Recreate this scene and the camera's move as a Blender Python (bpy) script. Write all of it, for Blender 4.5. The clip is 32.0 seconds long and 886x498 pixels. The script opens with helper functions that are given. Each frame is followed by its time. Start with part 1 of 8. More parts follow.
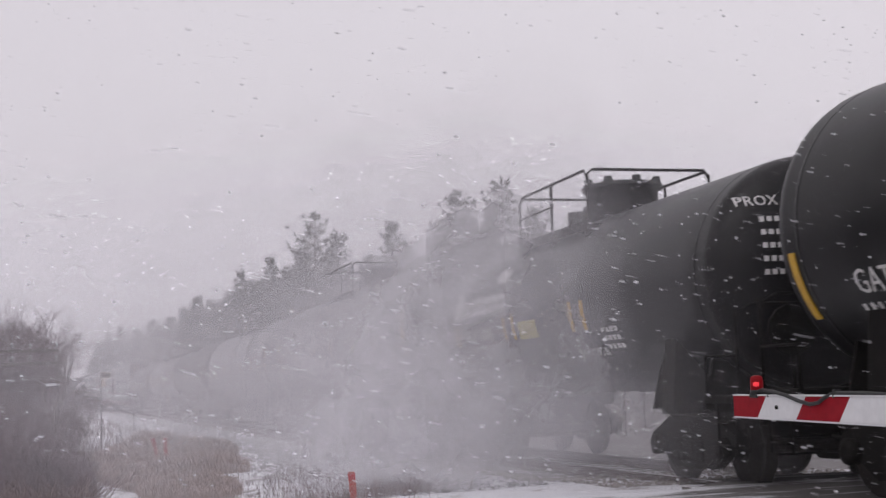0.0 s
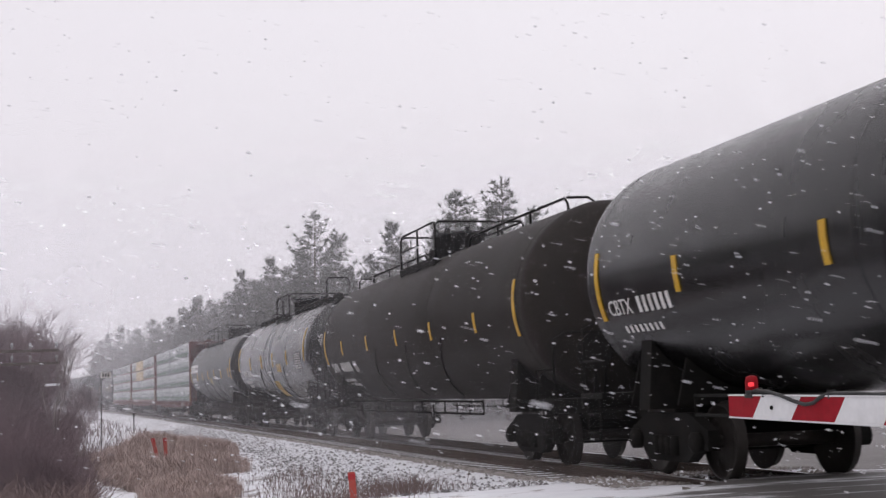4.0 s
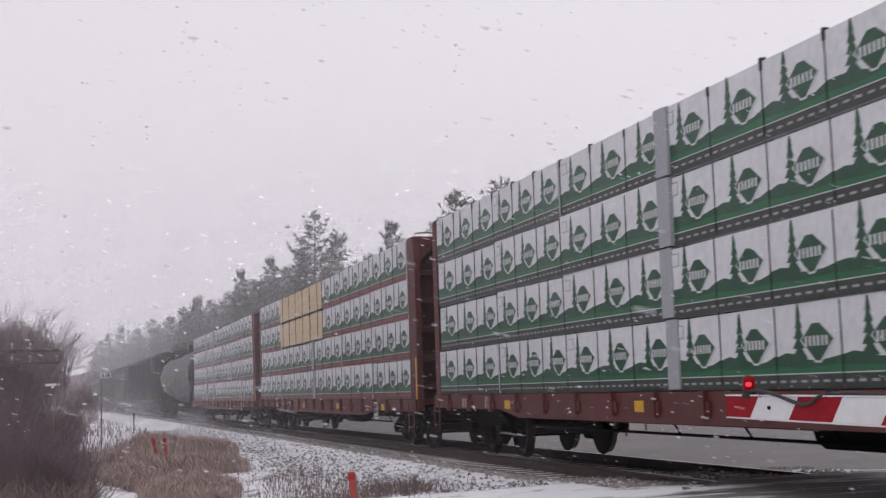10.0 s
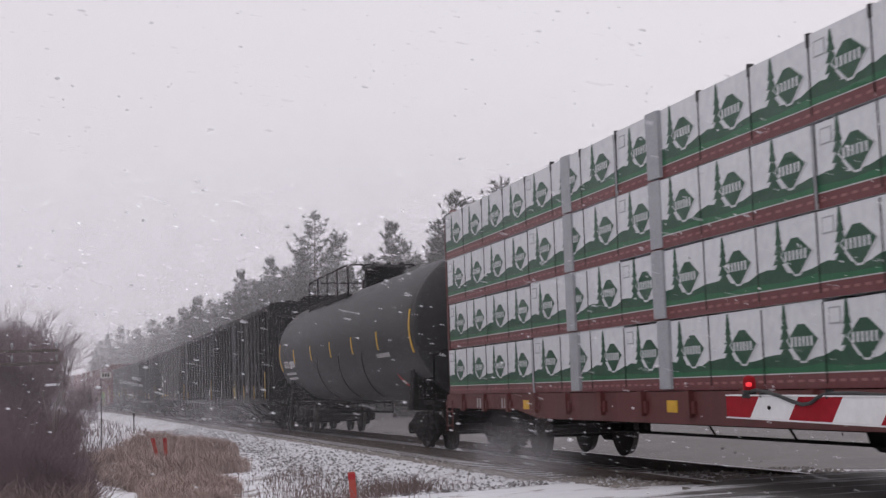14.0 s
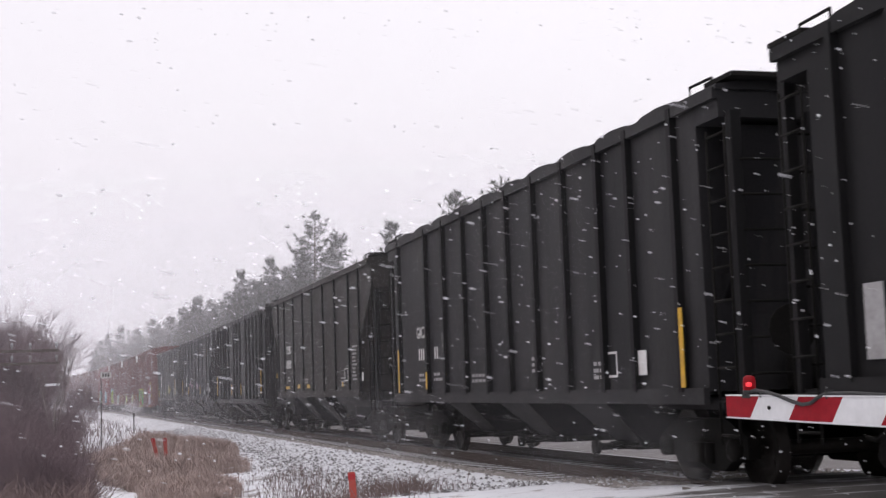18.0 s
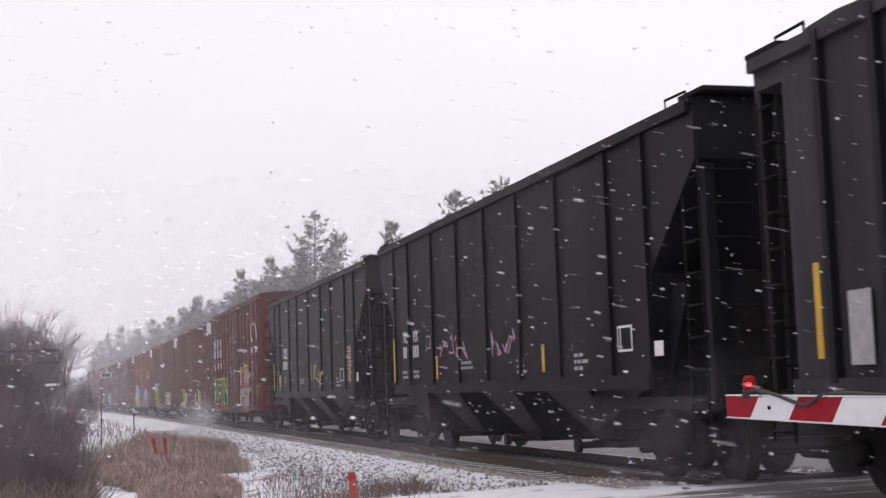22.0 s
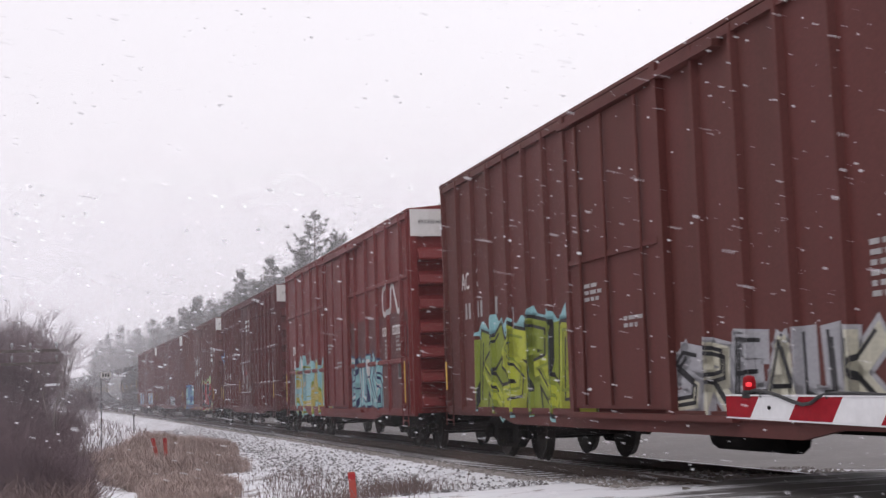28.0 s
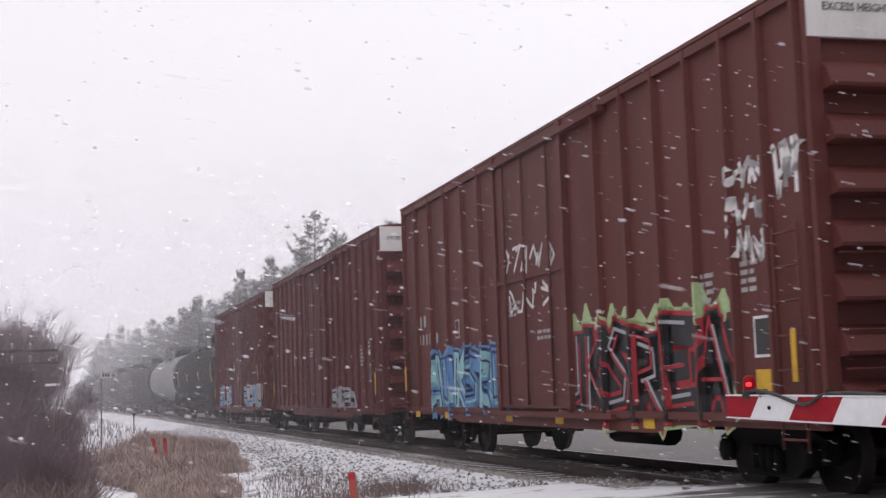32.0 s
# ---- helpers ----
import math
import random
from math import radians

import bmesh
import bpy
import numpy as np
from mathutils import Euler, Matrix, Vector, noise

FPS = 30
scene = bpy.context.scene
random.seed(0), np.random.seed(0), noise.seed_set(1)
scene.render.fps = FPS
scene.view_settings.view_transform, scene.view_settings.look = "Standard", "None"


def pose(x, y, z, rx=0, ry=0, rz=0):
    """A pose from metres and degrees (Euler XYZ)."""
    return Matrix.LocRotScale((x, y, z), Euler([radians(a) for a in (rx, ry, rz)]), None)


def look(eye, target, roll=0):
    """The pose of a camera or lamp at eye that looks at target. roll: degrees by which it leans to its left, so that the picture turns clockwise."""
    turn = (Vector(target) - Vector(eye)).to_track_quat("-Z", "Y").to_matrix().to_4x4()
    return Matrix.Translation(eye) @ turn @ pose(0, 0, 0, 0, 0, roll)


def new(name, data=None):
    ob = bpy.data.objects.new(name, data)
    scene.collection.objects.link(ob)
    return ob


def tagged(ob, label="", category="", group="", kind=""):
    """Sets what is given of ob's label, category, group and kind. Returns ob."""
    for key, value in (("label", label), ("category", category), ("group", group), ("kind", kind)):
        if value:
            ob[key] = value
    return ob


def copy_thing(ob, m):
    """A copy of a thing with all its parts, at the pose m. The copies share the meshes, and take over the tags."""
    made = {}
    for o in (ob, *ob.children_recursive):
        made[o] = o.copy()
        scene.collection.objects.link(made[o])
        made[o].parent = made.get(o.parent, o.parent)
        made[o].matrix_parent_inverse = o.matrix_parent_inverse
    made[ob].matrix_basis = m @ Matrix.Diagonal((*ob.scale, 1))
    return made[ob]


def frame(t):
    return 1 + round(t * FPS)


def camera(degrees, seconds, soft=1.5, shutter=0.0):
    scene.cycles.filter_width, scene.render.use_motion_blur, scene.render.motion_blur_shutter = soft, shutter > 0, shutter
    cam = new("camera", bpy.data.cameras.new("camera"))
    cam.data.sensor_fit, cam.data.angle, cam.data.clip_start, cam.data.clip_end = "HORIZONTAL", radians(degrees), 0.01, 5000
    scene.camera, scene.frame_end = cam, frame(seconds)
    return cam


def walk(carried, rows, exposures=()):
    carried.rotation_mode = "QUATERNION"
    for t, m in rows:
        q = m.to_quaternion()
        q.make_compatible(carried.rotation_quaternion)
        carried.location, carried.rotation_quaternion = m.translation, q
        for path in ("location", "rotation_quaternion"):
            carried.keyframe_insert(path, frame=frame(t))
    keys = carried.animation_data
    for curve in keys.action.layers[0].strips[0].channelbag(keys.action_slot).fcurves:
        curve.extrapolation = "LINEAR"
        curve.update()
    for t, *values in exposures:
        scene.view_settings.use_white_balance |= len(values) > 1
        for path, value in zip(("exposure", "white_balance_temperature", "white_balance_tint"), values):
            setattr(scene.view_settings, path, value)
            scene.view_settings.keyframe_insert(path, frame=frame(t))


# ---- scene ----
# ---------------------------------------------------------------- camera
cam = camera(36.78, 32.0, soft=1.35, shutter=0.12)
EYE = pose(0, 0, 1.18, 90 + 5.918, 1.907, -15.099)
walk(cam, [(0, EYE), (32, EYE)],
     exposures=[(0, -0.35, 6500, 17.5), (0.5, -0.31, 6500, 17.5), (1.2, -0.21, 6500, 16.5), (2.2, -0.08, 6500, 15.5), (5, -0.04, 6500, 15.5), (9, -0.13, 6500, 16.5), (10.5, -0.20, 6500, 17),
                (12.5, -0.26, 6500, 17.5), (14.5, -0.18, 6500, 16.5), (16.5, 0.12, 6500, 15.5), (20, 0.15, 6500, 15.5), (32, 0.13, 6500, 15.5)])

# ---------------------------------------------------------------- overcast daylight
world = bpy.data.worlds.new("overcast_sky")
scene.world = world
world.use_nodes = True
wt = world.node_tree
wt.nodes.clear()
w_out = wt.nodes.new("ShaderNodeOutputWorld")
w_bg = wt.nodes.new("ShaderNodeBackground")
w_sky = wt.nodes.new("ShaderNodeTexSky")
w_sky.sky_type = "NISHITA"
w_sky.sun_disc = False
w_sky.sun_elevation, w_sky.sun_rotation = radians(28), radians(70)
w_sky.dust_density = 6.0
w_hsv = wt.nodes.new("ShaderNodeHueSaturation")
w_hsv.inputs["Saturation"].default_value = 0.25
w_hsv.inputs["Value"].default_value = 0.12
w_mix = wt.nodes.new("ShaderNodeMix")
w_mix.data_type = "RGBA"
w_mix.inputs[0].default_value = 0.94
w_tex = wt.nodes.new("ShaderNodeTexCoord")
w_noise = wt.nodes.new("ShaderNodeTexNoise")
w_noise.inputs["Scale"].default_value = 1.3
w_ramp = wt.nodes.new("ShaderNodeValToRGB")
w_ramp.color_ramp.elements[0].color = (0.80, 0.775, 0.825, 1)
w_ramp.color_ramp.elements[1].color = (0.965, 0.965, 0.99, 1)
wt.links.new(w_tex.outputs["Generated"], w_noise.inputs["Vector"])
wt.links.new(w_noise.outputs["Fac"], w_ramp.inputs[0])
wt.links.new(w_sky.outputs[0], w_hsv.inputs["Color"])
wt.links.new(w_hsv.outputs[0], w_mix.inputs[6])
wt.links.new(w_ramp.outputs[0], w_mix.inputs[7])
wt.links.new(w_mix.outputs[2], w_bg.inputs[0])
w_bg.inputs[1].default_value = 1.0
wt.links.new(w_bg.outputs[0], w_out.inputs[0])
sun = new("sun", bpy.data.lights.new("sun", "SUN"))
sun.data.energy, sun.data.angle, sun.data.color = 0.55, radians(40), (1, 0.985, 0.96)
sun.matrix_world = look((0, 0, 60), (35, 20, 0))
scene.cycles.transparent_max_bounces = 72

# ---------------------------------------------------------------- the line of the track
TRACK_X, BEND, BEND_FROM = 8.166, 0.00033864, 9.393
SPEED, GAIN = 12.787, 0.02378


def track_x(s):
    return TRACK_X - 0.5 * BEND * max(s - BEND_FROM, 0) ** 2


def track_z(s):
    s = min(max(s, -120), 420)
    return -0.00424 * s + 0.5 * 4.2e-5 * max(s - BEND_FROM, 0) ** 2


def on_track(s, off=0.0, z=0.0):
    """A point at s along the track, off metres to its right."""
    a = math.atan(BEND * max(s - BEND_FROM, 0))
    return Vector((track_x(s) + off * math.cos(a), s + off * math.sin(a), track_z(s) + z))


def car_pose(s):
    """A wagon's pose: its x runs back along the train, its y to the camera's side."""
    c = on_track(s)
    return pose(c.x, c.y, c.z, 0, 0, 90 + math.degrees(math.atan(BEND * max(s - BEND_FROM, 0))))


def run(t):
    """Metres that the train has gone since 16 s."""
    d = t - 16
    return SPEED * d + 0.5 * GAIN * d * d


# ---------------------------------------------------------------- materials
def make_material(name, base, rough=0.6, metal=0.0, dirt=None, dirt_amount=0.4, scale=1.5, grain=30.0, bump=0.1, streak=False, snow=0.0, emit=None, spec=0.5, vary=0.0):
    """A painted, worn or natural surface: two scales of stains, a fine relief, and perhaps snow on what faces up."""
    m = bpy.data.materials.new(name)
    m.use_nodes = True
    nt = m.node_tree
    b = nt.nodes["Principled BSDF"]
    b.inputs["Roughness"].default_value = rough
    b.inputs["Metallic"].default_value = metal
    b.inputs["Specular IOR Level"].default_value = spec
    co = nt.nodes.new("ShaderNodeTexCoord")
    mp = nt.nodes.new("ShaderNodeMapping")
    nt.links.new(co.outputs["Object"], mp.inputs[0])
    if streak:
        mp.inputs["Scale"].default_value = (1, 1, 0.12)
    n1 = nt.nodes.new("ShaderNodeTexNoise")
    n1.inputs["Scale"].default_value, n1.inputs["Detail"].default_value, n1.inputs["Roughness"].default_value = scale, 6, 0.65
    nt.links.new(mp.outputs[0], n1.inputs[0])
    n2 = nt.nodes.new("ShaderNodeTexNoise")
    n2.inputs["Scale"].default_value, n2.inputs["Detail"].default_value = grain, 4
    nt.links.new(co.outputs["Object"], n2.inputs[0])
    rp = nt.nodes.new("ShaderNodeValToRGB")
    rp.color_ramp.elements[0].position, rp.color_ramp.elements[1].position = 0.42, 0.72
    rp.color_ramp.elements[0].color = (0, 0, 0, 1)
    rp.color_ramp.elements[1].color = (dirt_amount,) * 3 + (1,)
    nt.links.new(n1.outputs[0], rp.inputs[0])
    mx = nt.nodes.new("ShaderNodeMix")
    mx.data_type = "RGBA"
    mx.inputs[6].default_value = (*base, 1)
    d = dirt or tuple(c * 0.6 + 0.02 for c in base)
    mx.inputs[7].default_value = (*d, 1)
    nt.links.new(rp.outputs[0], mx.inputs[0])
    g = nt.nodes.new("ShaderNodeMix")
    g.data_type, g.blend_type = "RGBA", "OVERLAY"
    g.inputs[0].default_value = 0.25
    nt.links.new(mx.outputs[2], g.inputs[6])
    nt.links.new(n2.outputs[0], g.inputs[7])
    last = g.outputs[2]
    if vary:
        oi = nt.nodes.new("ShaderNodeObjectInfo")
        hv = nt.nodes.new("ShaderNodeHueSaturation")
        mr = nt.nodes.new("ShaderNodeMapRange")
        mr.inputs[3].default_value, mr.inputs[4].default_value = 1 - vary, 1 + vary
        nt.links.new(oi.outputs["Random"], mr.inputs[0])
        nt.links.new(mr.outputs[0], hv.inputs["Value"])
        nt.links.new(last, hv.inputs["Color"])
        last = hv.outputs[0]
    if snow:
        ge = nt.nodes.new("ShaderNodeNewGeometry")
        sp = nt.nodes.new("ShaderNodeSeparateXYZ")
        nt.links.new(ge.outputs["Normal"], sp.inputs[0])
        ad = nt.nodes.new("ShaderNodeMath")
        ad.operation = "MULTIPLY_ADD"
        nt.links.new(n1.outputs[0], ad.inputs[0])
        ad.inputs[1].default_value = 0.9
        nt.links.new(sp.outputs[2], ad.inputs[2])
        rr = nt.nodes.new("ShaderNodeMapRange")
        rr.inputs[1].default_value, rr.inputs[2].default_value = 1.42 - snow, 1.62 - snow
        nt.links.new(ad.outputs[0], rr.inputs[0])
        sm = nt.nodes.new("ShaderNodeMix")
        sm.data_type = "RGBA"
        nt.links.new(rr.outputs[0], sm.inputs[0])
        nt.links.new(last, sm.inputs[6])
        sm.inputs[7].default_value = (0.78, 0.79, 0.82, 1)
        last = sm.outputs[2]
    nt.links.new(last, b.inputs["Base Color"])
    ro = nt.nodes.new("ShaderNodeMapRange")
    ro.inputs[3].default_value, ro.inputs[4].default_value = max(rough - 0.12, 0.02), min(rough + 0.15, 1)
    nt.links.new(n1.outputs[0], ro.inputs[0])
    nt.links.new(ro.outputs[0], b.inputs["Roughness"])
    if bump:
        bp = nt.nodes.new("ShaderNodeBump")
        bp.inputs["Strength"].default_value, bp.inputs["Distance"].default_value = bump, 0.02
        nt.links.new(n2.outputs[0], bp.inputs["Height"])
        nt.links.new(bp.outputs[0], b.inputs["Normal"])
    if emit:
        b.inputs["Emission Color"].default_value = (*emit[:3], 1)
        b.inputs["Emission Strength"].default_value = emit[3]
    return m


M = {}
M["tank_black"] = make_material("tank_black_paint", (0.0045, 0.0043, 0.0047), 0.24, spec=0.42, dirt=(0.012, 0.011, 0.011), dirt_amount=0.4, scale=0.8, grain=60, bump=0.05, streak=True)
M["tank_dull"] = make_material("tank_black_weathered", (0.0045, 0.0043, 0.0047), 0.36, spec=0.24, dirt=(0.013, 0.012, 0.012), dirt_amount=0.5, scale=0.8, grain=60, bump=0.05, streak=True)
M["tank_sooty"] = make_material("tank_sooty_black", (0.009, 0.0085, 0.0085), 0.75, spec=0.08, dirt=(0.018, 0.016, 0.016), dirt_amount=0.6, scale=0.8, bump=0.05, streak=True)
M["tank_brown"] = make_material("tank_grimy_brown", (0.014, 0.011, 0.009), 0.6, spec=0.15, dirt=(0.024, 0.019, 0.0155), dirt_amount=0.7, scale=0.8, bump=0.06, streak=True)
M["tank_grey"] = make_material("tank_dusty_grey", (0.026, 0.026, 0.0275), 0.5, spec=0.2, dirt=(0.055, 0.053, 0.053), dirt_amount=0.6, scale=0.8, bump=0.05, streak=True)
M["steel_dark"] = make_material("underframe_grime", (0.009, 0.0085, 0.008), 0.85, spec=0.15, dirt=(0.020, 0.017, 0.015), dirt_amount=0.6, scale=4, bump=0.2)
M["steel_snow"] = make_material("snow_dusted_steel", (0.02, 0.019, 0.018), 0.7, dirt=(0.05, 0.042, 0.036), scale=4, bump=0.2, snow=0.35)
M["wheel"] = make_material("wheel_steel", (0.028, 0.024, 0.022), 0.6, 0.3, spec=0.25, dirt=(0.018, 0.015, 0.014), scale=6)
M["tread"] = make_material("bright_tread", (0.35, 0.34, 0.33), 0.35, 0.9, scale=8)
# black of some cars, and shade put into hopper posts, ends and bays
M["hopper_black_and_shade"] = make_material("hopper_black_paint_and_shade", (0.0075, 0.0072, 0.008), 0.6, spec=0.2, dirt=(0.020, 0.0185, 0.0185), dirt_amount=0.5, scale=1.2, bump=0.08, streak=True)
M["hopper_grey"] = make_material("hopper_charcoal_paint", (0.017, 0.0165, 0.018), 0.6, spec=0.25, dirt=(0.050, 0.0475, 0.047), dirt_amount=0.85, scale=1.2, bump=0.2, streak=True)
M["hopper_olive"] = make_material("hopper_sooty_brown", (0.020, 0.0175, 0.015), 0.62, spec=0.3, dirt=(0.034, 0.028, 0.024), dirt_amount=0.65, scale=1.2, bump=0.08, streak=True)
M["box_brown"] = make_material("boxcar_oxide_brown", (0.110, 0.031, 0.027), 0.65, spec=0.32, dirt=(0.085, 0.035, 0.028), dirt_amount=0.7, scale=1.1, bump=0.08, streak=True)
M["box_maroon"] = make_material("boxcar_maroon", (0.096, 0.0185, 0.0185), 0.65, spec=0.28, dirt=(0.062, 0.021, 0.021), dirt_amount=0.7, scale=1.1, bump=0.08, streak=True)
M["box_red"] = make_material("boxcar_red", (0.165, 0.029, 0.028), 0.55, spec=0.3, dirt=(0.12, 0.029, 0.026), dirt_amount=0.6, scale=1.1, bump=0.08, streak=True)
M["box_red_dark"] = make_material("boxcar_patched_maroon", (0.095, 0.021, 0.021), 0.6, dirt=(0.075, 0.024, 0.022), dirt_amount=0.6, scale=1.1, bump=0.08, streak=True)
M["beam_red"] = make_material("centrebeam_oxide_red", (0.10, 0.023, 0.021), 0.6, dirt=(0.06, 0.021, 0.019), dirt_amount=0.7, scale=1.5, bump=0.1, streak=True)
M["white_paint"] = make_material("white_lettering", (0.70, 0.69, 0.68), 0.6, dirt=(0.42, 0.38, 0.36), dirt_amount=0.6, scale=3, bump=0)
M["faded_paint"] = make_material("faded_lettering", (0.36, 0.35, 0.35), 0.65, dirt=(0.2, 0.19, 0.18), dirt_amount=0.7, scale=3, bump=0)
M["panel_white"] = make_material("white_end_panel", (0.66, 0.65, 0.63), 0.6, dirt=(0.42, 0.38, 0.35), dirt_amount=0.5, scale=2, streak=True, bump=0.02)
M["black_paint"] = make_material("black_lettering", (0.03, 0.03, 0.03), 0.6, bump=0)
M["yellow"] = make_material("yellow_reflector", (0.62, 0.36, 0.015), 0.45, dirt=(0.35, 0.2, 0.03), dirt_amount=0.7, scale=5, bump=0)
M["red_paint"] = make_material("red_paint", (0.40, 0.018, 0.022), 0.5, dirt=(0.3, 0.02, 0.02), scale=4, bump=0)
M["wrap_white"] = make_material("white_lumber_wrap", (0.66, 0.67, 0.69), 0.35, dirt=(0.52, 0.53, 0.56), dirt_amount=0.6, scale=3, grain=9, bump=0.5)
M["wrap_band_print"] = make_material("faded_band_print", (0.30, 0.13, 0.13), 0.5, scale=6, bump=0)
M["wrap_green_low"] = make_material("bright_green_wrap_print", (0.012, 0.125, 0.05), 0.4, dirt=(0.008, 0.09, 0.035), scale=6, bump=0.2)
M["wrap_green"] = make_material("green_wrap_print", (0.013, 0.070, 0.036), 0.4, dirt=(0.010, 0.045, 0.026), scale=6, bump=0.2)
M["wrap_maroon"] = make_material("maroon_wrap_band", (0.14, 0.035, 0.035), 0.45, dirt=(0.1, 0.03, 0.03), scale=6, bump=0.2)
M["wrap_black"] = make_material("dark_wrap_band", (0.030, 0.038, 0.032), 0.45, dirt=(0.02, 0.026, 0.022), scale=6, bump=0.2)
M["wrap_grey"] = make_material("grey_wrap_fold", (0.33, 0.34, 0.36), 0.4, dirt=(0.25, 0.26, 0.28), scale=4, bump=0.4)
M["strap"] = make_material("black_strap", (0.015, 0.015, 0.015), 0.5, bump=0)
M["lumber"] = make_material("fresh_spruce_lumber", (0.68, 0.545, 0.37), 0.65, dirt=(0.58, 0.44, 0.27), dirt_amount=0.6, scale=5, grain=40, bump=0.2)
M["rust_rail"] = make_material("rail_rust", (0.075, 0.052, 0.042), 0.75, dirt=(0.05, 0.037, 0.032), scale=5, bump=0.2)
M["rail_top"] = make_material("rail_worn_head", (0.36, 0.36, 0.37), 0.3, 0.9, scale=9, bump=0.02)
M["tie"] = make_material("creosoted_tie", (0.13, 0.115, 0.102), 0.85, dirt=(0.21, 0.19, 0.175), scale=4, bump=0.4, snow=0.14)
M["stone"] = make_material("ballast_stone", (0.13, 0.12, 0.12), 0.85, dirt=(0.25, 0.24, 0.24), scale=8, bump=0.3, snow=0.31, vary=0.2)
M["bark"] = make_material("conifer_bark", (0.06, 0.045, 0.036), 0.9, scale=6, bump=0.5)
M["twig"] = make_material("bare_twig", (0.165, 0.120, 0.130), 0.9, dirt=(0.105, 0.077, 0.084), scale=6, bump=0.2)
M["twig_pale"] = make_material("pale_bare_twig", (0.20, 0.17, 0.165), 0.9, scale=6, bump=0.2)
M["needles"] = make_material("pine_needles", (0.050, 0.058, 0.045), 0.85, dirt=(0.085, 0.088, 0.075), scale=0.7, bump=0.2, snow=0.0, vary=0.25)
M["grass"] = make_material("dry_grass", (0.49, 0.385, 0.345), 0.9, dirt=(0.31, 0.235, 0.215), dirt_amount=0.9, scale=3, bump=0.1, vary=0.2)
M["weed"] = make_material("dead_weed_stalk", (0.17, 0.125, 0.118), 0.9, dirt=(0.25, 0.18, 0.155), scale=2, bump=0.1)
M["stake_red"] = make_material("faded_orange_stake", (0.42, 0.07, 0.05), 0.7, dirt=(0.33, 0.09, 0.07), scale=5, bump=0.2)
M["pole_wood"] = make_material("weathered_pole", (0.10, 0.08, 0.07), 0.9, dirt=(0.06, 0.05, 0.045), scale=5, bump=0.4, snow=0.25)
M["snow"] = make_material("fresh_snow", (0.82, 0.83, 0.86), 0.8, dirt=(0.72, 0.73, 0.77), dirt_amount=0.6, scale=3, grain=25, bump=0.4)
M["gate_white"] = make_material("gate_white_sheeting", (0.74, 0.74, 0.75), 0.4, dirt=(0.6, 0.6, 0.6), scale=4, bump=0.02)
M["gate_red"] = make_material("gate_red_sheeting", (0.30, 0.007, 0.016), 0.6, spec=0.15, dirt=(0.23, 0.008, 0.015), scale=4, bump=0.02)
M["lamp_red"] = make_material("lit_red_lens", (0.13, 0.006, 0.008), 0.5, spec=0.1, bump=0, emit=(1.0, 0.02, 0.04, 0.09))
M["lamp_core"] = make_material("lit_red_lens_core", (0.6, 0.02, 0.02), 0.3, bump=0, emit=(1.0, 0.05, 0.07, 0.8))
M["lamp_dim"] = make_material("frosted_red_lens", (0.35, 0.05, 0.05), 0.4, bump=0)
M["rubber"] = make_material("black_rubber", (0.02, 0.02, 0.02), 0.6, scale=6)
M["graf_green"] = make_material("spray_green", (0.05, 0.30, 0.045), 0.55, dirt=(0.1, 0.36, 0.05), scale=4, bump=0)
M["graf_lime"] = make_material("spray_lime", (0.42, 0.46, 0.04), 0.55, dirt=(0.3, 0.36, 0.06), scale=4, bump=0)
M["graf_aqua"] = make_material("spray_aqua", (0.27, 0.50, 0.52), 0.55, dirt=(0.18, 0.40, 0.48), scale=4, bump=0)
M["graf_blue"] = make_material("spray_blue", (0.10, 0.24, 0.46), 0.55, dirt=(0.16, 0.32, 0.5), scale=4, bump=0)
M["graf_navy"] = make_material("spray_navy", (0.02, 0.03, 0.10), 0.55, scale=4, bump=0)
M["graf_silver"] = make_material("spray_silver", (0.34, 0.34, 0.36), 0.5, dirt=(0.24, 0.23, 0.25), scale=4, bump=0)
M["graf_yellow"] = make_material("spray_yellow", (0.48, 0.40, 0.10), 0.55, dirt=(0.36, 0.34, 0.12), scale=4, bump=0)
M["graf_red"] = make_material("spray_red", (0.34, 0.02, 0.03), 0.55, dirt=(0.24, 0.02, 0.03), scale=4, bump=0)
M["graf_black"] = make_material("spray_black", (0.015, 0.015, 0.018), 0.55, scale=4, bump=0)
M["graf_cream"] = make_material("spray_cream", (0.50, 0.48, 0.38), 0.55, dirt=(0.34, 0.33, 0.27), dirt_amount=0.8, scale=4, bump=0)
M["graf_olive"] = make_material("spray_olive", (0.22, 0.27, 0.03), 0.55, dirt=(0.15, 0.20, 0.03), scale=4, bump=0)
M["graf_pale"] = make_material("spray_pale_green", (0.34, 0.44, 0.22), 0.55, dirt=(0.24, 0.32, 0.17), scale=4, bump=0)
M["graf_pink"] = make_material("spray_pink", (0.45, 0.30, 0.38), 0.55, scale=4, bump=0)


# ---------------------------------------------------------------- mesh tools
def box(bm, x0, x1, y0, y1, z0, z1, slot=0):
    v = [bm.verts.new(c) for c in ((x0, y0, z0), (x1, y0, z0), (x1, y1, z0), (x0, y1, z0), (x0, y0, z1), (x1, y0, z1), (x1, y1, z1), (x0, y1, z1))]
    for a in ((3, 2, 1, 0), (4, 5, 6, 7), (0, 1, 5, 4), (1, 2, 6, 5), (2, 3, 7, 6), (3, 0, 4, 7)):
        bm.faces.new([v[i] for i in a]).material_index = slot


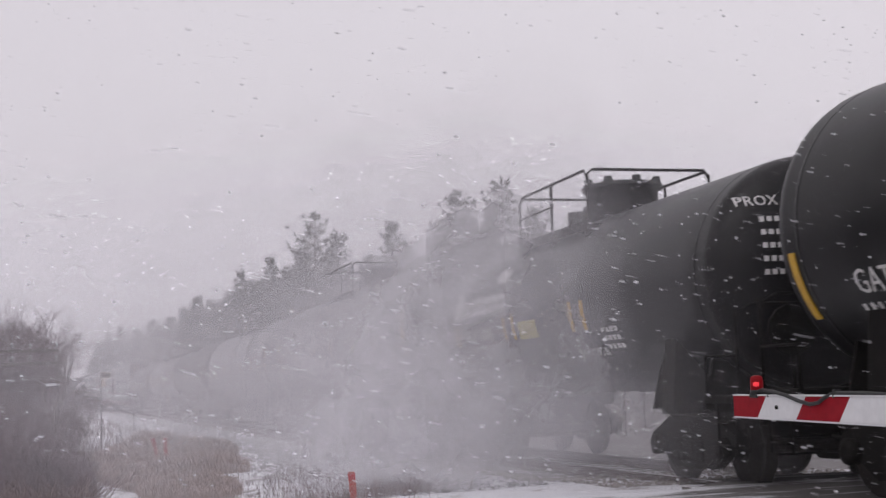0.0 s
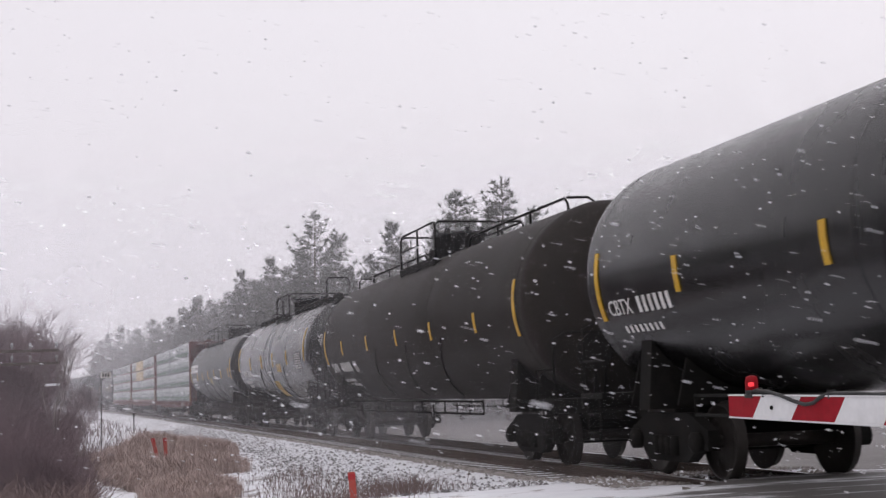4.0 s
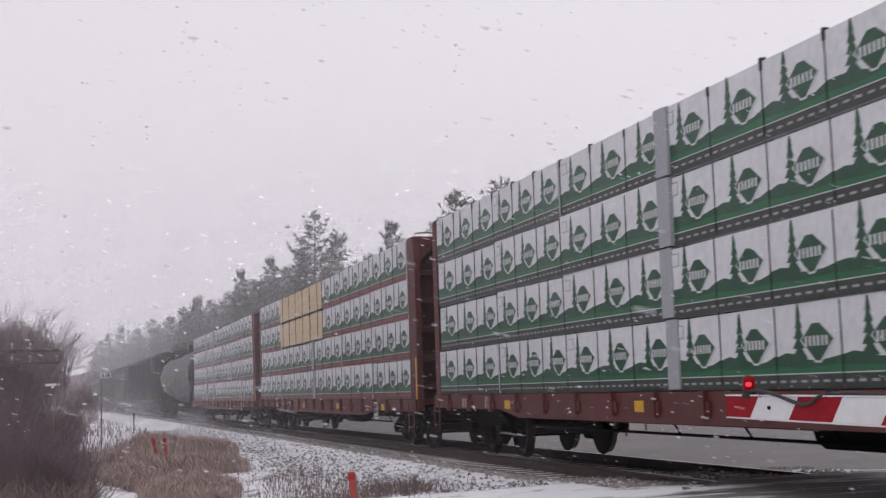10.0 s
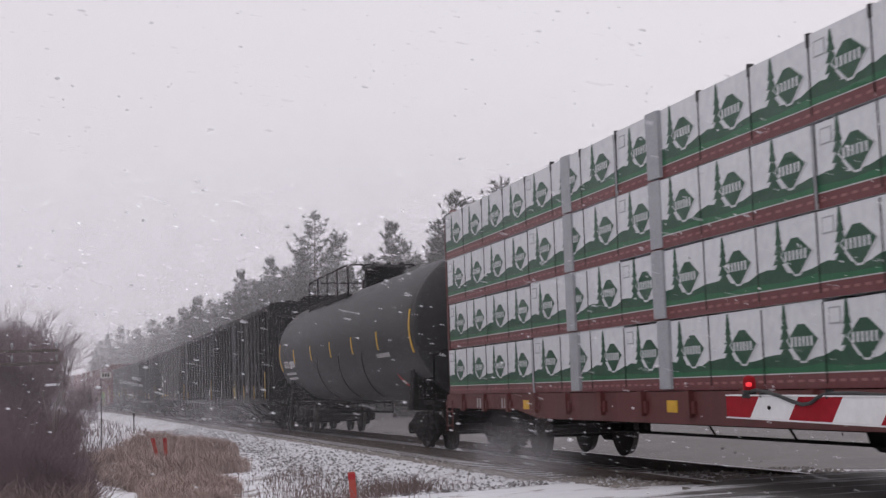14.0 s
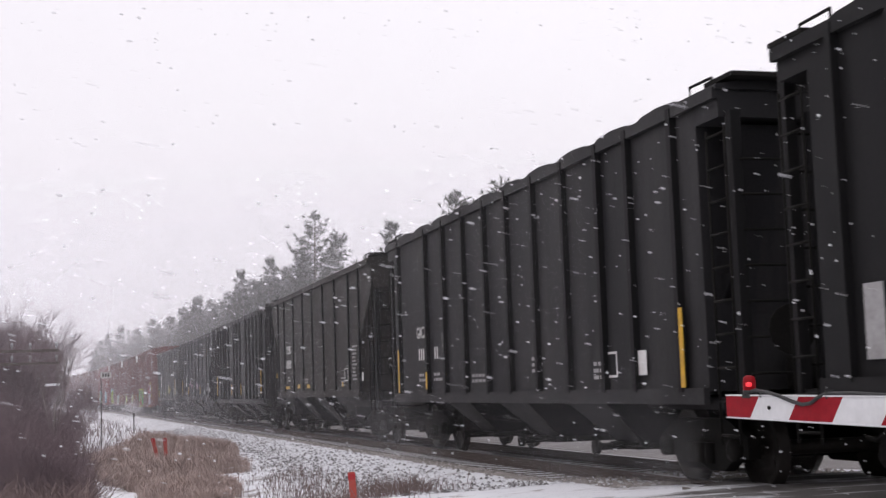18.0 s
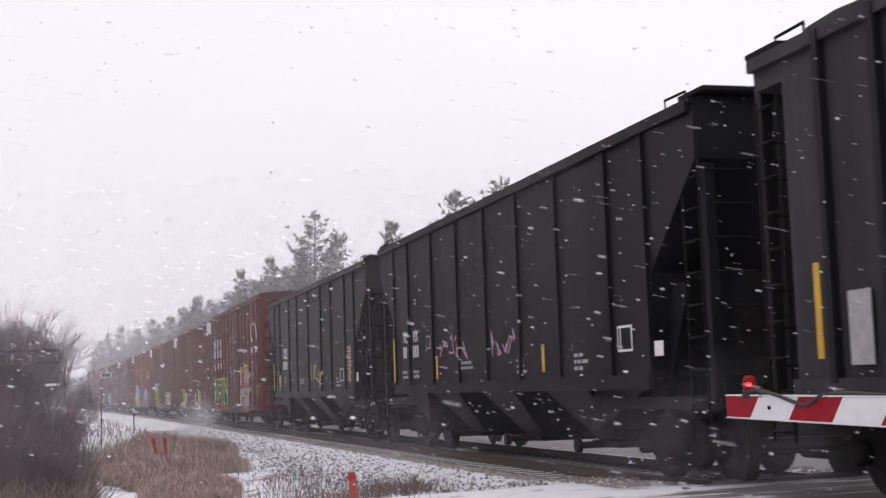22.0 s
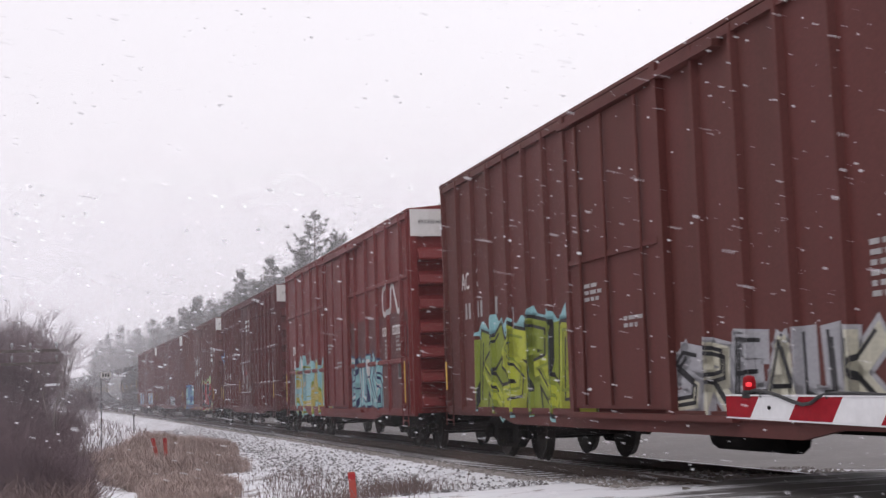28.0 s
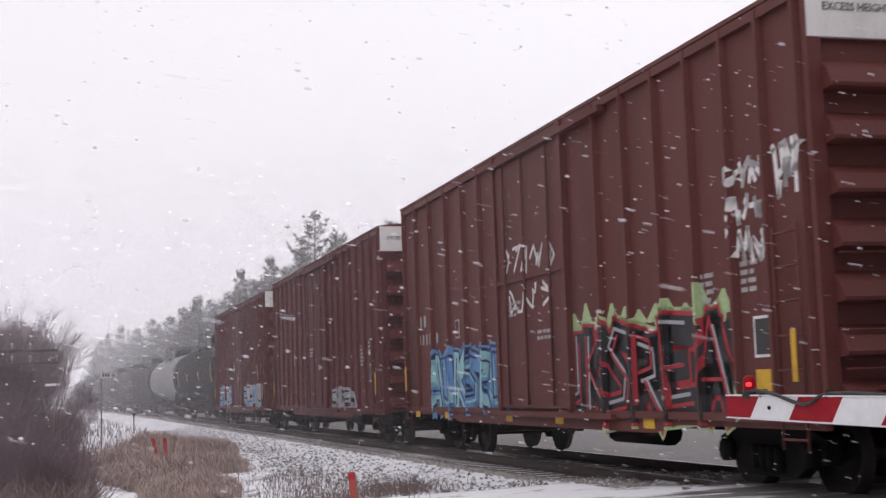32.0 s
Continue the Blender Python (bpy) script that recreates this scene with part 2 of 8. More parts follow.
def prism(bm, poly, axis, a, b, slot=0):
    """A polygon of pairs drawn out along an axis from a to b."""
    def at(p, h):
        return {"x": (h, p[0], p[1]), "y": (p[0], h, p[1]), "z": (p[0], p[1], h)}[axis]
    lo, hi = [bm.verts.new(at(p, a)) for p in poly], [bm.verts.new(at(p, b)) for p in poly]
    n = len(poly)
    bm.faces.new(lo).material_index = slot
    bm.faces.new(hi[::-1]).material_index = slot
    for i in range(n):
        bm.faces.new((lo[i], hi[i], hi[(i + 1) % n], lo[(i + 1) % n])).material_index = slot


def tube(bm, pts, r, n=6, slot=0, closed=False, taper=None):
    """A round bar along points."""
    pts = [Vector(p) for p in pts]
    rings = []
    for i, p in enumerate(pts):
        a, b = pts[max(i - 1, 0)], pts[min(i + 1, len(pts) - 1)]
        d = (b - a).normalized()
        u = d.cross(Vector((0, 0, 1)))
        u = (d.cross(Vector((0, 1, 0))) if u.length < 0.05 else u).normalized()
        w = d.cross(u)
        rr = r if taper is None else r + (taper - r) * i / (len(pts) - 1)
        rings.append([bm.verts.new(p + u * rr * math.cos(q * 2 * math.pi / n) + w * rr * math.sin(q * 2 * math.pi / n)) for q in range(n)])
    for a, b in zip(rings, rings[1:]):
        for q in range(n):
            f = bm.faces.new((a[q], a[(q + 1) % n], b[(q + 1) % n], b[q]))
            f.material_index, f.smooth = slot, n > 4
    bm.faces.new(rings[0][::-1]).material_index = slot
    bm.faces.new(rings[-1]).material_index = slot


def turned(bm, rows, n=24, axis="x", centre=(0, 0, 0), slot=0, smooth=True):
    """A turned body: rows of (place on the axis, radius)."""
    rings = []
    for h, r in rows:
        ring = []
        for q in range(n):
            a = q * 2 * math.pi / n
            c, s_ = r * math.cos(a), r * math.sin(a)
            p = {"x": (h, c, s_), "y": (c, h, s_), "z": (c, s_, h)}[axis]
            ring.append(bm.verts.new(Vector(p) + Vector(centre)))
        rings.append(ring)
    for a, b in zip(rings, rings[1:]):
        for q in range(n):
            f = bm.faces.new((a[q], a[(q + 1) % n], b[(q + 1) % n], b[q]))
            f.material_index, f.smooth = slot, smooth
    bm.faces.new(rings[0][::-1]).material_index = slot
    bm.faces.new(rings[-1]).material_index = slot


def mesh_of(name, bm, mats):
    bmesh.ops.recalc_face_normals(bm, faces=bm.faces)
    me = bpy.data.meshes.new(name)
    bm.to_mesh(me)
    bm.free()
    for m in mats if isinstance(mats, (list, tuple)) else [mats]:
        me.materials.append(m)
    return me


def part(name, bm, material, parent, label=""):
    ob = new(name, mesh_of(name, bm, material))
    ob.parent = parent
    return tagged(ob, label)


def shared(name, me, parent, at=(0, 0, 0), turn=0, label=""):
    ob = new(name, me)
    ob.parent = parent
    ob.matrix_basis = pose(*at, 0, 0, turn)
    return tagged(ob, label)


def word(name, text, height, parent, x, y, z, material, facing="side", stretch=1.0, label=""):
    """Flat raised letters. facing side: on the wagon's camera side, read towards the engine; end: on its leading end."""
    cu = bpy.data.curves.new(name, "FONT")
    cu.body, cu.size, cu.extrude, cu.align_x, cu.resolution_u = text, height / 0.7, 0.003, "CENTER", 2
    tmp = bpy.data.objects.new(name, cu)
    me = bpy.data.meshes.new_from_object(tmp)
    bpy.data.objects.remove(tmp)
    if facing == "side":
        me.transform(Matrix(((-stretch, 0, 0, x), (0, 0, 1, y), (0, 1, 0, z), (0, 0, 0, 1))))
    else:
        me.transform(Matrix(((0, 0, -1, x), (-stretch, 0, 0, y), (0, 1, 0, z), (0, 0, 0, 1))))
    me.materials.clear()
    me.materials.append(material)
    ob = new(name, me)
    ob.parent = parent
    return tagged(ob, label)


def bars(name, groups, parent, y, material, label="", slant=0.0):
    """Lettering that is not spelled out: upright bars of the letters' size. groups: (x of the first letter, z of the foot, letter width, height, count, gap)."""
    bm = bmesh.new()
    for gx, gz, w, h, n, gap in groups:
        for i in range(n):
            if n > 1 and gap < 0:
                continue
            a = gx - i * (w + gap) - (w * 0.14 if n > 1 else 0)
            prism(bm, [(a, gz), (a - w * (0.72 if n > 1 else 1), gz), (a - w * (0.72 if n > 1 else 1) - slant * h, gz + h), (a - slant * h, gz + h)], "y", y, y + 0.004)
    return tagged(part(name, bm, material, parent, label), label, kind="stuff")


def flat_poly(bm, pts, y, slot=0, depth=0.004):
    prism(bm, pts, "y", y, y + depth, slot)


# ---------------------------------------------------------------- ground
def smooth(a, b, x):
    t = min(max((x - a) / (b - a), 0), 1)
    return t * t * (3 - 2 * t)


def ground_z(x, s):
    """Height of the ground: ballast bed, shoulder, shallow ditch, rough verge, the road at the crossing."""
    d = x - track_x(s)
    base = track_z(s) if s < 420 else track_z(420)
    n = noise.noise(Vector((x * 0.35, s * 0.35, 3))) * 0.10 + noise.noise(Vector((x * 1.3, s * 1.3, 7))) * 0.035
    a = abs(d)
    bed = -0.20
    if d < 0:
        z = bed + (-0.42 - bed) * smooth(1.7, 3.2, a) + (-0.60 + 0.42) * smooth(3.2, 5.5, a)
        z += n * smooth(2.2, 4.5, a)
        z += 0.44 * math.exp(-((x - 2.15) / 1.5) ** 2 - ((s - 38) / 4.5) ** 2)
    else:
        z = bed + (-0.72 - bed) * smooth(1.7, 3.3, a) + 0.9 * smooth(31, 50, a)
        z += n * smooth(30, 45, a)
    far = smooth(60, 160, a)
    z += far * (1.5 + 3.0 * noise.noise(Vector((x * 0.006, s * 0.006, 1))))
    road = smooth(20.0, 16.6, s) * smooth(-6, -3, s)
    z = z + (-0.03 - 0.022 * min(max(a - 1.5, 0), 6) - 0.05 * smooth(14.2, 16.5, s) + n * 0.4 * smooth(14.6, 16, s) - z) * road * (1 if a < 30 else 0)
    return base + z


def spread(lo, hi, fine_lo, fine_hi, step, grow=1.25):
    out = [fine_lo + i * step for i in range(int((fine_hi - fine_lo) / step) + 1)]
    d, a = step, fine_lo
    while a > lo:
        d *= grow
        a -= d
        out.insert(0, a)
    d, a = step, out[-1]
    while a < hi:
        d *= grow
        a += d
        out.append(a)
    return out


def ground_material():
    m = make_material("snowy_ground", (0.80, 0.81, 0.84), 0.85, dirt=(0.70, 0.71, 0.75), dirt_amount=0.7, scale=2.0, grain=14, bump=0.5)
    nt = m.node_tree
    b = nt.nodes["Principled BSDF"]
    snow_col = b.inputs["Base Color"].links[0].from_socket
    ge = nt.nodes.new("ShaderNodeNewGeometry")
    # bare earth, gravel and dead grass that show through thin snow
    n = nt.nodes.new("ShaderNodeTexNoise")
    n.inputs["Scale"].default_value, n.inputs["Detail"].default_value, n.inputs["Roughness"].default_value = 0.9, 9, 0.75
    nt.links.new(ge.outputs["Position"], n.inputs[0])
    r = nt.nodes.new("ShaderNodeMapRange")
    r.inputs[1].default_value, r.inputs[2].default_value = 0.55, 0.66
    nt.links.new(n.outputs[0], r.inputs[0])
    mx = nt.nodes.new("ShaderNodeMix")
    mx.data_type = "RGBA"
    nt.links.new(r.outputs[0], mx.inputs[0])
    nt.links.new(snow_col, mx.inputs[6])
    mx.inputs[7].default_value = (0.20, 0.165, 0.145, 1)
    nt.links.new(mx.outputs[2], b.inputs["Base Color"])
    return m


gx = spread(-2500, 2500, -8, 16, 0.3)
gs = spread(-1500, 3500, 9, 60, 0.35, 1.12)
verts = [(x, s, ground_z(x, s)) for s in gs for x in gx]
nx = len(gx)
faces = [(j * nx + i, j * nx + i + 1, (j + 1) * nx + i + 1, (j + 1) * nx + i) for j in range(len(gs) - 1) for i in range(nx - 1)]
me = bpy.data.meshes.new("ground")
me.from_pydata(verts, [], faces)
me.materials.append(ground_material())
for f in me.polygons:
    f.use_smooth = True
ground = tagged(new("ground", me), "snow-covered ground with bare earth showing through", "ground", kind="structure")

# asphalt of the crossing, wet and partly under snow
def strip(name, rows, mat, label, category="road", kind="structure", thick=0.02):
    """A thin slab through rows of (left point, right point)."""
    bm = bmesh.new()
    top = [(bm.verts.new(a), bm.verts.new(b)) for a, b in rows]
    low = [(bm.verts.new(Vector(a) - Vector((0, 0, thick))), bm.verts.new(Vector(b) - Vector((0, 0, thick)))) for a, b in rows]
    for i in range(len(rows) - 1):
        bm.faces.new((top[i][0], top[i][1], top[i + 1][1], top[i + 1][0]))
        bm.faces.new((top[i][0], top[i + 1][0], low[i + 1][0], low[i][0]))
        bm.faces.new((top[i][1], low[i][1], low[i + 1][1], top[i + 1][1]))
    return tagged(new(name, mesh_of(name, bm, mat)), label, category, kind=kind)


def road_material():
    m = make_material("wet_asphalt", (0.085, 0.078, 0.075), 0.6, dirt=(0.14, 0.13, 0.125), dirt_amount=0.8, scale=1.5, grain=50, bump=0.3)
    nt = m.node_tree
    b = nt.nodes["Principled BSDF"]
    col = b.inputs["Base Color"].links[0].from_socket
    ge = nt.nodes.new("ShaderNodeNewGeometry")
    mp = nt.nodes.new("ShaderNodeMapping")
    mp.inputs["Scale"].default_value = (0.16, 0.9, 1)
    nt.links.new(ge.outputs["Position"], mp.inputs[0])
    n = nt.nodes.new("ShaderNodeTexNoise")
    n.inputs["Scale"].default_value, n.inputs["Detail"].default_value, n.inputs["Roughness"].default_value = 1.6, 7, 0.7
    nt.links.new(mp.outputs[0], n.inputs[0])
    r = nt.nodes.new("ShaderNodeMapRange")
    r.inputs[1].default_value, r.inputs[2].default_value = 0.42, 0.50
    # passing trains sweep the planks and their edges bare
    sx = nt.nodes.new("ShaderNodeSeparateXYZ")
    nt.links.new(ge.outputs["Position"], sx.inputs[0])
    sw = nt.nodes.new("ShaderNodeMapRange")
    sw.inputs[1].default_value, sw.inputs[2].default_value = 5.2, 7.0
    sw.inputs[3].default_value, sw.inputs[4].default_value = 0.08, -0.13
    nt.links.new(sx.outputs[0], sw.inputs[0])
    sa = nt.nodes.new("ShaderNodeMath")
    nt.links.new(n.outputs[0], sa.inputs[0])
    nt.links.new(sw.outputs[0], sa.inputs[1])
    nt.links.new(sa.outputs[0], r.inputs[0])
    mx = nt.nodes.new("ShaderNodeMix")
    mx.data_type = "RGBA"
    nt.links.new(r.outputs[0], mx.inputs[0])
    nt.links.new(col, mx.inputs[6])
    mx.inputs[7].default_value = (0.66, 0.67, 0.69, 1)
    nt.links.new(mx.outputs[2], b.inputs["Base Color"])
    return m


ROAD = road_material()


def road_z(x):
    return max(ground_z(x, s) for s in (-2.5, 0, 2, 4, 6, 8, 10, 12)) + 0.012


ROAD2 = make_material("slushy_gravel_road", (0.135, 0.126, 0.122), 0.85, dirt=(0.20, 0.19, 0.185), dirt_amount=0.8, scale=0.5, grain=12, bump=0.4)
side_rows = [(on_track(s, 3.3, -0.52), on_track(s, 48, 0.25)) for s in [-40 + 4 * i for i in range(60)]]
strip("access_road", side_rows, ROAD2, "grey slushy gravel lot beside the track")
road_rows = [((x, -2.5, road_z(x)), (x, 14.6 if x > 6.5 else 13.2, road_z(x))) for x in [-30 + i * 1.5 for i in range(28)]]
strip("road", road_rows, ROAD, "wet asphalt road streaked with snow at the crossing")


# ---------------------------------------------------------------- rails and ties
def rail(off):
    prof = [(-0.07, -0.17), (0.07, -0.17), (0.07, -0.155), (0.012, -0.13), (0.012, -0.05), (0.036, -0.035), (0.036, 0), (-0.036, 0), (-0.036, -0.035), (-0.012, -0.05), (-0.012, -0.13), (-0.07, -0.155)]
    bm = bmesh.new()
    ss = [-60, -30, 0] + [9 + i * 3.0 for i in range(70)] + [230 + i * 12 for i in range(18)]
    rings = []
    for s in ss:
        c = on_track(s)
        rings.append([bm.verts.new((c.x + off + p[0], c.y, c.z + p[1])) for p in prof])
    for a, b in zip(rings, rings[1:]):
        for q in range(len(prof)):
            f = bm.faces.new((a[q], a[(q + 1) % len(prof)], b[(q + 1) % len(prof)], b[q]))
            f.material_index = 1 if q == 6 else 0
    return tagged(new("rail", mesh_of("rail", bm, [M["rust_rail"], M["rail_top"]])), "rusty steel rail with a worn bright head", "rail", "rails of the track", "structure")


rail(-0.7535)
rail(0.7535)

# ---------------------------------------------------------------- running gear, shared by all wagons
WHEEL_R = 0.457


def wheelset_mesh():
    bm = bmesh.new()
    turned(bm, [(-1.12, 0.07), (-0.72, 0.085), (0.72, 0.085), (1.12, 0.07)], 10, "y")
    for sgn in (-1, 1):
        rows = [(sgn * 0.70, 0.49), (sgn * 0.715, 0.485), (sgn * 0.725, WHEEL_R), (sgn * 0.815, WHEEL_R - 0.006), (sgn * 0.82, 0.42), (sgn * 0.79, 0.40), (sgn * 0.77, 0.2), (sgn * 0.80, 0.13), (sgn * 0.80, 0.09)]
        turned(bm, rows, 24, "y")
        for k in range(3):
            a = k * 2.1
            turned(bm, [(sgn * 0.775, 0.035), (sgn * 0.79, 0.035)], 6, "y", (0.29 * math.cos(a), 0, 0.29 * math.sin(a)))
    return mesh_of("wheelset", bm, [M["wheel"]])


def truck_mesh():
    bm = bmesh.new()
    for sgn in (-1, 1):
        y0, y1 = sorted((sgn * 0.93, sgn * 1.08))
        outline = [(-1.12, 0.36), (-1.12, 0.60), (-0.95, 0.66), (-0.62, 0.80), (0.62, 0.80), (0.95, 0.66), (1.12, 0.60), (1.12, 0.36), (0.80, 0.36), (0.52, 0.20), (-0.52, 0.20), (-0.80, 0.36)]
        prism(bm, outline, "y", y0, y1)
        for q in (-0.89, 0.89):
            turned(bm, [(sgn * 1.06, 0.13), (sgn * 1.17, 0.13), (sgn * 1.20, 0.06)], 10, "y", (q, 0, 0.457))
        for q in (-0.24, -0.08, 0.08, 0.24):
            turned(bm, [(0.28, 0.07), (0.52, 0.07)], 8, "z", (q, sgn * 1.10, 0))
    box(bm, -0.3, 0.3, -1.05, 1.05, 0.42, 0.72)
    turned(bm, [(0.70, 0.22), (0.86, 0.2)], 12, "z")
    for q in (-0.42, 0.42):
        tube(bm, [(q, -0.95, 0.36), (q, 0.95, 0.36)], 0.05, 6)
    return mesh_of("truck", bm, M["steel_dark"])


def coupler_mesh():
    bm = bmesh.new()
    box(bm, -0.05, 0.55, -0.07, 0.07, 0.76, 0.92)
    box(bm, 0.45, 0.72, -0.14, 0.12, 0.70, 0.98)
    tube(bm, [(0.0, 0.30, 0.80), (0.2, 0.33, 0.62), (0.5, 0.28, 0.50), (0.8, 0.20, 0.52)], 0.028, 6)
    tube(bm, [(0.02, -0.5, 0.95), (0.1, 0.4, 0.95), (0.1, 1.35, 0.82), (0.1, 1.4, 0.7)], 0.016, 5)
    return mesh_of("coupler", bm, M["steel_dark"])


WHEELSET, TRUCK, COUPLER = wheelset_mesh(), truck_mesh(), coupler_mesh()
WAGONS, FRONT_WHEELS, REAR_WHEELS = [], [], []


def wagon(name, a, b, label, category, truck_in=1.9):
    """The empty of a wagon whose body reaches from a to b along the train, with trucks and couplers."""
    ob = tagged(new(name), label, category, "wagons of the freight train")
    ob["half"] = (b - a) / 2
    h = (b - a) / 2
    WAGONS.append((ob, (a + b) / 2))
    ob.matrix_basis = car_pose((a + b) / 2 - run(0))
    for x in (-h + truck_in, h - truck_in):
        tr = shared("truck", TRUCK, ob, (x, 0, 0))
        w1 = shared("wheelset", WHEELSET, tr, (-0.89, 0, WHEEL_R))
        w2 = shared("wheelset", WHEELSET, tr, (0.89, 0, WHEEL_R))
        FRONT_WHEELS.append(w1)
        REAR_WHEELS.append(w2)
    shared("coupler", COUPLER, ob, (-h, 0, 0), 180)
    shared("coupler", COUPLER, ob, (h, 0, 0), 0)
    return ob, h


def ladder(bm, x0, x1, y, z0, z1, r=0.014, step=0.34):
    """Grab irons between two uprights on the side."""
    tube(bm, [(x0, y, z0), (x0, y, z1)], r, 5)
    tube(bm, [(x1, y, z0), (x1, y, z1)], r, 5)
    z = z0 + 0.1
    while z < z1:
        tube(bm, [(x0, y, z), (x1, y, z)], r, 5)
        z += step


# ---------------------------------------------------------------- painted marks
def clip_x(poly, lo, hi):
    for keep, edge in ((lambda p: p[0] >= lo, lo), (lambda p: p[0] <= hi, hi)):
        out = []
        for i, p in enumerate(poly):
            q = poly[i - 1]
            if keep(p) != keep(q):
                t = (edge - q[0]) / (p[0] - q[0])
                out.append((edge, q[1] + t * (p[1] - q[1])))
            if keep(p):
                out.append(p)
        poly = out
        if len(poly) < 3:
            return []
    return poly


def paint(name, layers, parent, y, posts=(), y_post=None, label=""):
    """Layers of (material, polygons) sprayed over panels and over the posts that stand proud of them."""
    bm = bmesh.new()
    mats = []
    for i, (mat, polys) in enumerate(layers):
        if mat not in mats:
            mats.append(mat)
        k = mats.index(mat)
        d = 0.003 + 0.0018 * i
        for p in polys:
            flat_poly(bm, p, y, k, d)
            for a, b in posts:
                c = clip_x(p, a, b)
                if len(c) > 2 and y_post:
                    flat_poly(bm, c, y_post, k, d)
                c = clip_x(p, a - 0.024, a)
                if len(c) > 2 and y_post:
                    rise = (y_post - y) / 0.024
                    low = [bm.verts.new((q[0] - d, y + (q[0] - a + 0.024) * rise, q[1])) for q in c]
                    top = [bm.verts.new((q[0] - d - 0.002, y + (q[0] - a + 0.024) * rise + 0.002, q[1])) for q in c]
                    bm.faces.new(low).material_index = k
                    bm.faces.new(top[::-1]).material_index = k
                    for e in range(len(c)):
                        bm.faces.new((low[e], top[e], top[(e + 1) % len(c)], low[(e + 1) % len(c)])).material_index = k
    return part(name, bm, mats, parent, label)


def band(pts, w):
    """A flat stroke of width w along points, as quads."""
    out = []
    for (x0, z0), (x1, z1) in zip(pts, pts[1:]):
        dx, dz = x1 - x0, z1 - z0
        l = math.hypot(dx, dz) or 1
        px, pz = -dz / l * w / 2, dx / l * w / 2
        ex, ez = dx / l * w * 0.4, dz / l * w * 0.4
        out.append([(x0 + px - ex, z0 + pz - ez), (x0 - px - ex, z0 - pz - ez), (x1 - px + ex, z1 - pz + ez), (x1 + px + ex, z1 + pz + ez)])
    return out


def blob(rng, x, z, w, h, spiky=0.25, n=11, grow=0.0):
    pts = []
    for i in range(n):
        a = 2 * math.pi * i / n + rng.uniform(-0.15, 0.15)
        c, s_ = math.cos(a), math.sin(a)
        k = max(abs(c), abs(s_)) ** -0.75
        r = k * (1 + rng.uniform(-spiky, spiky * 0.5))
        pts.append((x + (w / 2 * r + grow) * c, z + (h / 2 * r + grow) * s_))
    return pts


# strokes of swollen letters in a cell of one by one, read from left to right
GLYPHS = [
    [[(0.95, 0.92), (0.40, 1.0), (0.10, 0.76), (0.82, 0.40), (0.74, 0.06), (0.05, 0.0)]],
    [[(0.12, 0.0), (0.18, 1.0), (0.80, 0.90), (0.76, 0.52), (0.25, 0.45)], [(0.42, 0.45), (0.95, 0.0)]],
    [[(0.92, 0.95), (0.14, 1.0), (0.10, 0.0), (0.96, 0.05)], [(0.15, 0.50), (0.72, 0.53)]],
    [[(0.06, 0.0), (0.48, 1.0), (0.96, 0.0)], [(0.25, 0.34), (0.80, 0.34)]],
    [[(0.14, 1.0), (0.10, 0.10), (0.50, 0.0), (0.92, 0.10), (0.86, 1.0)]],
    [[(0.14, 0.0), (0.16, 1.0)], [(0.92, 1.0), (0.22, 0.50), (0.96, 0.0)]],
]


def fringe(rng, x_left, x_right, z, h, n):
    """Pointed tongues of paint along a top edge."""
    step = (x_left - x_right) / n
    out = []
    for i in range(n):
        x = x_left - i * step
        k = h * rng.uniform(0.35, 1.0)
        tip = x - step * rng.uniform(0.3, 0.7)
        out.append([(x + step * 0.1, z - 0.05), (x - step * 1.1, z - 0.05), (tip - step * 0.10, z + k), (tip + step * 0.05, z + k)])
    return out


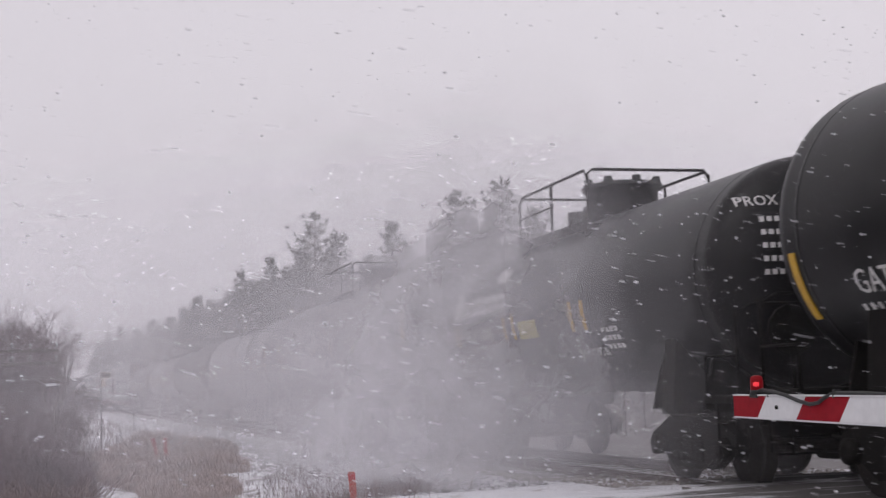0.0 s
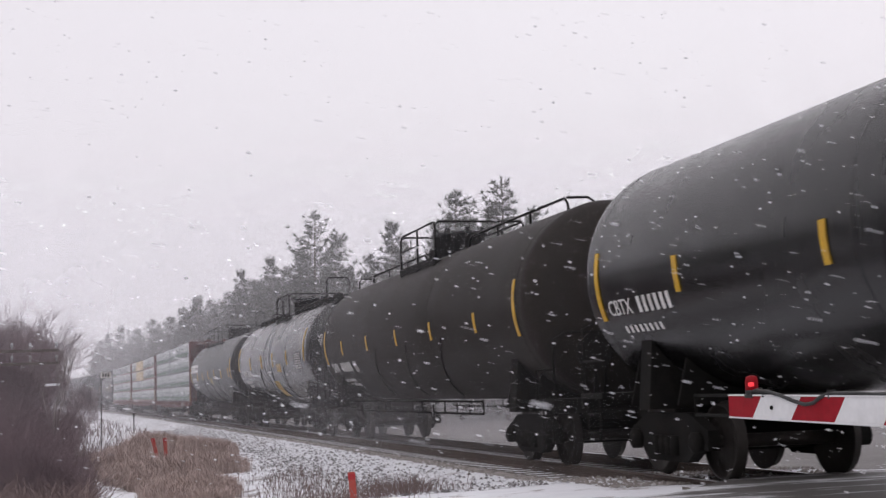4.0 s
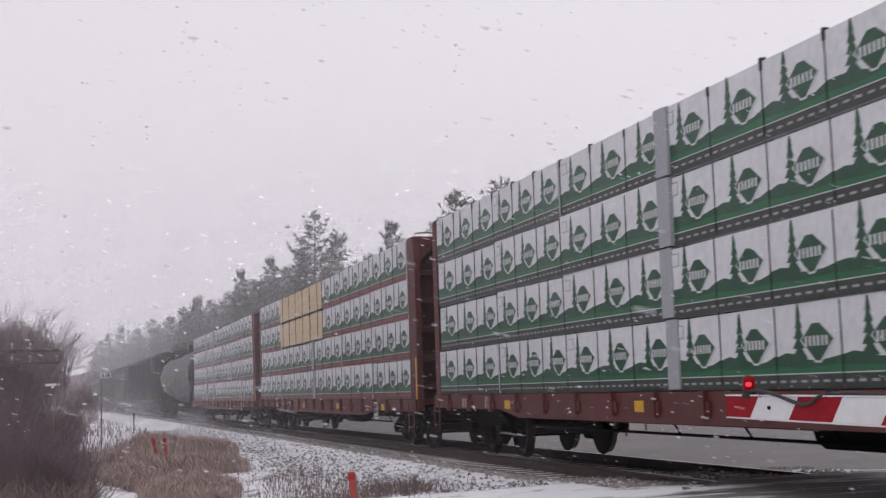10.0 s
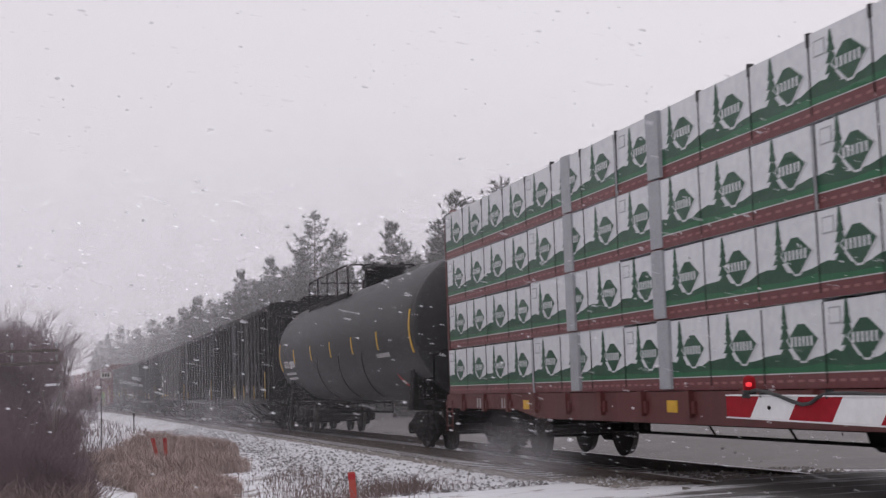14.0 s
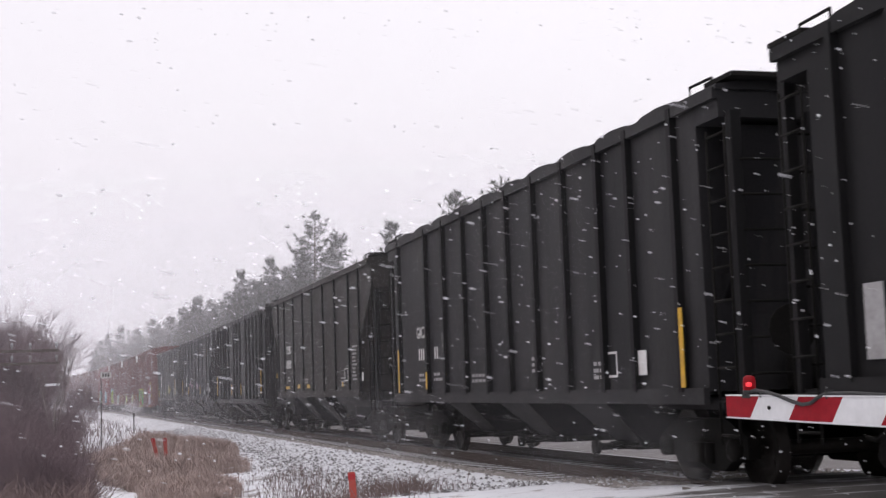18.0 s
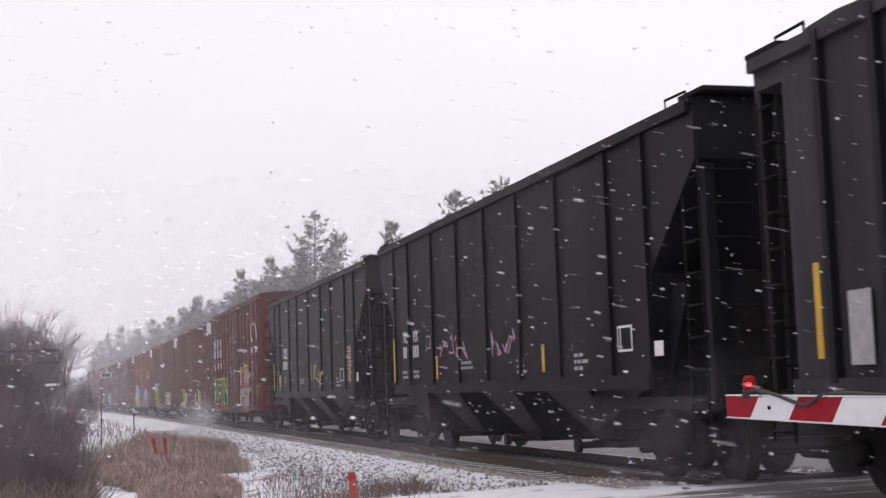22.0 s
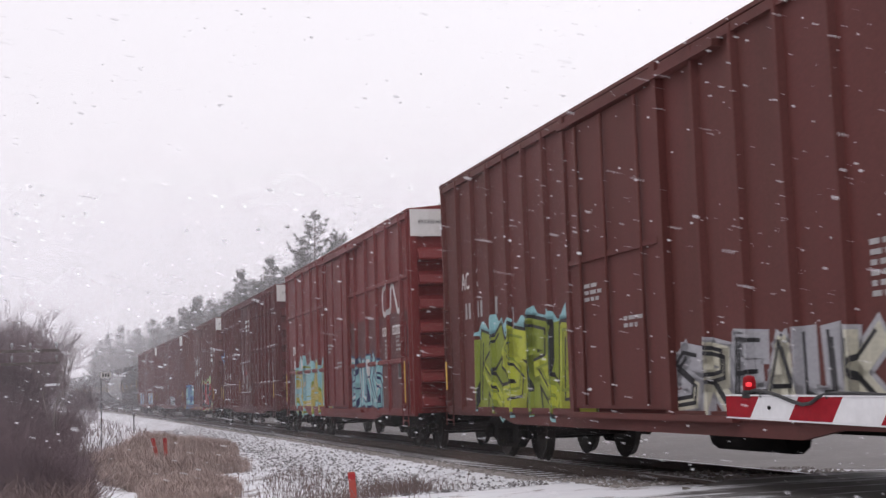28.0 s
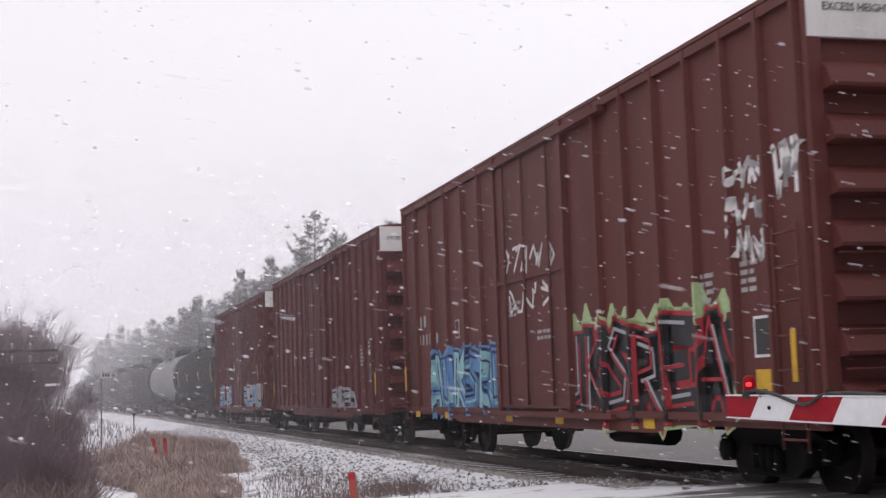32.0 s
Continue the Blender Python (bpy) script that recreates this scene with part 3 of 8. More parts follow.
def tag_piece(seed, x_left, x_right, z0, z1, outline, fills, accents, letters=5, halo=None, spikes=0.3, strokes=2, thick=0.34, back=None):
    """A sprayed piece: halo with tongues, a body, and a row of thick bent letters with outline, two tones and thin highlights. x_left is the larger x."""
    rng = random.Random(seed)
    w, hgt = (x_left - x_right) / letters, z1 - z0
    t = min(thick * w, 0.3 * hgt)
    lay_halo, lay_back, lay_out, lay_fill, lay_acc = [], [], [], [[] for _ in fills], [[] for _ in accents]
    if halo:
        lay_halo += fringe(rng, x_left, x_right, z1 - 0.05, hgt * spikes, letters * 2)
    for i in range(letters):
        left, up, lean = x_left - i * w, hgt * rng.uniform(0.86, 1.0), rng.uniform(-0.12, 0.12) * w
        low = z0 + rng.uniform(0, 0.06) * hgt
        if back:
            lay_back.append([(left + w * 0.06, z0 + rng.uniform(0, 0.1) * hgt), (left - w * 1.06, z0 + rng.uniform(0, 0.1) * hgt), (left - w * 1.04, z0 + up * 0.97), (left - w * 0.5, z0 + up * rng.uniform(0.9, 1.04)), (left, z0 + up * 0.95)])
        for line in GLYPHS[(i + seed) % len(GLYPHS)]:
            pts = [(left - (0.08 + 0.84 * u) * w - lean * v + rng.uniform(-0.03, 0.03) * w, low + t / 2 + v * (up - t)) for u, v in line]
            lay_halo += band(pts, t + 0.19)
            lay_out += band(pts, t + 0.11)
            lay_fill[i % len(fills)] += band(pts, t)
            for a, b in zip(pts, pts[1:]):
                if (a[1] + b[1]) / 2 < low + up * 0.5:
                    lay_fill[(i + 1) % len(fills)] += band([a, b], t * 0.55)
            for k in range(strokes):
                q = t * (0.40 - 0.42 * k)
                lay_acc[(i + k) % len(accents)] += band([(x + q * 0.6, z + q * 0.7) for x, z in pts[k % 2:]] if len(pts) > 2 else [(x + q * 0.6, z) for x, z in pts], 0.045)
    layers = ([(halo, lay_halo)] if halo else []) + ([(back, lay_back)] if back else []) + [(outline, lay_out)] + list(zip(fills, lay_fill)) + list(zip(accents, lay_acc))
    return layers


def drip_piece(seed, x_left, x_right, z0, z1, pale, dark, tint, n=13):
    """A worn pale piece: a washed foot, and close upright strokes with round heads."""
    rng = random.Random(seed)
    w, hgt = (x_left - x_right) / n, z1 - z0
    wash, shade, line, warm = [], [], [], []
    for i in range(n):
        x = x_left - (i + 0.5) * w
        foot, head = z0 + rng.uniform(0, 0.08) * hgt, z0 + hgt * rng.uniform(0.62, 1.0)
        wash += band([(x, foot), (x - rng.uniform(-0.03, 0.03), z0 + hgt * rng.uniform(0.35, 0.55))], w * 0.8)
        shade += band([(x, foot + 0.25 * hgt), (x, head - 0.05)], w * 0.62)
        line += band([(x + w * 0.4, z0 + hgt * rng.uniform(0.05, 0.3)), (x + w * 0.4, head - 0.08), (x + w * 0.15, head), (x - w * 0.2, head - 0.02), (x - w * 0.42, head - 0.14)], 0.05)
        if i % 4 == 1:
            warm += band([(x, z0 + 0.3 * hgt), (x, z0 + 0.66 * hgt)], w * 0.5)
    return [(pale, wash), (dark, shade), (tint, warm), (pale, line)]


def scrawl(seed, x_left, x_right, z0, z1, mat, n=6, w=0.03):
    """A quick hand tag in thin strokes."""
    rng = random.Random(seed)
    polys = []
    step = (x_left - x_right) / n
    for i in range(n):
        x = x_left - i * step
        pts = [(x - step * rng.uniform(-0.1, 0.2), z0 + (z1 - z0) * rng.random())]
        for k in range(rng.choice((3, 4, 5))):
            pts.append((x - step * rng.uniform(0, 1.0), z0 + (z1 - z0) * rng.random()))
        polys += band(pts, w)
    return [(mat, polys)]


def noodle(x_left, z0, w, h):
    """The white logo of one bent band: three uprights joined by bows."""
    t = h * 0.16
    pts = []
    lean = -h * 0.10
    def bow(cx, cz, r, a0, a1):
        return [(cx + r * math.cos(radians(a)), cz + r * math.sin(radians(a))) for a in range(a0, a1 + (15 if a1 > a0 else -15), 15 if a1 > a0 else -15)]
    q = w * 0.16
    pts += [(x_left - w * 0.38, z0 + h - t / 2), (x_left - q, z0 + h - t / 2)]
    pts += bow(x_left - q, z0 + h - t / 2 - q + t * 0.5, q - t * 0.5, 90, 0)[1:]
    pts += [(x_left - t / 2, z0 + q)]
    pts += bow(x_left - q, z0 + q, q - t * 0.5, 0, -90)[1:]
    pts += [(x_left - w * 0.36, z0 + t / 2), (x_left - w * 0.44, z0 + t * 0.9), (x_left - w * 0.47, z0 + h * 0.3), (x_left - w * 0.50, z0 + h * 0.80), (x_left - w * 0.55, z0 + h * 0.93), (x_left - w * 0.62, z0 + h * 0.90)]
    pts += [(x_left - w * 0.84, z0 + h * 0.12), (x_left - w * 0.90, z0 + t * 0.5), (x_left - w * 0.96, z0 + h * 0.14), (x_left - w * 1.0, z0 + h * 1.02)]
    return band(pts, t)


def conspicuity(parent, spots, y, w=0.10, h=0.45):
    """Upright yellow reflector strips, each its own part."""
    for x, z in spots:
        bm = bmesh.new()
        box(bm, x - w / 2, x + w / 2, y, y + 0.004, z - h / 2, z + h / 2)
        part("reflector_strip", bm, M["yellow"], parent, "worn yellow reflector strip")


def data_lines(parent, x, z, y, rows=3, width=0.9, h=0.055, mat=None, seed=1):
    """Small stencilled lines as broken bars."""
    rng = random.Random(seed)
    g = []
    for r in range(rows):
        a = x
        while a > x - width * rng.uniform(0.7, 1.0):
            w = rng.uniform(0.08, 0.22)
            g.append((a, z - r * h * 1.8, w, h, 1, 0))
            a -= w + 0.05
    return bars("stencil_block", g, parent, y, mat or M["faded_paint"])


def placard(parent, x, z, y, w, h, mat, name="placard", rim=None, label=""):
    bm = bmesh.new()
    box(bm, x - w / 2, x + w / 2, y, y + 0.006, z - h / 2, z + h / 2, 0)
    mats = [mat]
    if rim:
        mats.append(rim)
        t = 0.03
        for a in ((x - w / 2 + t, x + w / 2 - t, z - h / 2 + t, z + h / 2 - t),):
            box(bm, a[0], a[1], y + 0.006, y + 0.008, a[2], a[3], 1)
    return part(name, bm, mats, parent, label)


# ---------------------------------------------------------------- tank cars
def bend(ob, R, zc):
    """Wrap flat marks, laid out at y = 0, round a tank's side."""
    bm = bmesh.new()
    bm.from_mesh(ob.data)
    lo, hi = min(v.co.z for v in bm.verts), max(v.co.z for v in bm.verts)
    n = int((hi - lo) / 0.07)
    for i in range(1, n + 1):
        bmesh.ops.bisect_plane(bm, geom=bm.verts[:] + bm.edges[:] + bm.faces[:], plane_co=(0, 0, lo + (hi - lo) * i / (n + 1)), plane_no=(0, 0, 1))
    for v in bm.verts:
        v.co.y += math.sqrt(max(R * R - (v.co.z - zc) ** 2, 0.01))
    bm.to_mesh(ob.data)
    bm.free()
    return ob


def tank_car(a, b, paint_mat, label, R=1.58, zc=2.60, platform=(-1.6, 1.6), board=None, hoops=(), side_rail=True, strips=(), arcs=True, dome=0.55, low_rail=None, ladder_x=None, ribs=True, truck_in=1.9):
    ob, h = wagon("tank_car", a, b, label, "tank car", truck_in)
    hd = R * 0.44
    bm = bmesh.new()
    prof = [(-h + hd * (1 - math.cos(radians(q))), R * math.sin(radians(q))) for q in (4, 15, 28, 42, 56, 70, 82, 90)]
    prof += [(x, R) for x in (-h + hd + 0.03, -h * 0.45, -h * 0.45 + 0.01, 0, h * 0.45, h * 0.45 + 0.01, h - hd - 0.03)] + [(-x, r) for x, r in prof[::-1]]
    turned(bm, prof, 48, "x", (0, 0, zc))
    shell = part("tank_shell", bm, paint_mat, ob)
    # weld seams and jacket bands
    for x in (-h + hd + 0.25, -h * 0.30, h * 0.30, h - hd - 0.25):
        bm = bmesh.new()
        turned(bm, [(x - 0.03, R - 0.001), (x - 0.012, R + 0.0035), (x + 0.012, R + 0.0035), (x + 0.03, R - 0.001)], 48, "x", (0, 0, zc))
        part("jacket_band", bm, paint_mat, shell)
    # draft sills, end platforms, bolster saddles
    for sg in (-1, 1):
        bm = bmesh.new()
        x0, x1 = sorted((sg * (h + 0.10), sg * (h - 3.3)))
        box(bm, x0, x1, -0.28, 0.28, 0.72, 1.12)
        xe0, xe1 = sorted((sg * (h + 0.18), sg * (h - 0.62)))
        box(bm, xe0, xe1, -1.42, 1.42, 0.98, 1.06)
        box(bm, min(sg * (h + 0.10), sg * (h + 0.18)), max(sg * (h + 0.10), sg * (h + 0.18)), -1.42, 1.42, 0.84, 0.98)
        part("draft_sill", bm, M["steel_dark"], ob)
        bm = bmesh.new()
        xs = sg * (h - truck_in)
        prism(bm, [(-1.38, 0.85), (1.38, 0.85), (1.30, 1.75), (0.9, 1.30), (0, 1.15), (-0.9, 1.30), (-1.30, 1.75)], "x", xs - 0.16, xs + 0.16)
        for dx in (-0.7, 0.7):
            prism(bm, [(-1.25, 0.90), (1.25, 0.90), (1.1, 1.50), (0, 1.2), (-1.1, 1.50)], "x", xs + dx - 0.02, xs + dx + 0.02)
        part("bolster", bm, M["steel_dark"], ob)
        x = sg * (h + 0.12)
        for y in (1.38, -1.38):
            bm = bmesh.new()
            tube(bm, [(x, y, 1.05), (x, y, 1.95), (x, y * 0.85, 2.05), (x, y * 0.3, 2.05)], 0.02, 6)
            tube(bm, [(x, y, 1.5), (x - sg * 0.75, y, 1.5), (x - sg * 0.75, y, 1.05)], 0.018, 6)
            part("end_handrail", bm, M["steel_dark"], ob)
            bm = bmesh.new()
            ladder(bm, x - sg * 0.10, x - sg * 0.52, y, 0.42, 1.05, 0.016, 0.25)
            part("step_ladder", bm, M["steel_dark"], ob)
    bm = bmesh.new()
    turned(bm, [(-0.03, 0.28), (0.03, 0.28)], 14, "x", (-h - 0.2, 0.75, 1.75))
    tube(bm, [(-h - 0.2, 0.75, 1.75), (-h - 0.2, 0.75, 1.0)], 0.03, 6)
    part("brake_wheel", bm, M["steel_dark"], ob)
    # side running rail below the tank
    if side_rail:
        for sg in (1, -1):
            bm = bmesh.new()
            y = sg * 1.40
            L = h - truck_in - 1.5
            tube(bm, [(-L, y, 1.02), (L, y, 1.02)], 0.022, 6)
            tube(bm, [(-L, y, 0.80), (L, y, 0.80)], 0.022, 6)
            n = max(int(L / 0.75), 4)
            for i in range(n * 2 + 1):
                x = -L + L * i / n
                tube(bm, [(x, y, 0.78), (x, y, 1.04)], 0.016, 5)
            part("side_rail", bm, M["steel_dark"], ob)
    if arcs:
        for i, x in enumerate((-h * 0.40, -h * 0.10, h * 0.22)):
            bm = bmesh.new()
            tube(bm, [(x + 1.9 * k / 8, (R + 0.008) * math.cos(radians(-14 - 56 * k / 8)), zc + (R + 0.008) * math.sin(radians(-14 - 56 * k / 8))) for k in range(9)], 0.013, 6)
            part("heater_pipe", bm, M["steel_dark"], ob)
    # top fittings: board, dome, valves, railings
    top = zc + R
    bm = bmesh.new()
    p0, p1 = platform
    deck = top - 0.24
    for sg in (1, -1):
        box(bm, p0, p1, *sorted((sg * 0.66, sg * 1.02)), deck - 0.04, deck)
        box(bm, p0, p1, *sorted((sg * 1.00, sg * 1.02)), deck - 0.09, deck + 0.05)
        for x in (p0 + 0.1, (p0 + p1) / 2, p1 - 0.1):
            prism(bm, [(sg * 0.80, deck - 0.04), (sg * 1.02, deck - 0.04), (sg * 1.02, deck - 0.12), (sg * 1.0, deck - 0.20)], "x", x - 0.025, x + 0.025)
    part("top_platform", bm, M["steel_dark"], ob, "grated walkway beside the manway")
    bm = bmesh.new()
    turned(bm, [(top - 0.1, 0.55), (top + dome * 0.70, 0.55), (top + dome * 0.72, 0.63), (top + dome * 0.84, 0.63), (top + dome * 0.9, 0.55), (top + dome * 0.95, 0.1)], 20, "z")
    for k in range(8):
        q = k * math.pi / 4
        box(bm, 0.56 * math.cos(q) - 0.05, 0.56 * math.cos(q) + 0.05, 0.56 * math.sin(q) - 0.05, 0.56 * math.sin(q) + 0.05, top + dome * 0.70, top + dome * 1.02)
    part("manway", bm, M["tank_black"], ob, "bolted manway cover")
    for x in (1.0, 1.7):
        bm = bmesh.new()
        turned(bm, [(top - 0.05, 0.16), (top + 0.28, 0.16), (top + 0.30, 0.05)], 10, "z", (x, 0.1, 0))
        part("valve", bm, M["steel_dark"], ob)
    for y in (0.98, -0.98):
        bm = bmesh.new()
        rise = 0.80
        zt = deck
        tube(bm, [(p0, y, zt), (p0, y, zt + rise - 0.12), (p0 + 0.14, y, zt + rise), (p1 - 0.14, y, zt + rise), (p1, y, zt + rise - 0.12), (p1, y, zt)], 0.023, 6)
        tube(bm, [(max(p1 - 1.6, p0), y, zt + 0.45), (p1, y, zt + 0.45)], 0.018, 6)
        n = max(int((p1 - p0) / 1.3), 1)
        for i in range(1, n):
            x = p0 + (p1 - p0) * i / n
            tube(bm, [(x, y, zt), (x, y, zt + rise)], 0.024, 6)
        part("safety_railing", bm, M["steel_dark"], ob)
    for x in (p0, p1):
        bm = bmesh.new()
        tube(bm, [(x, -0.98, deck), (x, -0.98, deck + rise - 0.08), (x, -0.90, deck + rise), (x, 0.90, deck + rise), (x, 0.98, deck + rise - 0.08), (x, 0.98, deck)], 0.024, 6)
        part("railing_end", bm, M["steel_dark"], ob)
    if board:
        for x0, x1 in board:
            bm = bmesh.new()
            box(bm, x0, x1, 0.18, 0.75, top - 0.03, top + 0.015)
            n = max(int(abs(x1 - x0) / 1.6), 1)
            for i in range(n + 1):
                x = x0 + (x1 - x0) * i / n
                box(bm, x - 0.03, x + 0.03, 0.15, 0.78, top - 0.20, top - 0.03)
            part("running_board", bm, M["steel_dark"], ob, "full-length running board")
    for x in hoops:
        for y0, y1, up in (((0.98, 0.30, 0.52), (-0.02, -0.45, 0.46)) if x < 0 else ((0.98, 0.64, 0.46), (0.30, -0.34, 0.34))):
            bm = bmesh.new()
            tube(bm, [(x, y0, top - 0.15), (x, y0, top + up - 0.08), (x, y0 - 0.08, top + up), (x, y1 + 0.08, top + up), (x, y1, top + up - 0.08), (x, y1, top - 0.15)], 0.026, 6)
            part("grab_hoop", bm, M["steel_dark"], ob)
    if low_rail:
        for x0, x1, y, up in low_rail:
            bm = bmesh.new()
            tube(bm, [(x0, y, top - 0.12), (x0 + 0.05, y, top + up - 0.1), (x0 + 0.2, y, top + up), (x1 - 0.2, y, top + up), (x1 - 0.05, y, top + up - 0.1), (x1, y, top - 0.12)], 0.024, 6)
            n = max(int((x1 - x0) / 1.9), 1)
            for i in range(1, n):
                x = x0 + (x1 - x0) * i / n
                tube(bm, [(x, y, top - 0.12), (x, y, top + up)], 0.02, 6)
            tube(bm, [(x0, y, top - 0.12), (x0 - 0.02, y - 0.45, top - 0.12), (x0 - 0.02, y - 0.45, top + up - 0.08), (x0 + 0.02, y - 0.35, top + up), (x0 + 0.1, y, top + up)], 0.024, 6)
            part("handrail", bm, M["steel_dark"], ob)
    if ladder_x is not None:
        bm = bmesh.new()
        for dx in (-0.22, 0.22):
            arc = [(ladder_x + dx, (R + 0.06) * math.cos(radians(q)), zc + (R + 0.06) * math.sin(radians(q))) for q in (68, 52, 36, 20, 6)]
            tube(bm, arc + [(ladder_x + dx, R + 0.06, zc - 0.6), (ladder_x + dx, R + 0.02, 0.5)], 0.02, 6)
        for q in (62, 46, 30, 14):
            tube(bm, [(ladder_x - 0.22, (R + 0.06) * math.cos(radians(q)), zc + (R + 0.06) * math.sin(radians(q))), (ladder_x + 0.22, (R + 0.06) * math.cos(radians(q)), zc + (R + 0.06) * math.sin(radians(q)))], 0.016, 5)
        for z in [0.55 + 0.36 * i for i in range(6)]:
            tube(bm, [(ladder_x - 0.22, R + 0.05, z), (ladder_x + 0.22, R + 0.05, z)], 0.016, 5)
        part("side_ladder", bm, M["steel_dark"], ob)
    # reflector strips wrapped on the shell
    for x, z, hh in strips:
        bm = bmesh.new()
        side = [[bm.verts.new((x + dx, dy, z - hh / 2 + hh * k / 6)) for dx, dy in ((-0.055, 0), (0.055, 0), (0.055, 0.012), (-0.055, 0.012))] for k in range(7)]
        for p, q in zip(side, side[1:]):
            for k in range(4):
                bm.faces.new((p[k], p[(k + 1) % 4], q[(k + 1) % 4], q[k]))
        bm.faces.new(side[0])
        bm.faces.new(side[-1])
        bend(part("reflector_strip", bm, M["yellow"], ob, "worn yellow reflector strip"), R + 0.002, zc)
    return ob, h, shell


def tank_marks(ob, R, zc, groups, mat, name="lettering", label="", slant=0.0):
    return bend(bars(name, groups, ob, 0.004, mat, label, slant), R, zc)


def rings(name, groups, parent, y, material, label="", slant=0.0, stroke=0.24):
    """Hollow blocks, one for each letter of a name that is not spelled out. groups as in bars()."""
    bm = bmesh.new()
    for gx, gz, w, h, n, gap in groups:
        for i in range(n):
            a, b = gx - i * (w + gap), gx - i * (w + gap) - w
            t = w * stroke
            c = t * 0.6
            def at(x, z):
                return (x - slant * (z - gz), z)
            out = [(a, gz + c), (a - c, gz), (b + c, gz), (b, gz + c), (b, gz + h - c), (b + c, gz + h), (a - c, gz + h), (a, gz + h - c)]
            inn = [(a - t, gz + t), (a - t, gz + t), (b + t, gz + t), (b + t, gz + t), (b + t, gz + h - t), (b + t, gz + h - t), (a - t, gz + h - t), (a - t, gz + h - t)]
            for k in range(8):
                q = (k + 1) % 8
                loop = [at(*out[k]), at(*out[q]), at(*inn[q])] + ([at(*inn[k])] if inn[k] != inn[q] else [])
                prism(bm, loop, "y", y, y + 0.004)
    return tagged(part(name, bm, material, parent, label), label, kind="stuff")


def tank_rings(ob, R, zc, groups, mat, name="logo", label="", slant=0.0):
    return bend(rings(name, groups, ob, 0.004, mat, label, slant), R, zc)


def tank_word(ob, R, zc, text, height, x, z, mat, stretch=1.0):
    return bend(word("lettering", text, height, ob, x, 0.008, z, mat, stretch=stretch), R, zc)


def on_head(ob, h, R, zc):
    """Lay flat marks, laid out at x = 0, on a tank's leading head."""
    for v in ob.data.vertices:
        rr = min(math.hypot(v.co.y, v.co.z - zc) / R, 0.98)
        v.co.x += -h + R * 0.44 * (1 - math.sqrt(1 - rr * rr)) - 0.012
    return ob


def head_word(ob, h, R, zc, text, height, y, z):
    return on_head(word("lettering", text, height, ob, 0, y, z, M["white_paint"], "end", 0.95), h, R, zc)


def head_bars(ob, h, R, zc, groups):
    bm = bmesh.new()
    for gy, gz, w, hh, n, gap in groups:
        for i in range(n):
            a = gy - i * (w + gap)
            box(bm, -0.003, 0.003, a - w, a, gz, gz + hh)
    return on_head(tagged(part("lettering", bm, M["white_paint"], ob), kind="stuff"), h, R, zc)


def tank_panel(ob, R, zc, x, z, w, hgt, mat, rows=0, name="placard", label="", shear=0.0, back=None):
    bm = bmesh.new()
    n = 6
    for k in range(n):
        za, zb = z - hgt / 2 + hgt * k / n, z - hgt / 2 + hgt * (k + 1) / n
        sa, sb = shear * (k / n - 0.5), shear * ((k + 1) / n - 0.5)
        prism(bm, [(x + w / 2 + sa, za), (x - w / 2 + sa, za), (x - w / 2 + sb, zb), (x + w / 2 + sb, zb)], "y", 0.004, 0.010)
    mats = [mat]
    if rows:
        mats.append(back or M["black_paint"])
        for r in range(rows):
            zz = z - hgt / 2 + hgt * (r + 0.5) / rows
            for c in range(4):
                xx = x + w / 2 - w * (c + 0.5) / 4
                box(bm, xx - w * 0.085, xx + w * 0.085, 0.010, 0.013, zz - hgt / rows * 0.28, zz + hgt / rows * 0.28, 1)
    return bend(part(name, bm, mats, ob, label), R, zc)


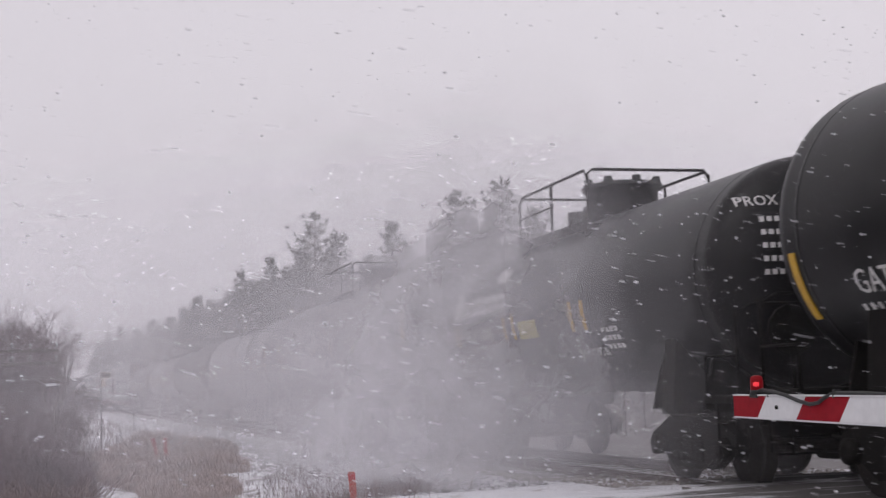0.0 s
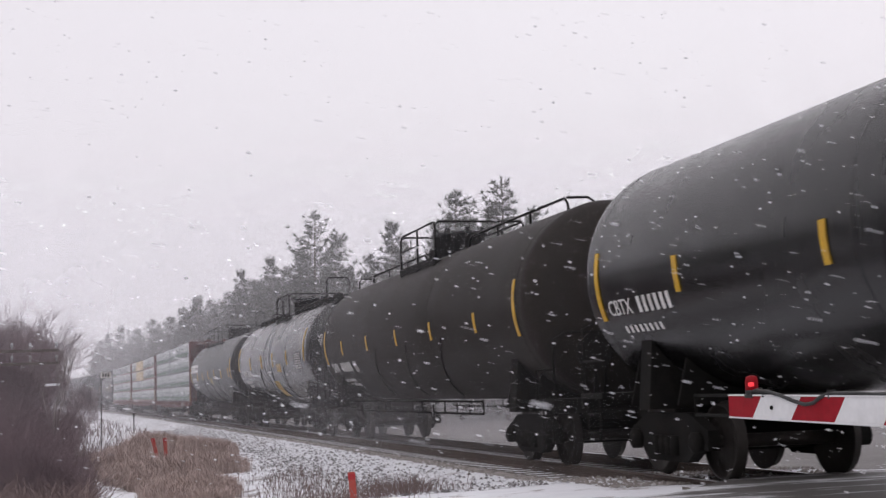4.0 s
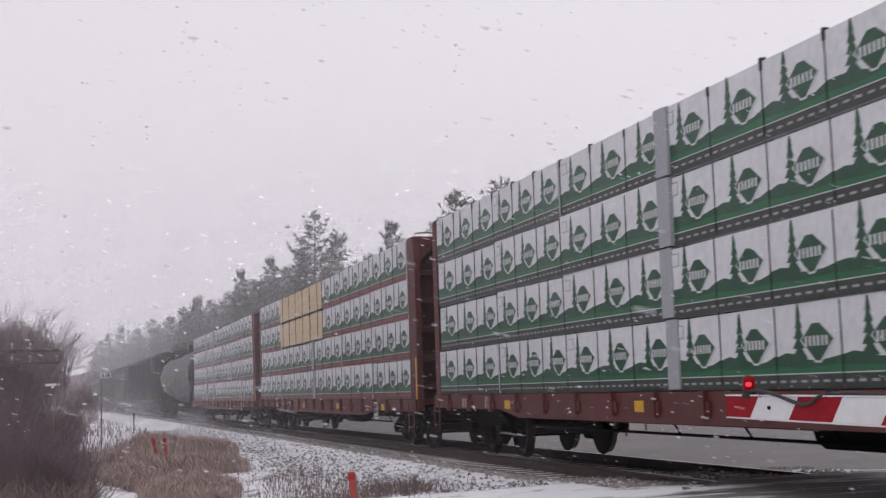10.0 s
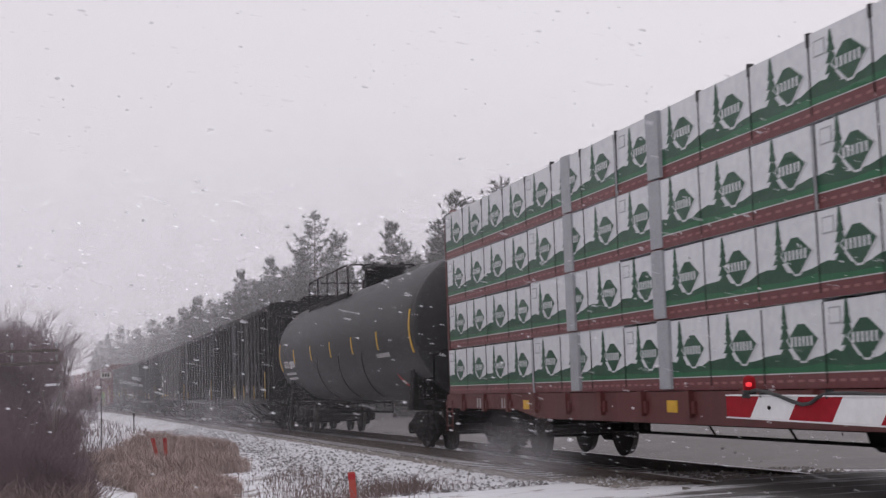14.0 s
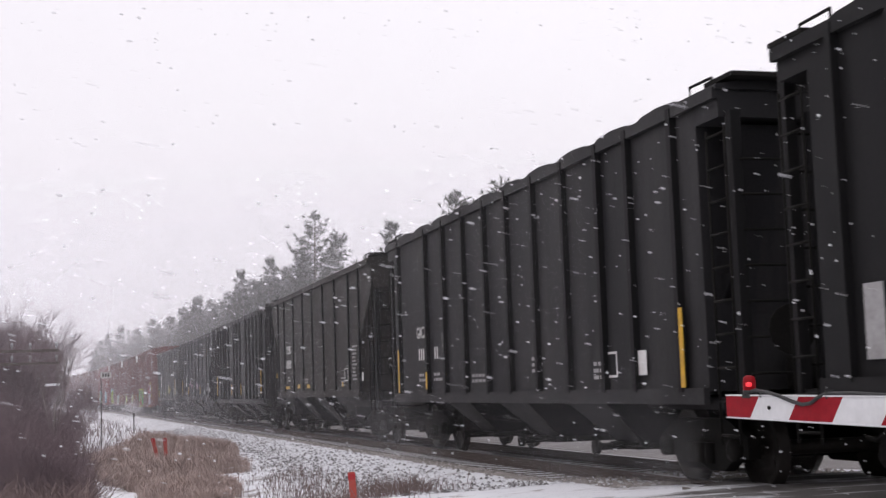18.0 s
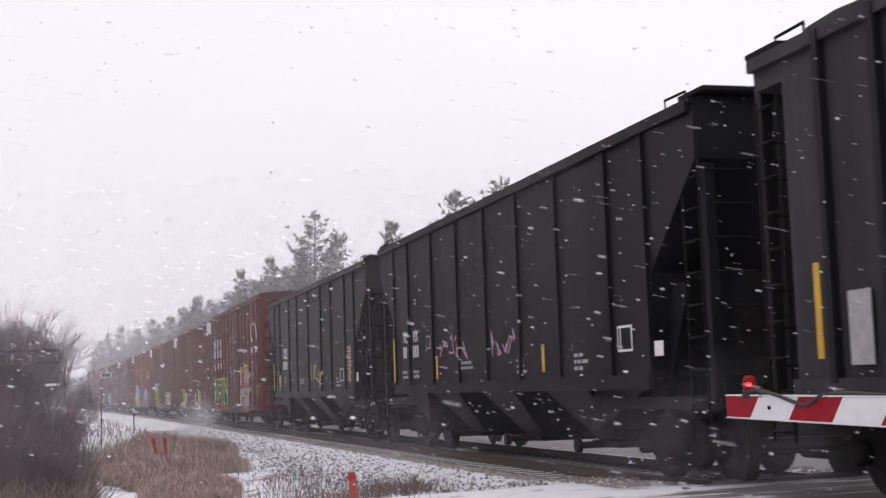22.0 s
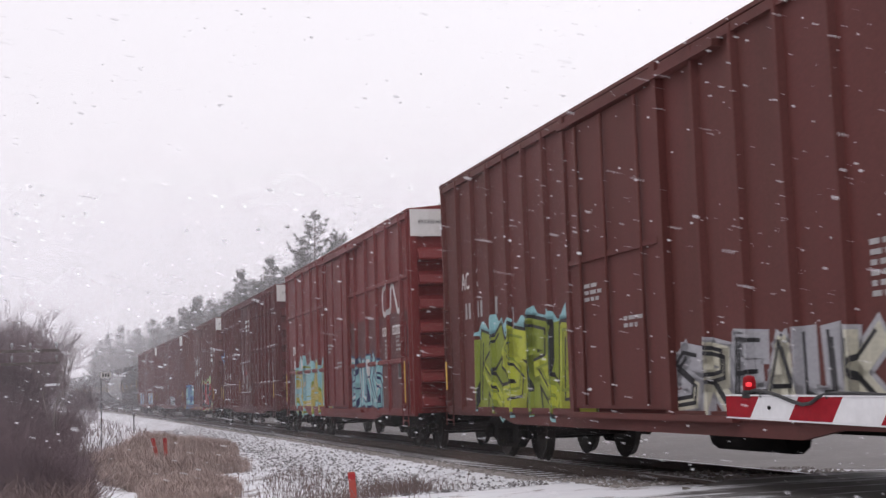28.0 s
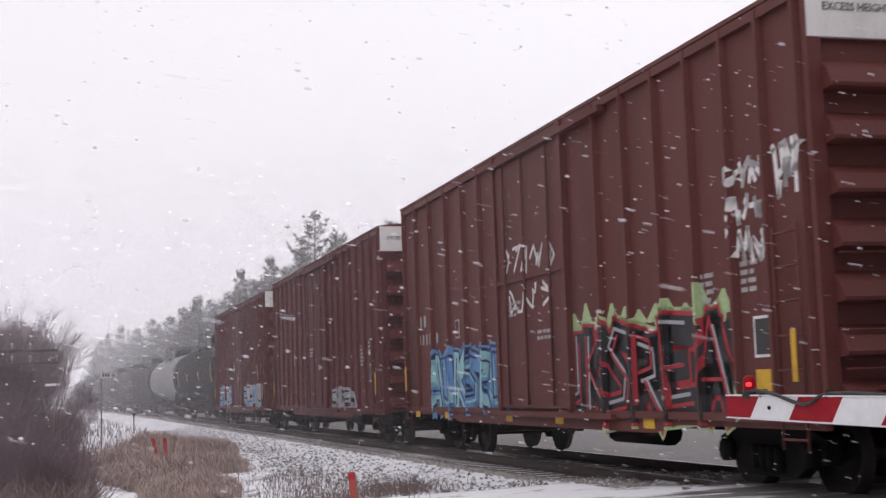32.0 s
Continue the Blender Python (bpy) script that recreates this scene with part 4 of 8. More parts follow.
# ---------------------------------------------------------------- boxcars
def boxcar(a, b, body_mat, label, posts_n=(6, 6), rows=(), door=(-1.6, 1.5), dark_below=None, white_end=True, eave=4.965, end_text=True, door_rows=(0.5,), post_w=0.11, snow_rows=False, posts=None):
    ob, h = wagon("boxcar", a, b, label, "boxcar", 2.0)
    W = 1.55
    z0, z1 = 0.80, eave
    bm = bmesh.new()
    box(bm, -h + 0.05, h - 0.05, -W, W, z0, z1)
    body = part("body", bm, body_mat, ob)
    if dark_below:
        bm = bmesh.new()
        box(bm, -h + 0.06, door[1], W, W + 0.003, z0, dark_below[1])
        box(bm, door[1], h - 0.06, W, W + 0.003, z0, dark_below[2])
        part("repainted_band", bm, dark_below[0], ob, "darker repainted lower half")
    # roof with slight pitch and cross seams
    bm = bmesh.new()
    prism(bm, [(-W - 0.06, z1), (W + 0.06, z1), (W + 0.06, z1 + 0.05), (0.8, z1 + 0.13), (-0.8, z1 + 0.13), (-W - 0.06, z1 + 0.05)], "x", -h, h)
    for i in range(15):
        x = -h + 0.5 + i * (2 * h - 1.0) / 14
        prism(bm, [(-W, z1 + 0.05), (W, z1 + 0.05), (0.8, z1 + 0.16), (-0.8, z1 + 0.16)], "x", x - 0.03, x + 0.03)
    part("roof", bm, body_mat, ob)
    # side sill, deeper between the trucks
    for sg in (1, -1):
        bm = bmesh.new()
        y0, y1 = sorted((sg * (W - 0.05), sg * (W + 0.02)))
        prism(bm, [(-h + 0.05, z0), (-h + 0.05, z0 - 0.06), (-h + 3.2, z0 - 0.06), (-h + 3.9, z0 - 0.17), (h - 3.9, z0 - 0.17), (h - 3.2, z0 - 0.06), (h - 0.05, z0 - 0.06), (h - 0.05, z0)], "y", y0, y1)
        part("side_sill", bm, body_mat, ob)
    bm = bmesh.new()
    box(bm, -h + 0.1, h - 0.1, -0.3, 0.3, 0.60, 0.80)
    for x in (-3, -1, 1, 3):
        box(bm, x - 0.08, x + 0.08, -1.5, 1.5, 0.68, 0.80)
    tube(bm, [(-2.6, 0.6, 0.55), (-0.8, 0.6, 0.55)], 0.17, 10)
    part("underframe", bm, M["steel_dark"], ob)
    # side posts, one by one
    dp = 0.075
    spans = []
    bm = bmesh.new()
    prism(bm, [(-post_w / 2, 0), (post_w / 2, 0), (post_w / 2 - 0.025, dp), (-post_w / 2 + 0.025, dp)], "z", z0, z1 - 0.02)
    post = mesh_of("side_post", bm, body_mat)
    nl, nr = posts_n
    xs = [-h + 0.16 + i * (door[0] - (-h + 0.16)) / nl for i in range(nl)] + [h - 0.16 - i * (h - 0.16 - door[1]) / nr for i in range(nr)]
    if posts:
        xs = [-h + 0.16, h - 0.16] + list(posts)
    for x in xs:
        spans.append((x - post_w / 2 + 0.025, x + post_w / 2 - 0.025))
        shared("side_post", post, ob, (x, W, 0))
        shared("side_post", post, ob, (x, -W, 0), 180)
    bm = bmesh.new()
    for sg in (1, -1):
        y0, y1 = sorted((sg * W, sg * (W + 0.06)))
        box(bm, -h + 0.05, h - 0.05, y0, y1, z1 - 0.12, z1 - 0.015)
        box(bm, -h + 0.05, door[0], y0, y1, z0, z0 + 0.09)
        box(bm, door[1], h - 0.05, y0, y1, z0, z0 + 0.09)
    part("side_plate", bm, body_mat, ob)
    for rz in rows:
        for x0, x1 in ((-h + 0.1, door[0] - 0.1), (door[1] + 0.1, h - 0.1)):
            bm = bmesh.new()
            prism(bm, [(W, rz - 0.06), (W + 0.06, rz - 0.03), (W + 0.06, rz + 0.03), (W, rz + 0.06)], "x", x0, x1)
            part("side_girt", bm, body_mat, ob)
            if snow_rows:
                bm = bmesh.new()
                rng = random.Random(int(rz * 100 + x0))
                x = x0
                while x < x1 - 0.4:
                    l = rng.uniform(0.15, 0.75)
                    if rng.random() < 0.55:
                        prism(bm, [(W, rz + 0.055), (W + 0.05, rz + 0.03), (W + 0.045, rz + 0.045), (W, rz + 0.066)], "x", x, min(x + l, x1))
                    x += l + 0.12
                part("snow_line", bm, M["snow"], ob, "snow caught on a ledge")
    # plug door with frame, bars and lock rods
    d0, d1 = door
    bm = bmesh.new()
    box(bm, d0 + 0.06, d1 - 0.06, W, W + 0.055, z0 + 0.10, z1 - 0.22)
    dr = part("door", bm, body_mat, ob)
    for fz in door_rows:
        bm = bmesh.new()
        zz = z0 + (z1 - z0) * fz
        box(bm, d0 + 0.1, d1 - 0.1, W + 0.055, W + 0.095, zz - 0.035, zz + 0.035)
        part("door_bar", bm, body_mat, dr)
        if snow_rows:
            bm = bmesh.new()
            for a_, b_ in ((d0 + 0.2, d0 + 1.0), (d0 + 1.25, d1 - 1.1), (d1 - 0.85, d1 - 0.15)):
                prism(bm, [(W + 0.057, zz + 0.034), (W + 0.097, zz + 0.034), (W + 0.088, zz + 0.052), (W + 0.057, zz + 0.058)], "x", a_, b_)
            tagged(part("snow_line", bm, M["snow"], dr, "snow caught on a ledge"), "snow caught on a ledge", kind="stuff")
    for x in (d0 + 0.55, (d0 + d1) / 2 + 0.1, d1 - 0.55):
        bm = bmesh.new()
        tube(bm, [(x, W + 0.10, z0 + 0.15), (x, W + 0.10, z1 - 0.25)], 0.022, 6)
        part("lock_rod", bm, body_mat, dr)
    bm = bmesh.new()
    for x in (d0, d1):
        box(bm, x - 0.07, x + 0.07, W, W + 0.10, z0 - 0.02, z1)
    box(bm, d0 - 1.6, d1 + 0.1, W, W + 0.13, z0 - 0.02, z0 + 0.05)
    box(bm, d0 - 1.6, d1 + 0.1, W, W + 0.13, z1 - 0.20, z1 - 0.12)
    part("door_frame", bm, body_mat, ob)
    # corrugated ends
    for sg in (-1, 1):
        n = 7
        for i in range(n):
            bm = bmesh.new()
            za = z0 + 0.10 + i * (z1 - 0.65 - z0) / n
            zb = za + (z1 - 0.65 - z0) / n * 0.62
            x = sg * (h - 0.05)
            prism(bm, [(x, za), (x + sg * 0.22, za + 0.025), (x + sg * 0.23, za + 0.06), (x + sg * 0.16, zb - 0.10), (x, zb)], "y", -W + 0.12, W - 0.12)
            part("end_corrugation", bm, body_mat, ob)
        x0, x1 = sorted((sg * (h - 0.06), sg * (h + 0.03)))
        for y0, y1 in ((-W - 0.03, -W + 0.12), (W - 0.12, W + 0.03)):
            bm = bmesh.new()
            box(bm, x0, x1, y0, y1, z0, z1)
            part("corner_post", bm, body_mat, ob)
    if white_end:
        bm = bmesh.new()
        box(bm, -h - 0.034, -h - 0.028 + 0.05, -W - 0.02, W + 0.02, z1 - 0.53, z1 + 0.03)
        pan = part("end_panel", bm, M["panel_white"], ob, "white painted upper end panel")
        if end_text:
            word("lettering", "EXCESS HEIGHT CAR", 0.08, pan, -h - 0.038, 0.90, z1 - 0.27, M["black_paint"], "end", 0.92)
    # ladders and grab irons at the leading corner
    for x0 in (-h + 0.22, h - 0.68):
        bm = bmesh.new()
        ladder(bm, x0, x0 + 0.46, W + 0.11, 0.55, 2.7, 0.014, 0.33)
        part("ladder", bm, body_mat, ob)
    bm = bmesh.new()
    for i in range(4):
        z = 1.3 + 0.36 * i
        tube(bm, [(-h - 0.08, W - 0.65, z), (-h - 0.12, W - 0.62, z), (-h - 0.12, W - 0.18, z), (-h - 0.08, W - 0.15, z)], 0.014, 5)
    box(bm, -h - 0.42, -h - 0.05, -1.1, 1.1, 1.10, 1.14)
    tube(bm, [(-h - 0.14, -0.2, 1.2), (-h - 0.14, -0.2, 2.6)], 0.02, 5)
    part("end_fittings", bm, body_mat, ob)
    return ob, h, spans, W


# ---------------------------------------------------------------- covered hoppers
def hopper(a, b, mat, label, style="flat", n_posts=12, bays=3, roof="plain", uneven=False, posts=None):
    ob, h = wagon("covered_hopper", a, b, label, "hopper car", 1.9)
    W = 1.55
    z0, z1 = (1.12, 4.36) if style == "flat" else (1.30, 4.36)
    cut = 1.1 if style == "tri" else 0.70
    bm = bmesh.new()
    if style == "tri":
        prism(bm, [(-h + cut + 0.40, z0), (h - cut - 0.40, z0), (h - cut - 0.32, 2.55), (h - 0.10, 3.72), (h - 0.10, z1), (-h + 0.10, z1), (-h + 0.10, 3.72), (-h + cut + 0.32, 2.55)], "y", -W, W)
    else:
        prism(bm, [(-h + cut, z0), (h - cut, z0), (h - cut, z1), (-h + cut, z1)], "y", -W, W)
        for sg in (-1, 1):
            prism(bm, [(sg * (h - cut), z1 - 0.3), (sg * (h - 0.15), z1 - 0.3), (sg * (h - 0.15), z1), (sg * (h - cut), z1)], "y", -W, W)
            prism(bm, [(sg * (h - cut), z1 - 0.3), (sg * (h - 0.3), z1 - 0.35), (sg * (h - cut), z1 - 2.4)], "y", -W + 0.35, W - 0.35)
    body = part("body", bm, mat, ob)
    # roof and hatches
    bm = bmesh.new()
    prism(bm, [(-W - 0.04, z1), (W + 0.04, z1), (W + 0.04, z1 + 0.05), (0.9, z1 + 0.16), (-0.9, z1 + 0.16), (-W - 0.04, z1 + 0.05)], "x", -h + 0.1, h - 0.1)
    part("roof", bm, mat, ob)
    if roof == "wavy":
        n = 10
        for i in range(n):
            bm = bmesh.new()
            x = -h + 1.0 + (i + 0.5) * (2 * h - 2) / n
            w = (2 * h - 2) / n
            prism(bm, [(x - w * 0.46, z1 + 0.04), (x + w * 0.46, z1 + 0.04), (x + w * 0.34, z1 + 0.10), (x, z1 + 0.125), (x - w * 0.34, z1 + 0.10)], "y", -W + 0.0, W - 0.0)
            part("hatch_cover", bm, mat, ob)
    else:
        for i in range(8):
            bm = bmesh.new()
            x = -h + 1.3 + i * (2 * h - 2.6) / 7
            box(bm, x - 0.7, x + 0.7, -0.35, 0.35, z1 + 0.16, z1 + 0.26)
            part("hatch_cover", bm, mat, ob)
    # running boards on top, and the raised board over the leading end
    bm = bmesh.new()
    box(bm, -h - 0.1, -h + 0.55, -1.5, 1.5, z1 + 0.10, z1 + 0.15)
    box(bm, h - 0.55, h + 0.1, -1.5, 1.5, z1 + 0.10, z1 + 0.15)
    for sg in (-1, 1):
        tube(bm, [(sg * (h - 0.45), 1.45, z1 + 0.14), (sg * (h - 0.45), 1.45, z1 + 0.20), (sg * (h - 1.0), 1.45, z1 + 0.21), (sg * (h - 1.0), 1.45, z1 + 0.06)], 0.018, 5)
    for y in (-0.8, 0.8):
        box(bm, -h + 0.5, h - 0.5, y - 0.2, y + 0.2, z1 + 0.20, z1 + 0.24)
    if style == "flat":
        prism(bm, [(-0.85, z1 + 0.18), (0.55, z1 + 0.18), (0.40, z1 + 0.34), (-0.10, z1 + 0.37), (-0.72, z1 + 0.37)], "x", -h - 0.08, -h + 0.50)
    part("roof_walk", bm, M["steel_dark"], ob)
    # end cage: posts, ladder and sill
    # posts and sill are blackened: shade below the roof's overhang put into colour
    for sg in (-1, 1):
        for y in (1.42, 0.5, -0.5, -1.42):
            bm = bmesh.new()
            x0, x1 = sorted((sg * (h - 0.14), sg * (h - 0.02)))
            box(bm, x0, x1, y - 0.06, y + 0.06, 1.0, z1 - (0.25 if style == "flat" else 0.7))
            part("end_post", bm, M["hopper_black_and_shade"], ob)
        bm = bmesh.new()
        box(bm, *sorted((sg * (h + 0.05), sg * (h - 2.6))), -1.45, 1.45, 0.92, 1.06)
        box(bm, *sorted((sg * (h + 0.08), sg * (h - 3.0))), -0.3, 0.3, 0.72, 1.1)
        prism(bm, [(sg * (h - 1.6), 1.06), (sg * (h - 2.1), 1.06), (sg * (h - cut - 0.15), 2.4), (sg * (h - cut + 0.25), 2.4)], "y", 1.25, 1.33)
        part("end_sill", bm, M["hopper_black_and_shade"], ob)
        bm = bmesh.new()
        x = sg * (h - 0.06)
        ladder(bm, sg * (h - 0.10), sg * (h - 0.52), 1.52, 0.55, z1 - 0.4, 0.016, 0.36)
        for i in range(7):
            z = 1.3 + 0.38 * i
            tube(bm, [(x - sg * -0.05, 1.4, z), (x - sg * -0.05, 0.9, z)], 0.015, 5)
        part("end_ladder", bm, M["steel_dark"], ob)
    bm = bmesh.new()
    tube(bm, [(-h + 0.75, 0.6, 1.30), (-h + 0.75, -0.6, 1.30)], 0.2, 10)
    turned(bm, [(-0.02, 0.27), (0.02, 0.27)], 14, "x", (-h - 0.08, 0.95, 1.75))
    part("brake_gear", bm, M["steel_dark"], ob)
    # outside posts
    dp = 0.085 if style == "flat" else 0.05
    pw = 0.10
    bm = bmesh.new()
    prism(bm, [(-pw / 2, 0), (pw / 2, 0), (pw / 2, dp), (-pw / 2, dp)], "z", z0, z1 + 0.01)
    # black on every car: the shade of the posts' flanks is in their colour
    post = mesh_of("side_post", bm, M["hopper_black_and_shade"])
    inner = h - cut - 0.03 if style == "flat" else h - cut - 0.40
    xs = [-inner + 2 * inner * i / n_posts for i in range(n_posts + 1)]
    if posts:
        xs = list(posts)
    elif uneven:
        xs = sorted([x for x in xs] + [x + 0.42 for x in xs[1:-1:2]])
    spans = []
    for x in xs:
        spans.append((x - pw / 2, x + pw / 2))
        shared("side_post", post, ob, (x, W, 0))
        shared("side_post", post, ob, (x, -W, 0), 180)
    for sg in (1, -1):
        y0, y1 = sorted((sg * W, sg * (W + 0.07)))
        x = h - cut - (0.38 if style == "tri" else 0)
        bm = bmesh.new()
        box(bm, -x, x, y0, y1, z0 - 0.14, z0 + 0.04)
        part("side_sill", bm, mat, ob)
        bm = bmesh.new()
        box(bm, -h + 0.14, h - 0.14, y0, y1, z1 - 0.10, z1 + 0.02)
        part("top_chord", bm, mat, ob)
    # discharge bays below
    # bays and slope sheets are blackened with the shade under the body
    span = 2 * (h - 3.2)
    for i in range(bays):
        bm = bmesh.new()
        x = -span / 2 + (i + 0.5) * span / bays
        w = span / bays / 2
        lo = [(x - 0.42, -0.75, 0.40), (x + 0.42, -0.75, 0.40), (x + 0.42, 0.75, 0.40), (x - 0.42, 0.75, 0.40)]
        w *= 0.56 if style == "tri" else 0.50
        hi = [(x - w, -W + 0.03, z0 - 0.02), (x + w, -W + 0.03, z0 - 0.02), (x + w, W - 0.03, z0 - 0.02), (x - w, W - 0.03, z0 - 0.02)]
        vl, vh = [bm.verts.new(c) for c in lo], [bm.verts.new(c) for c in hi]
        bm.faces.new(vl)
        bm.faces.new(vh)
        for q in range(4):
            bm.faces.new((vl[q], vl[(q + 1) % 4], vh[(q + 1) % 4], vh[q]))
        bay = part("discharge_bay", bm, M["hopper_black_and_shade"], ob)
        bm = bmesh.new()
        box(bm, x - 0.50, x + 0.50, -0.85, 0.85, 0.33, 0.42)
        tube(bm, [(x, -1.25, 0.37), (x, 1.25, 0.37)], 0.05, 8)
        turned(bm, [(1.22, 0.1), (1.30, 0.1)], 8, "y", (x, 0, 0.37))
        part("outlet_gate", bm, M["steel_dark"], bay)
    if style == "tri":
        for sg in (-1, 1):
            bm = bmesh.new()
            prism(bm, [(sg * (h - cut - 0.4), z0), (sg * (h - 3.6), 0.62), (sg * (h - 3.8), 0.62), (sg * (h - 3.6), z0)], "y", -W + 0.1, W - 0.1)
            part("slope_sheet", bm, M["hopper_black_and_shade"], ob)
    return ob, h, spans, W


# ---------------------------------------------------------------- centrebeam flatcars and their lumber
TIER, UNIT = 0.842, 1.18


def bundle_mesh(length, units, seed, top_straps=True, dark=False):
    """A wrapped bundle, its print on the camera side; x runs back along the train, y out to the camera."""
    rng = random.Random(seed)
    bm = bmesh.new()
    D = 1.32
    hgt = TIER - 0.012
    box(bm, 0.015, length - 0.015, 0.04, D, 0.006, hgt, 0)
    u = length / units
    y = D
    for k in range(units):
        xl = length - k * u          # left edge as it is read
        wav = [(xl - u * q / 6, 0.315 + 0.04 * math.sin(q * 1.05 + 0.4) + rng.uniform(-0.015, 0.015)) for q in range(7)]
        flat_poly(bm, [(xl - 0.004, 0.162), (xl - u + 0.004, 0.162)] + [(max(min(p[0], xl - 0.004), xl - u + 0.004), p[1]) for p in wav[::-1]], y, 1, 0.003)
        flat_poly(bm, [(xl - 0.004, 0.006), (xl - u + 0.004, 0.006), (xl - u + 0.004, 0.150), (xl - 0.004, 0.150)], y, 2, 0.003)
        flat_poly(bm, [(xl - 0.004, 0.162), (xl - u + 0.004, 0.162), (xl - u + 0.004, 0.235 + rng.uniform(-0.02, 0.02)), (xl - u * 0.5, 0.21), (xl - 0.004, 0.23)], y + 0.003, 6, 0.001)
        for q in range(6):
            xx = xl - u * (q + 0.3) / 6
            flat_poly(bm, [(xx, 0.07), (xx - u * 0.09, 0.07), (xx - u * 0.09, 0.095), (xx, 0.095)], y + 0.003, 3, 0.002)
        # spruce, then the diamond sign
        tx = xl - u * 0.38
        for q in range(5):
            zb = 0.30 + q * 0.098
            w = 0.15 * (1 - q / 5.6)
            flat_poly(bm, [(tx - w, zb), (tx + w, zb), (tx + 0.012, zb + 0.13), (tx - 0.012, zb + 0.13)], y + 0.003, 1, 0.0015 + 0.0004 * q)
        cx, cz = xl - u * 0.66, 0.445
        flat_poly(bm, [(cx + 0.31, cz + 0.03), (cx + 0.05, cz - 0.19), (cx - 0.05, cz - 0.19), (cx - 0.31, cz + 0.03), (cx - 0.05, cz + 0.19), (cx + 0.08, cz + 0.19)], y + 0.003, 0, 0.0045)
        flat_poly(bm, [(cx + 0.285, cz + 0.032), (cx + 0.042, cz - 0.170), (cx - 0.042, cz - 0.170), (cx - 0.285, cz + 0.032), (cx - 0.05, cz + 0.186), (cx + 0.08, cz + 0.186)], y + 0.0075, 1, 0.002)
        for q in range(6):
            xx = cx + 0.215 - q * 0.073
            flat_poly(bm, [(xx, cz - 0.03), (xx - 0.036, cz - 0.03), (xx - 0.036, cz + 0.065), (xx, cz + 0.065)], y + 0.0095, 0, 0.002)
        # folds and seams of the wrap
        box(bm, xl - 0.012, xl - 0.001, y, y + 0.010, 0.06, hgt, 4)
        if top_straps:
            box(bm, xl - 0.03, xl + 0.02, y - 0.05, y + 0.012, hgt - 0.10, hgt + 0.02, 4)
    # blocks below
    for q in range(max(int(length / 0.9), 2)):
        xx = 0.2 + q * (length - 0.4) / max(int(length / 0.9) - 1, 1)
        box(bm, xx - 0.05, xx + 0.05, 0.05, D - 0.06, 0.0, 0.035, 4)
    # a paper label near the pack's end
    flat_poly(bm, [(length - 0.10, 0.60), (length - 0.30, 0.60), (length - 0.30, 0.76), (length - 0.10, 0.76)], y, 7, 0.004)
    flat_poly(bm, [(length - 0.115, 0.615), (length - 0.285, 0.615), (length - 0.285, 0.745), (length - 0.115, 0.745)], y + 0.004, 0, 0.002)
    # slack corners of the wrap
    for v in bm.verts:
        if v.co.z > hgt - 0.02 and v.co.y > D - 0.1:
            v.co.z += 0.018 * math.sin(v.co.x * 7 + seed)
    return mesh_of("lumber_pack", bm, [M["wrap_white"], M["wrap_green"], M["wrap_black" if dark else "wrap_maroon"], M["wrap_grey" if dark else "wrap_band_print"], M["strap"], M["lumber"], M["wrap_green_low"], M["wrap_grey"]])


def raw_bundle_mesh(length, seed):
    """A bundle of bare boards with straps, each course and board end proud or shy of the next."""
    rng = random.Random(seed)
    bm = bmesh.new()
    D, hgt, n = 1.32, TIER - 0.02, 9
    for i in range(n):
        z = 0.05 + i * (hgt - 0.05) / n
        for k in range(2):
            x0, x1 = k * length / 2 + rng.uniform(0, 0.02), (k + 1) * length / 2 - rng.uniform(0, 0.02)
            box(bm, x0, x1, 0.04, D + rng.uniform(-0.014, 0.006), z, z + (hgt - 0.05) / n - 0.004)
    for q in range(3):
        x = length * (q + 0.5) / 3
        box(bm, x - 0.008, x + 0.008, D, D + 0.012, 0.02, hgt + 0.01, 1)
        box(bm, x - 0.05, x + 0.05, D - 0.06, D + 0.02, hgt - 0.03, hgt + 0.015, 1)
    box(bm, 0.2, length - 0.2, 0.1, D - 0.02, 0, 0.05, 1)
    return mesh_of("lumber_pack", bm, [M["lumber"], M["strap"]])


BUNDLES = {}


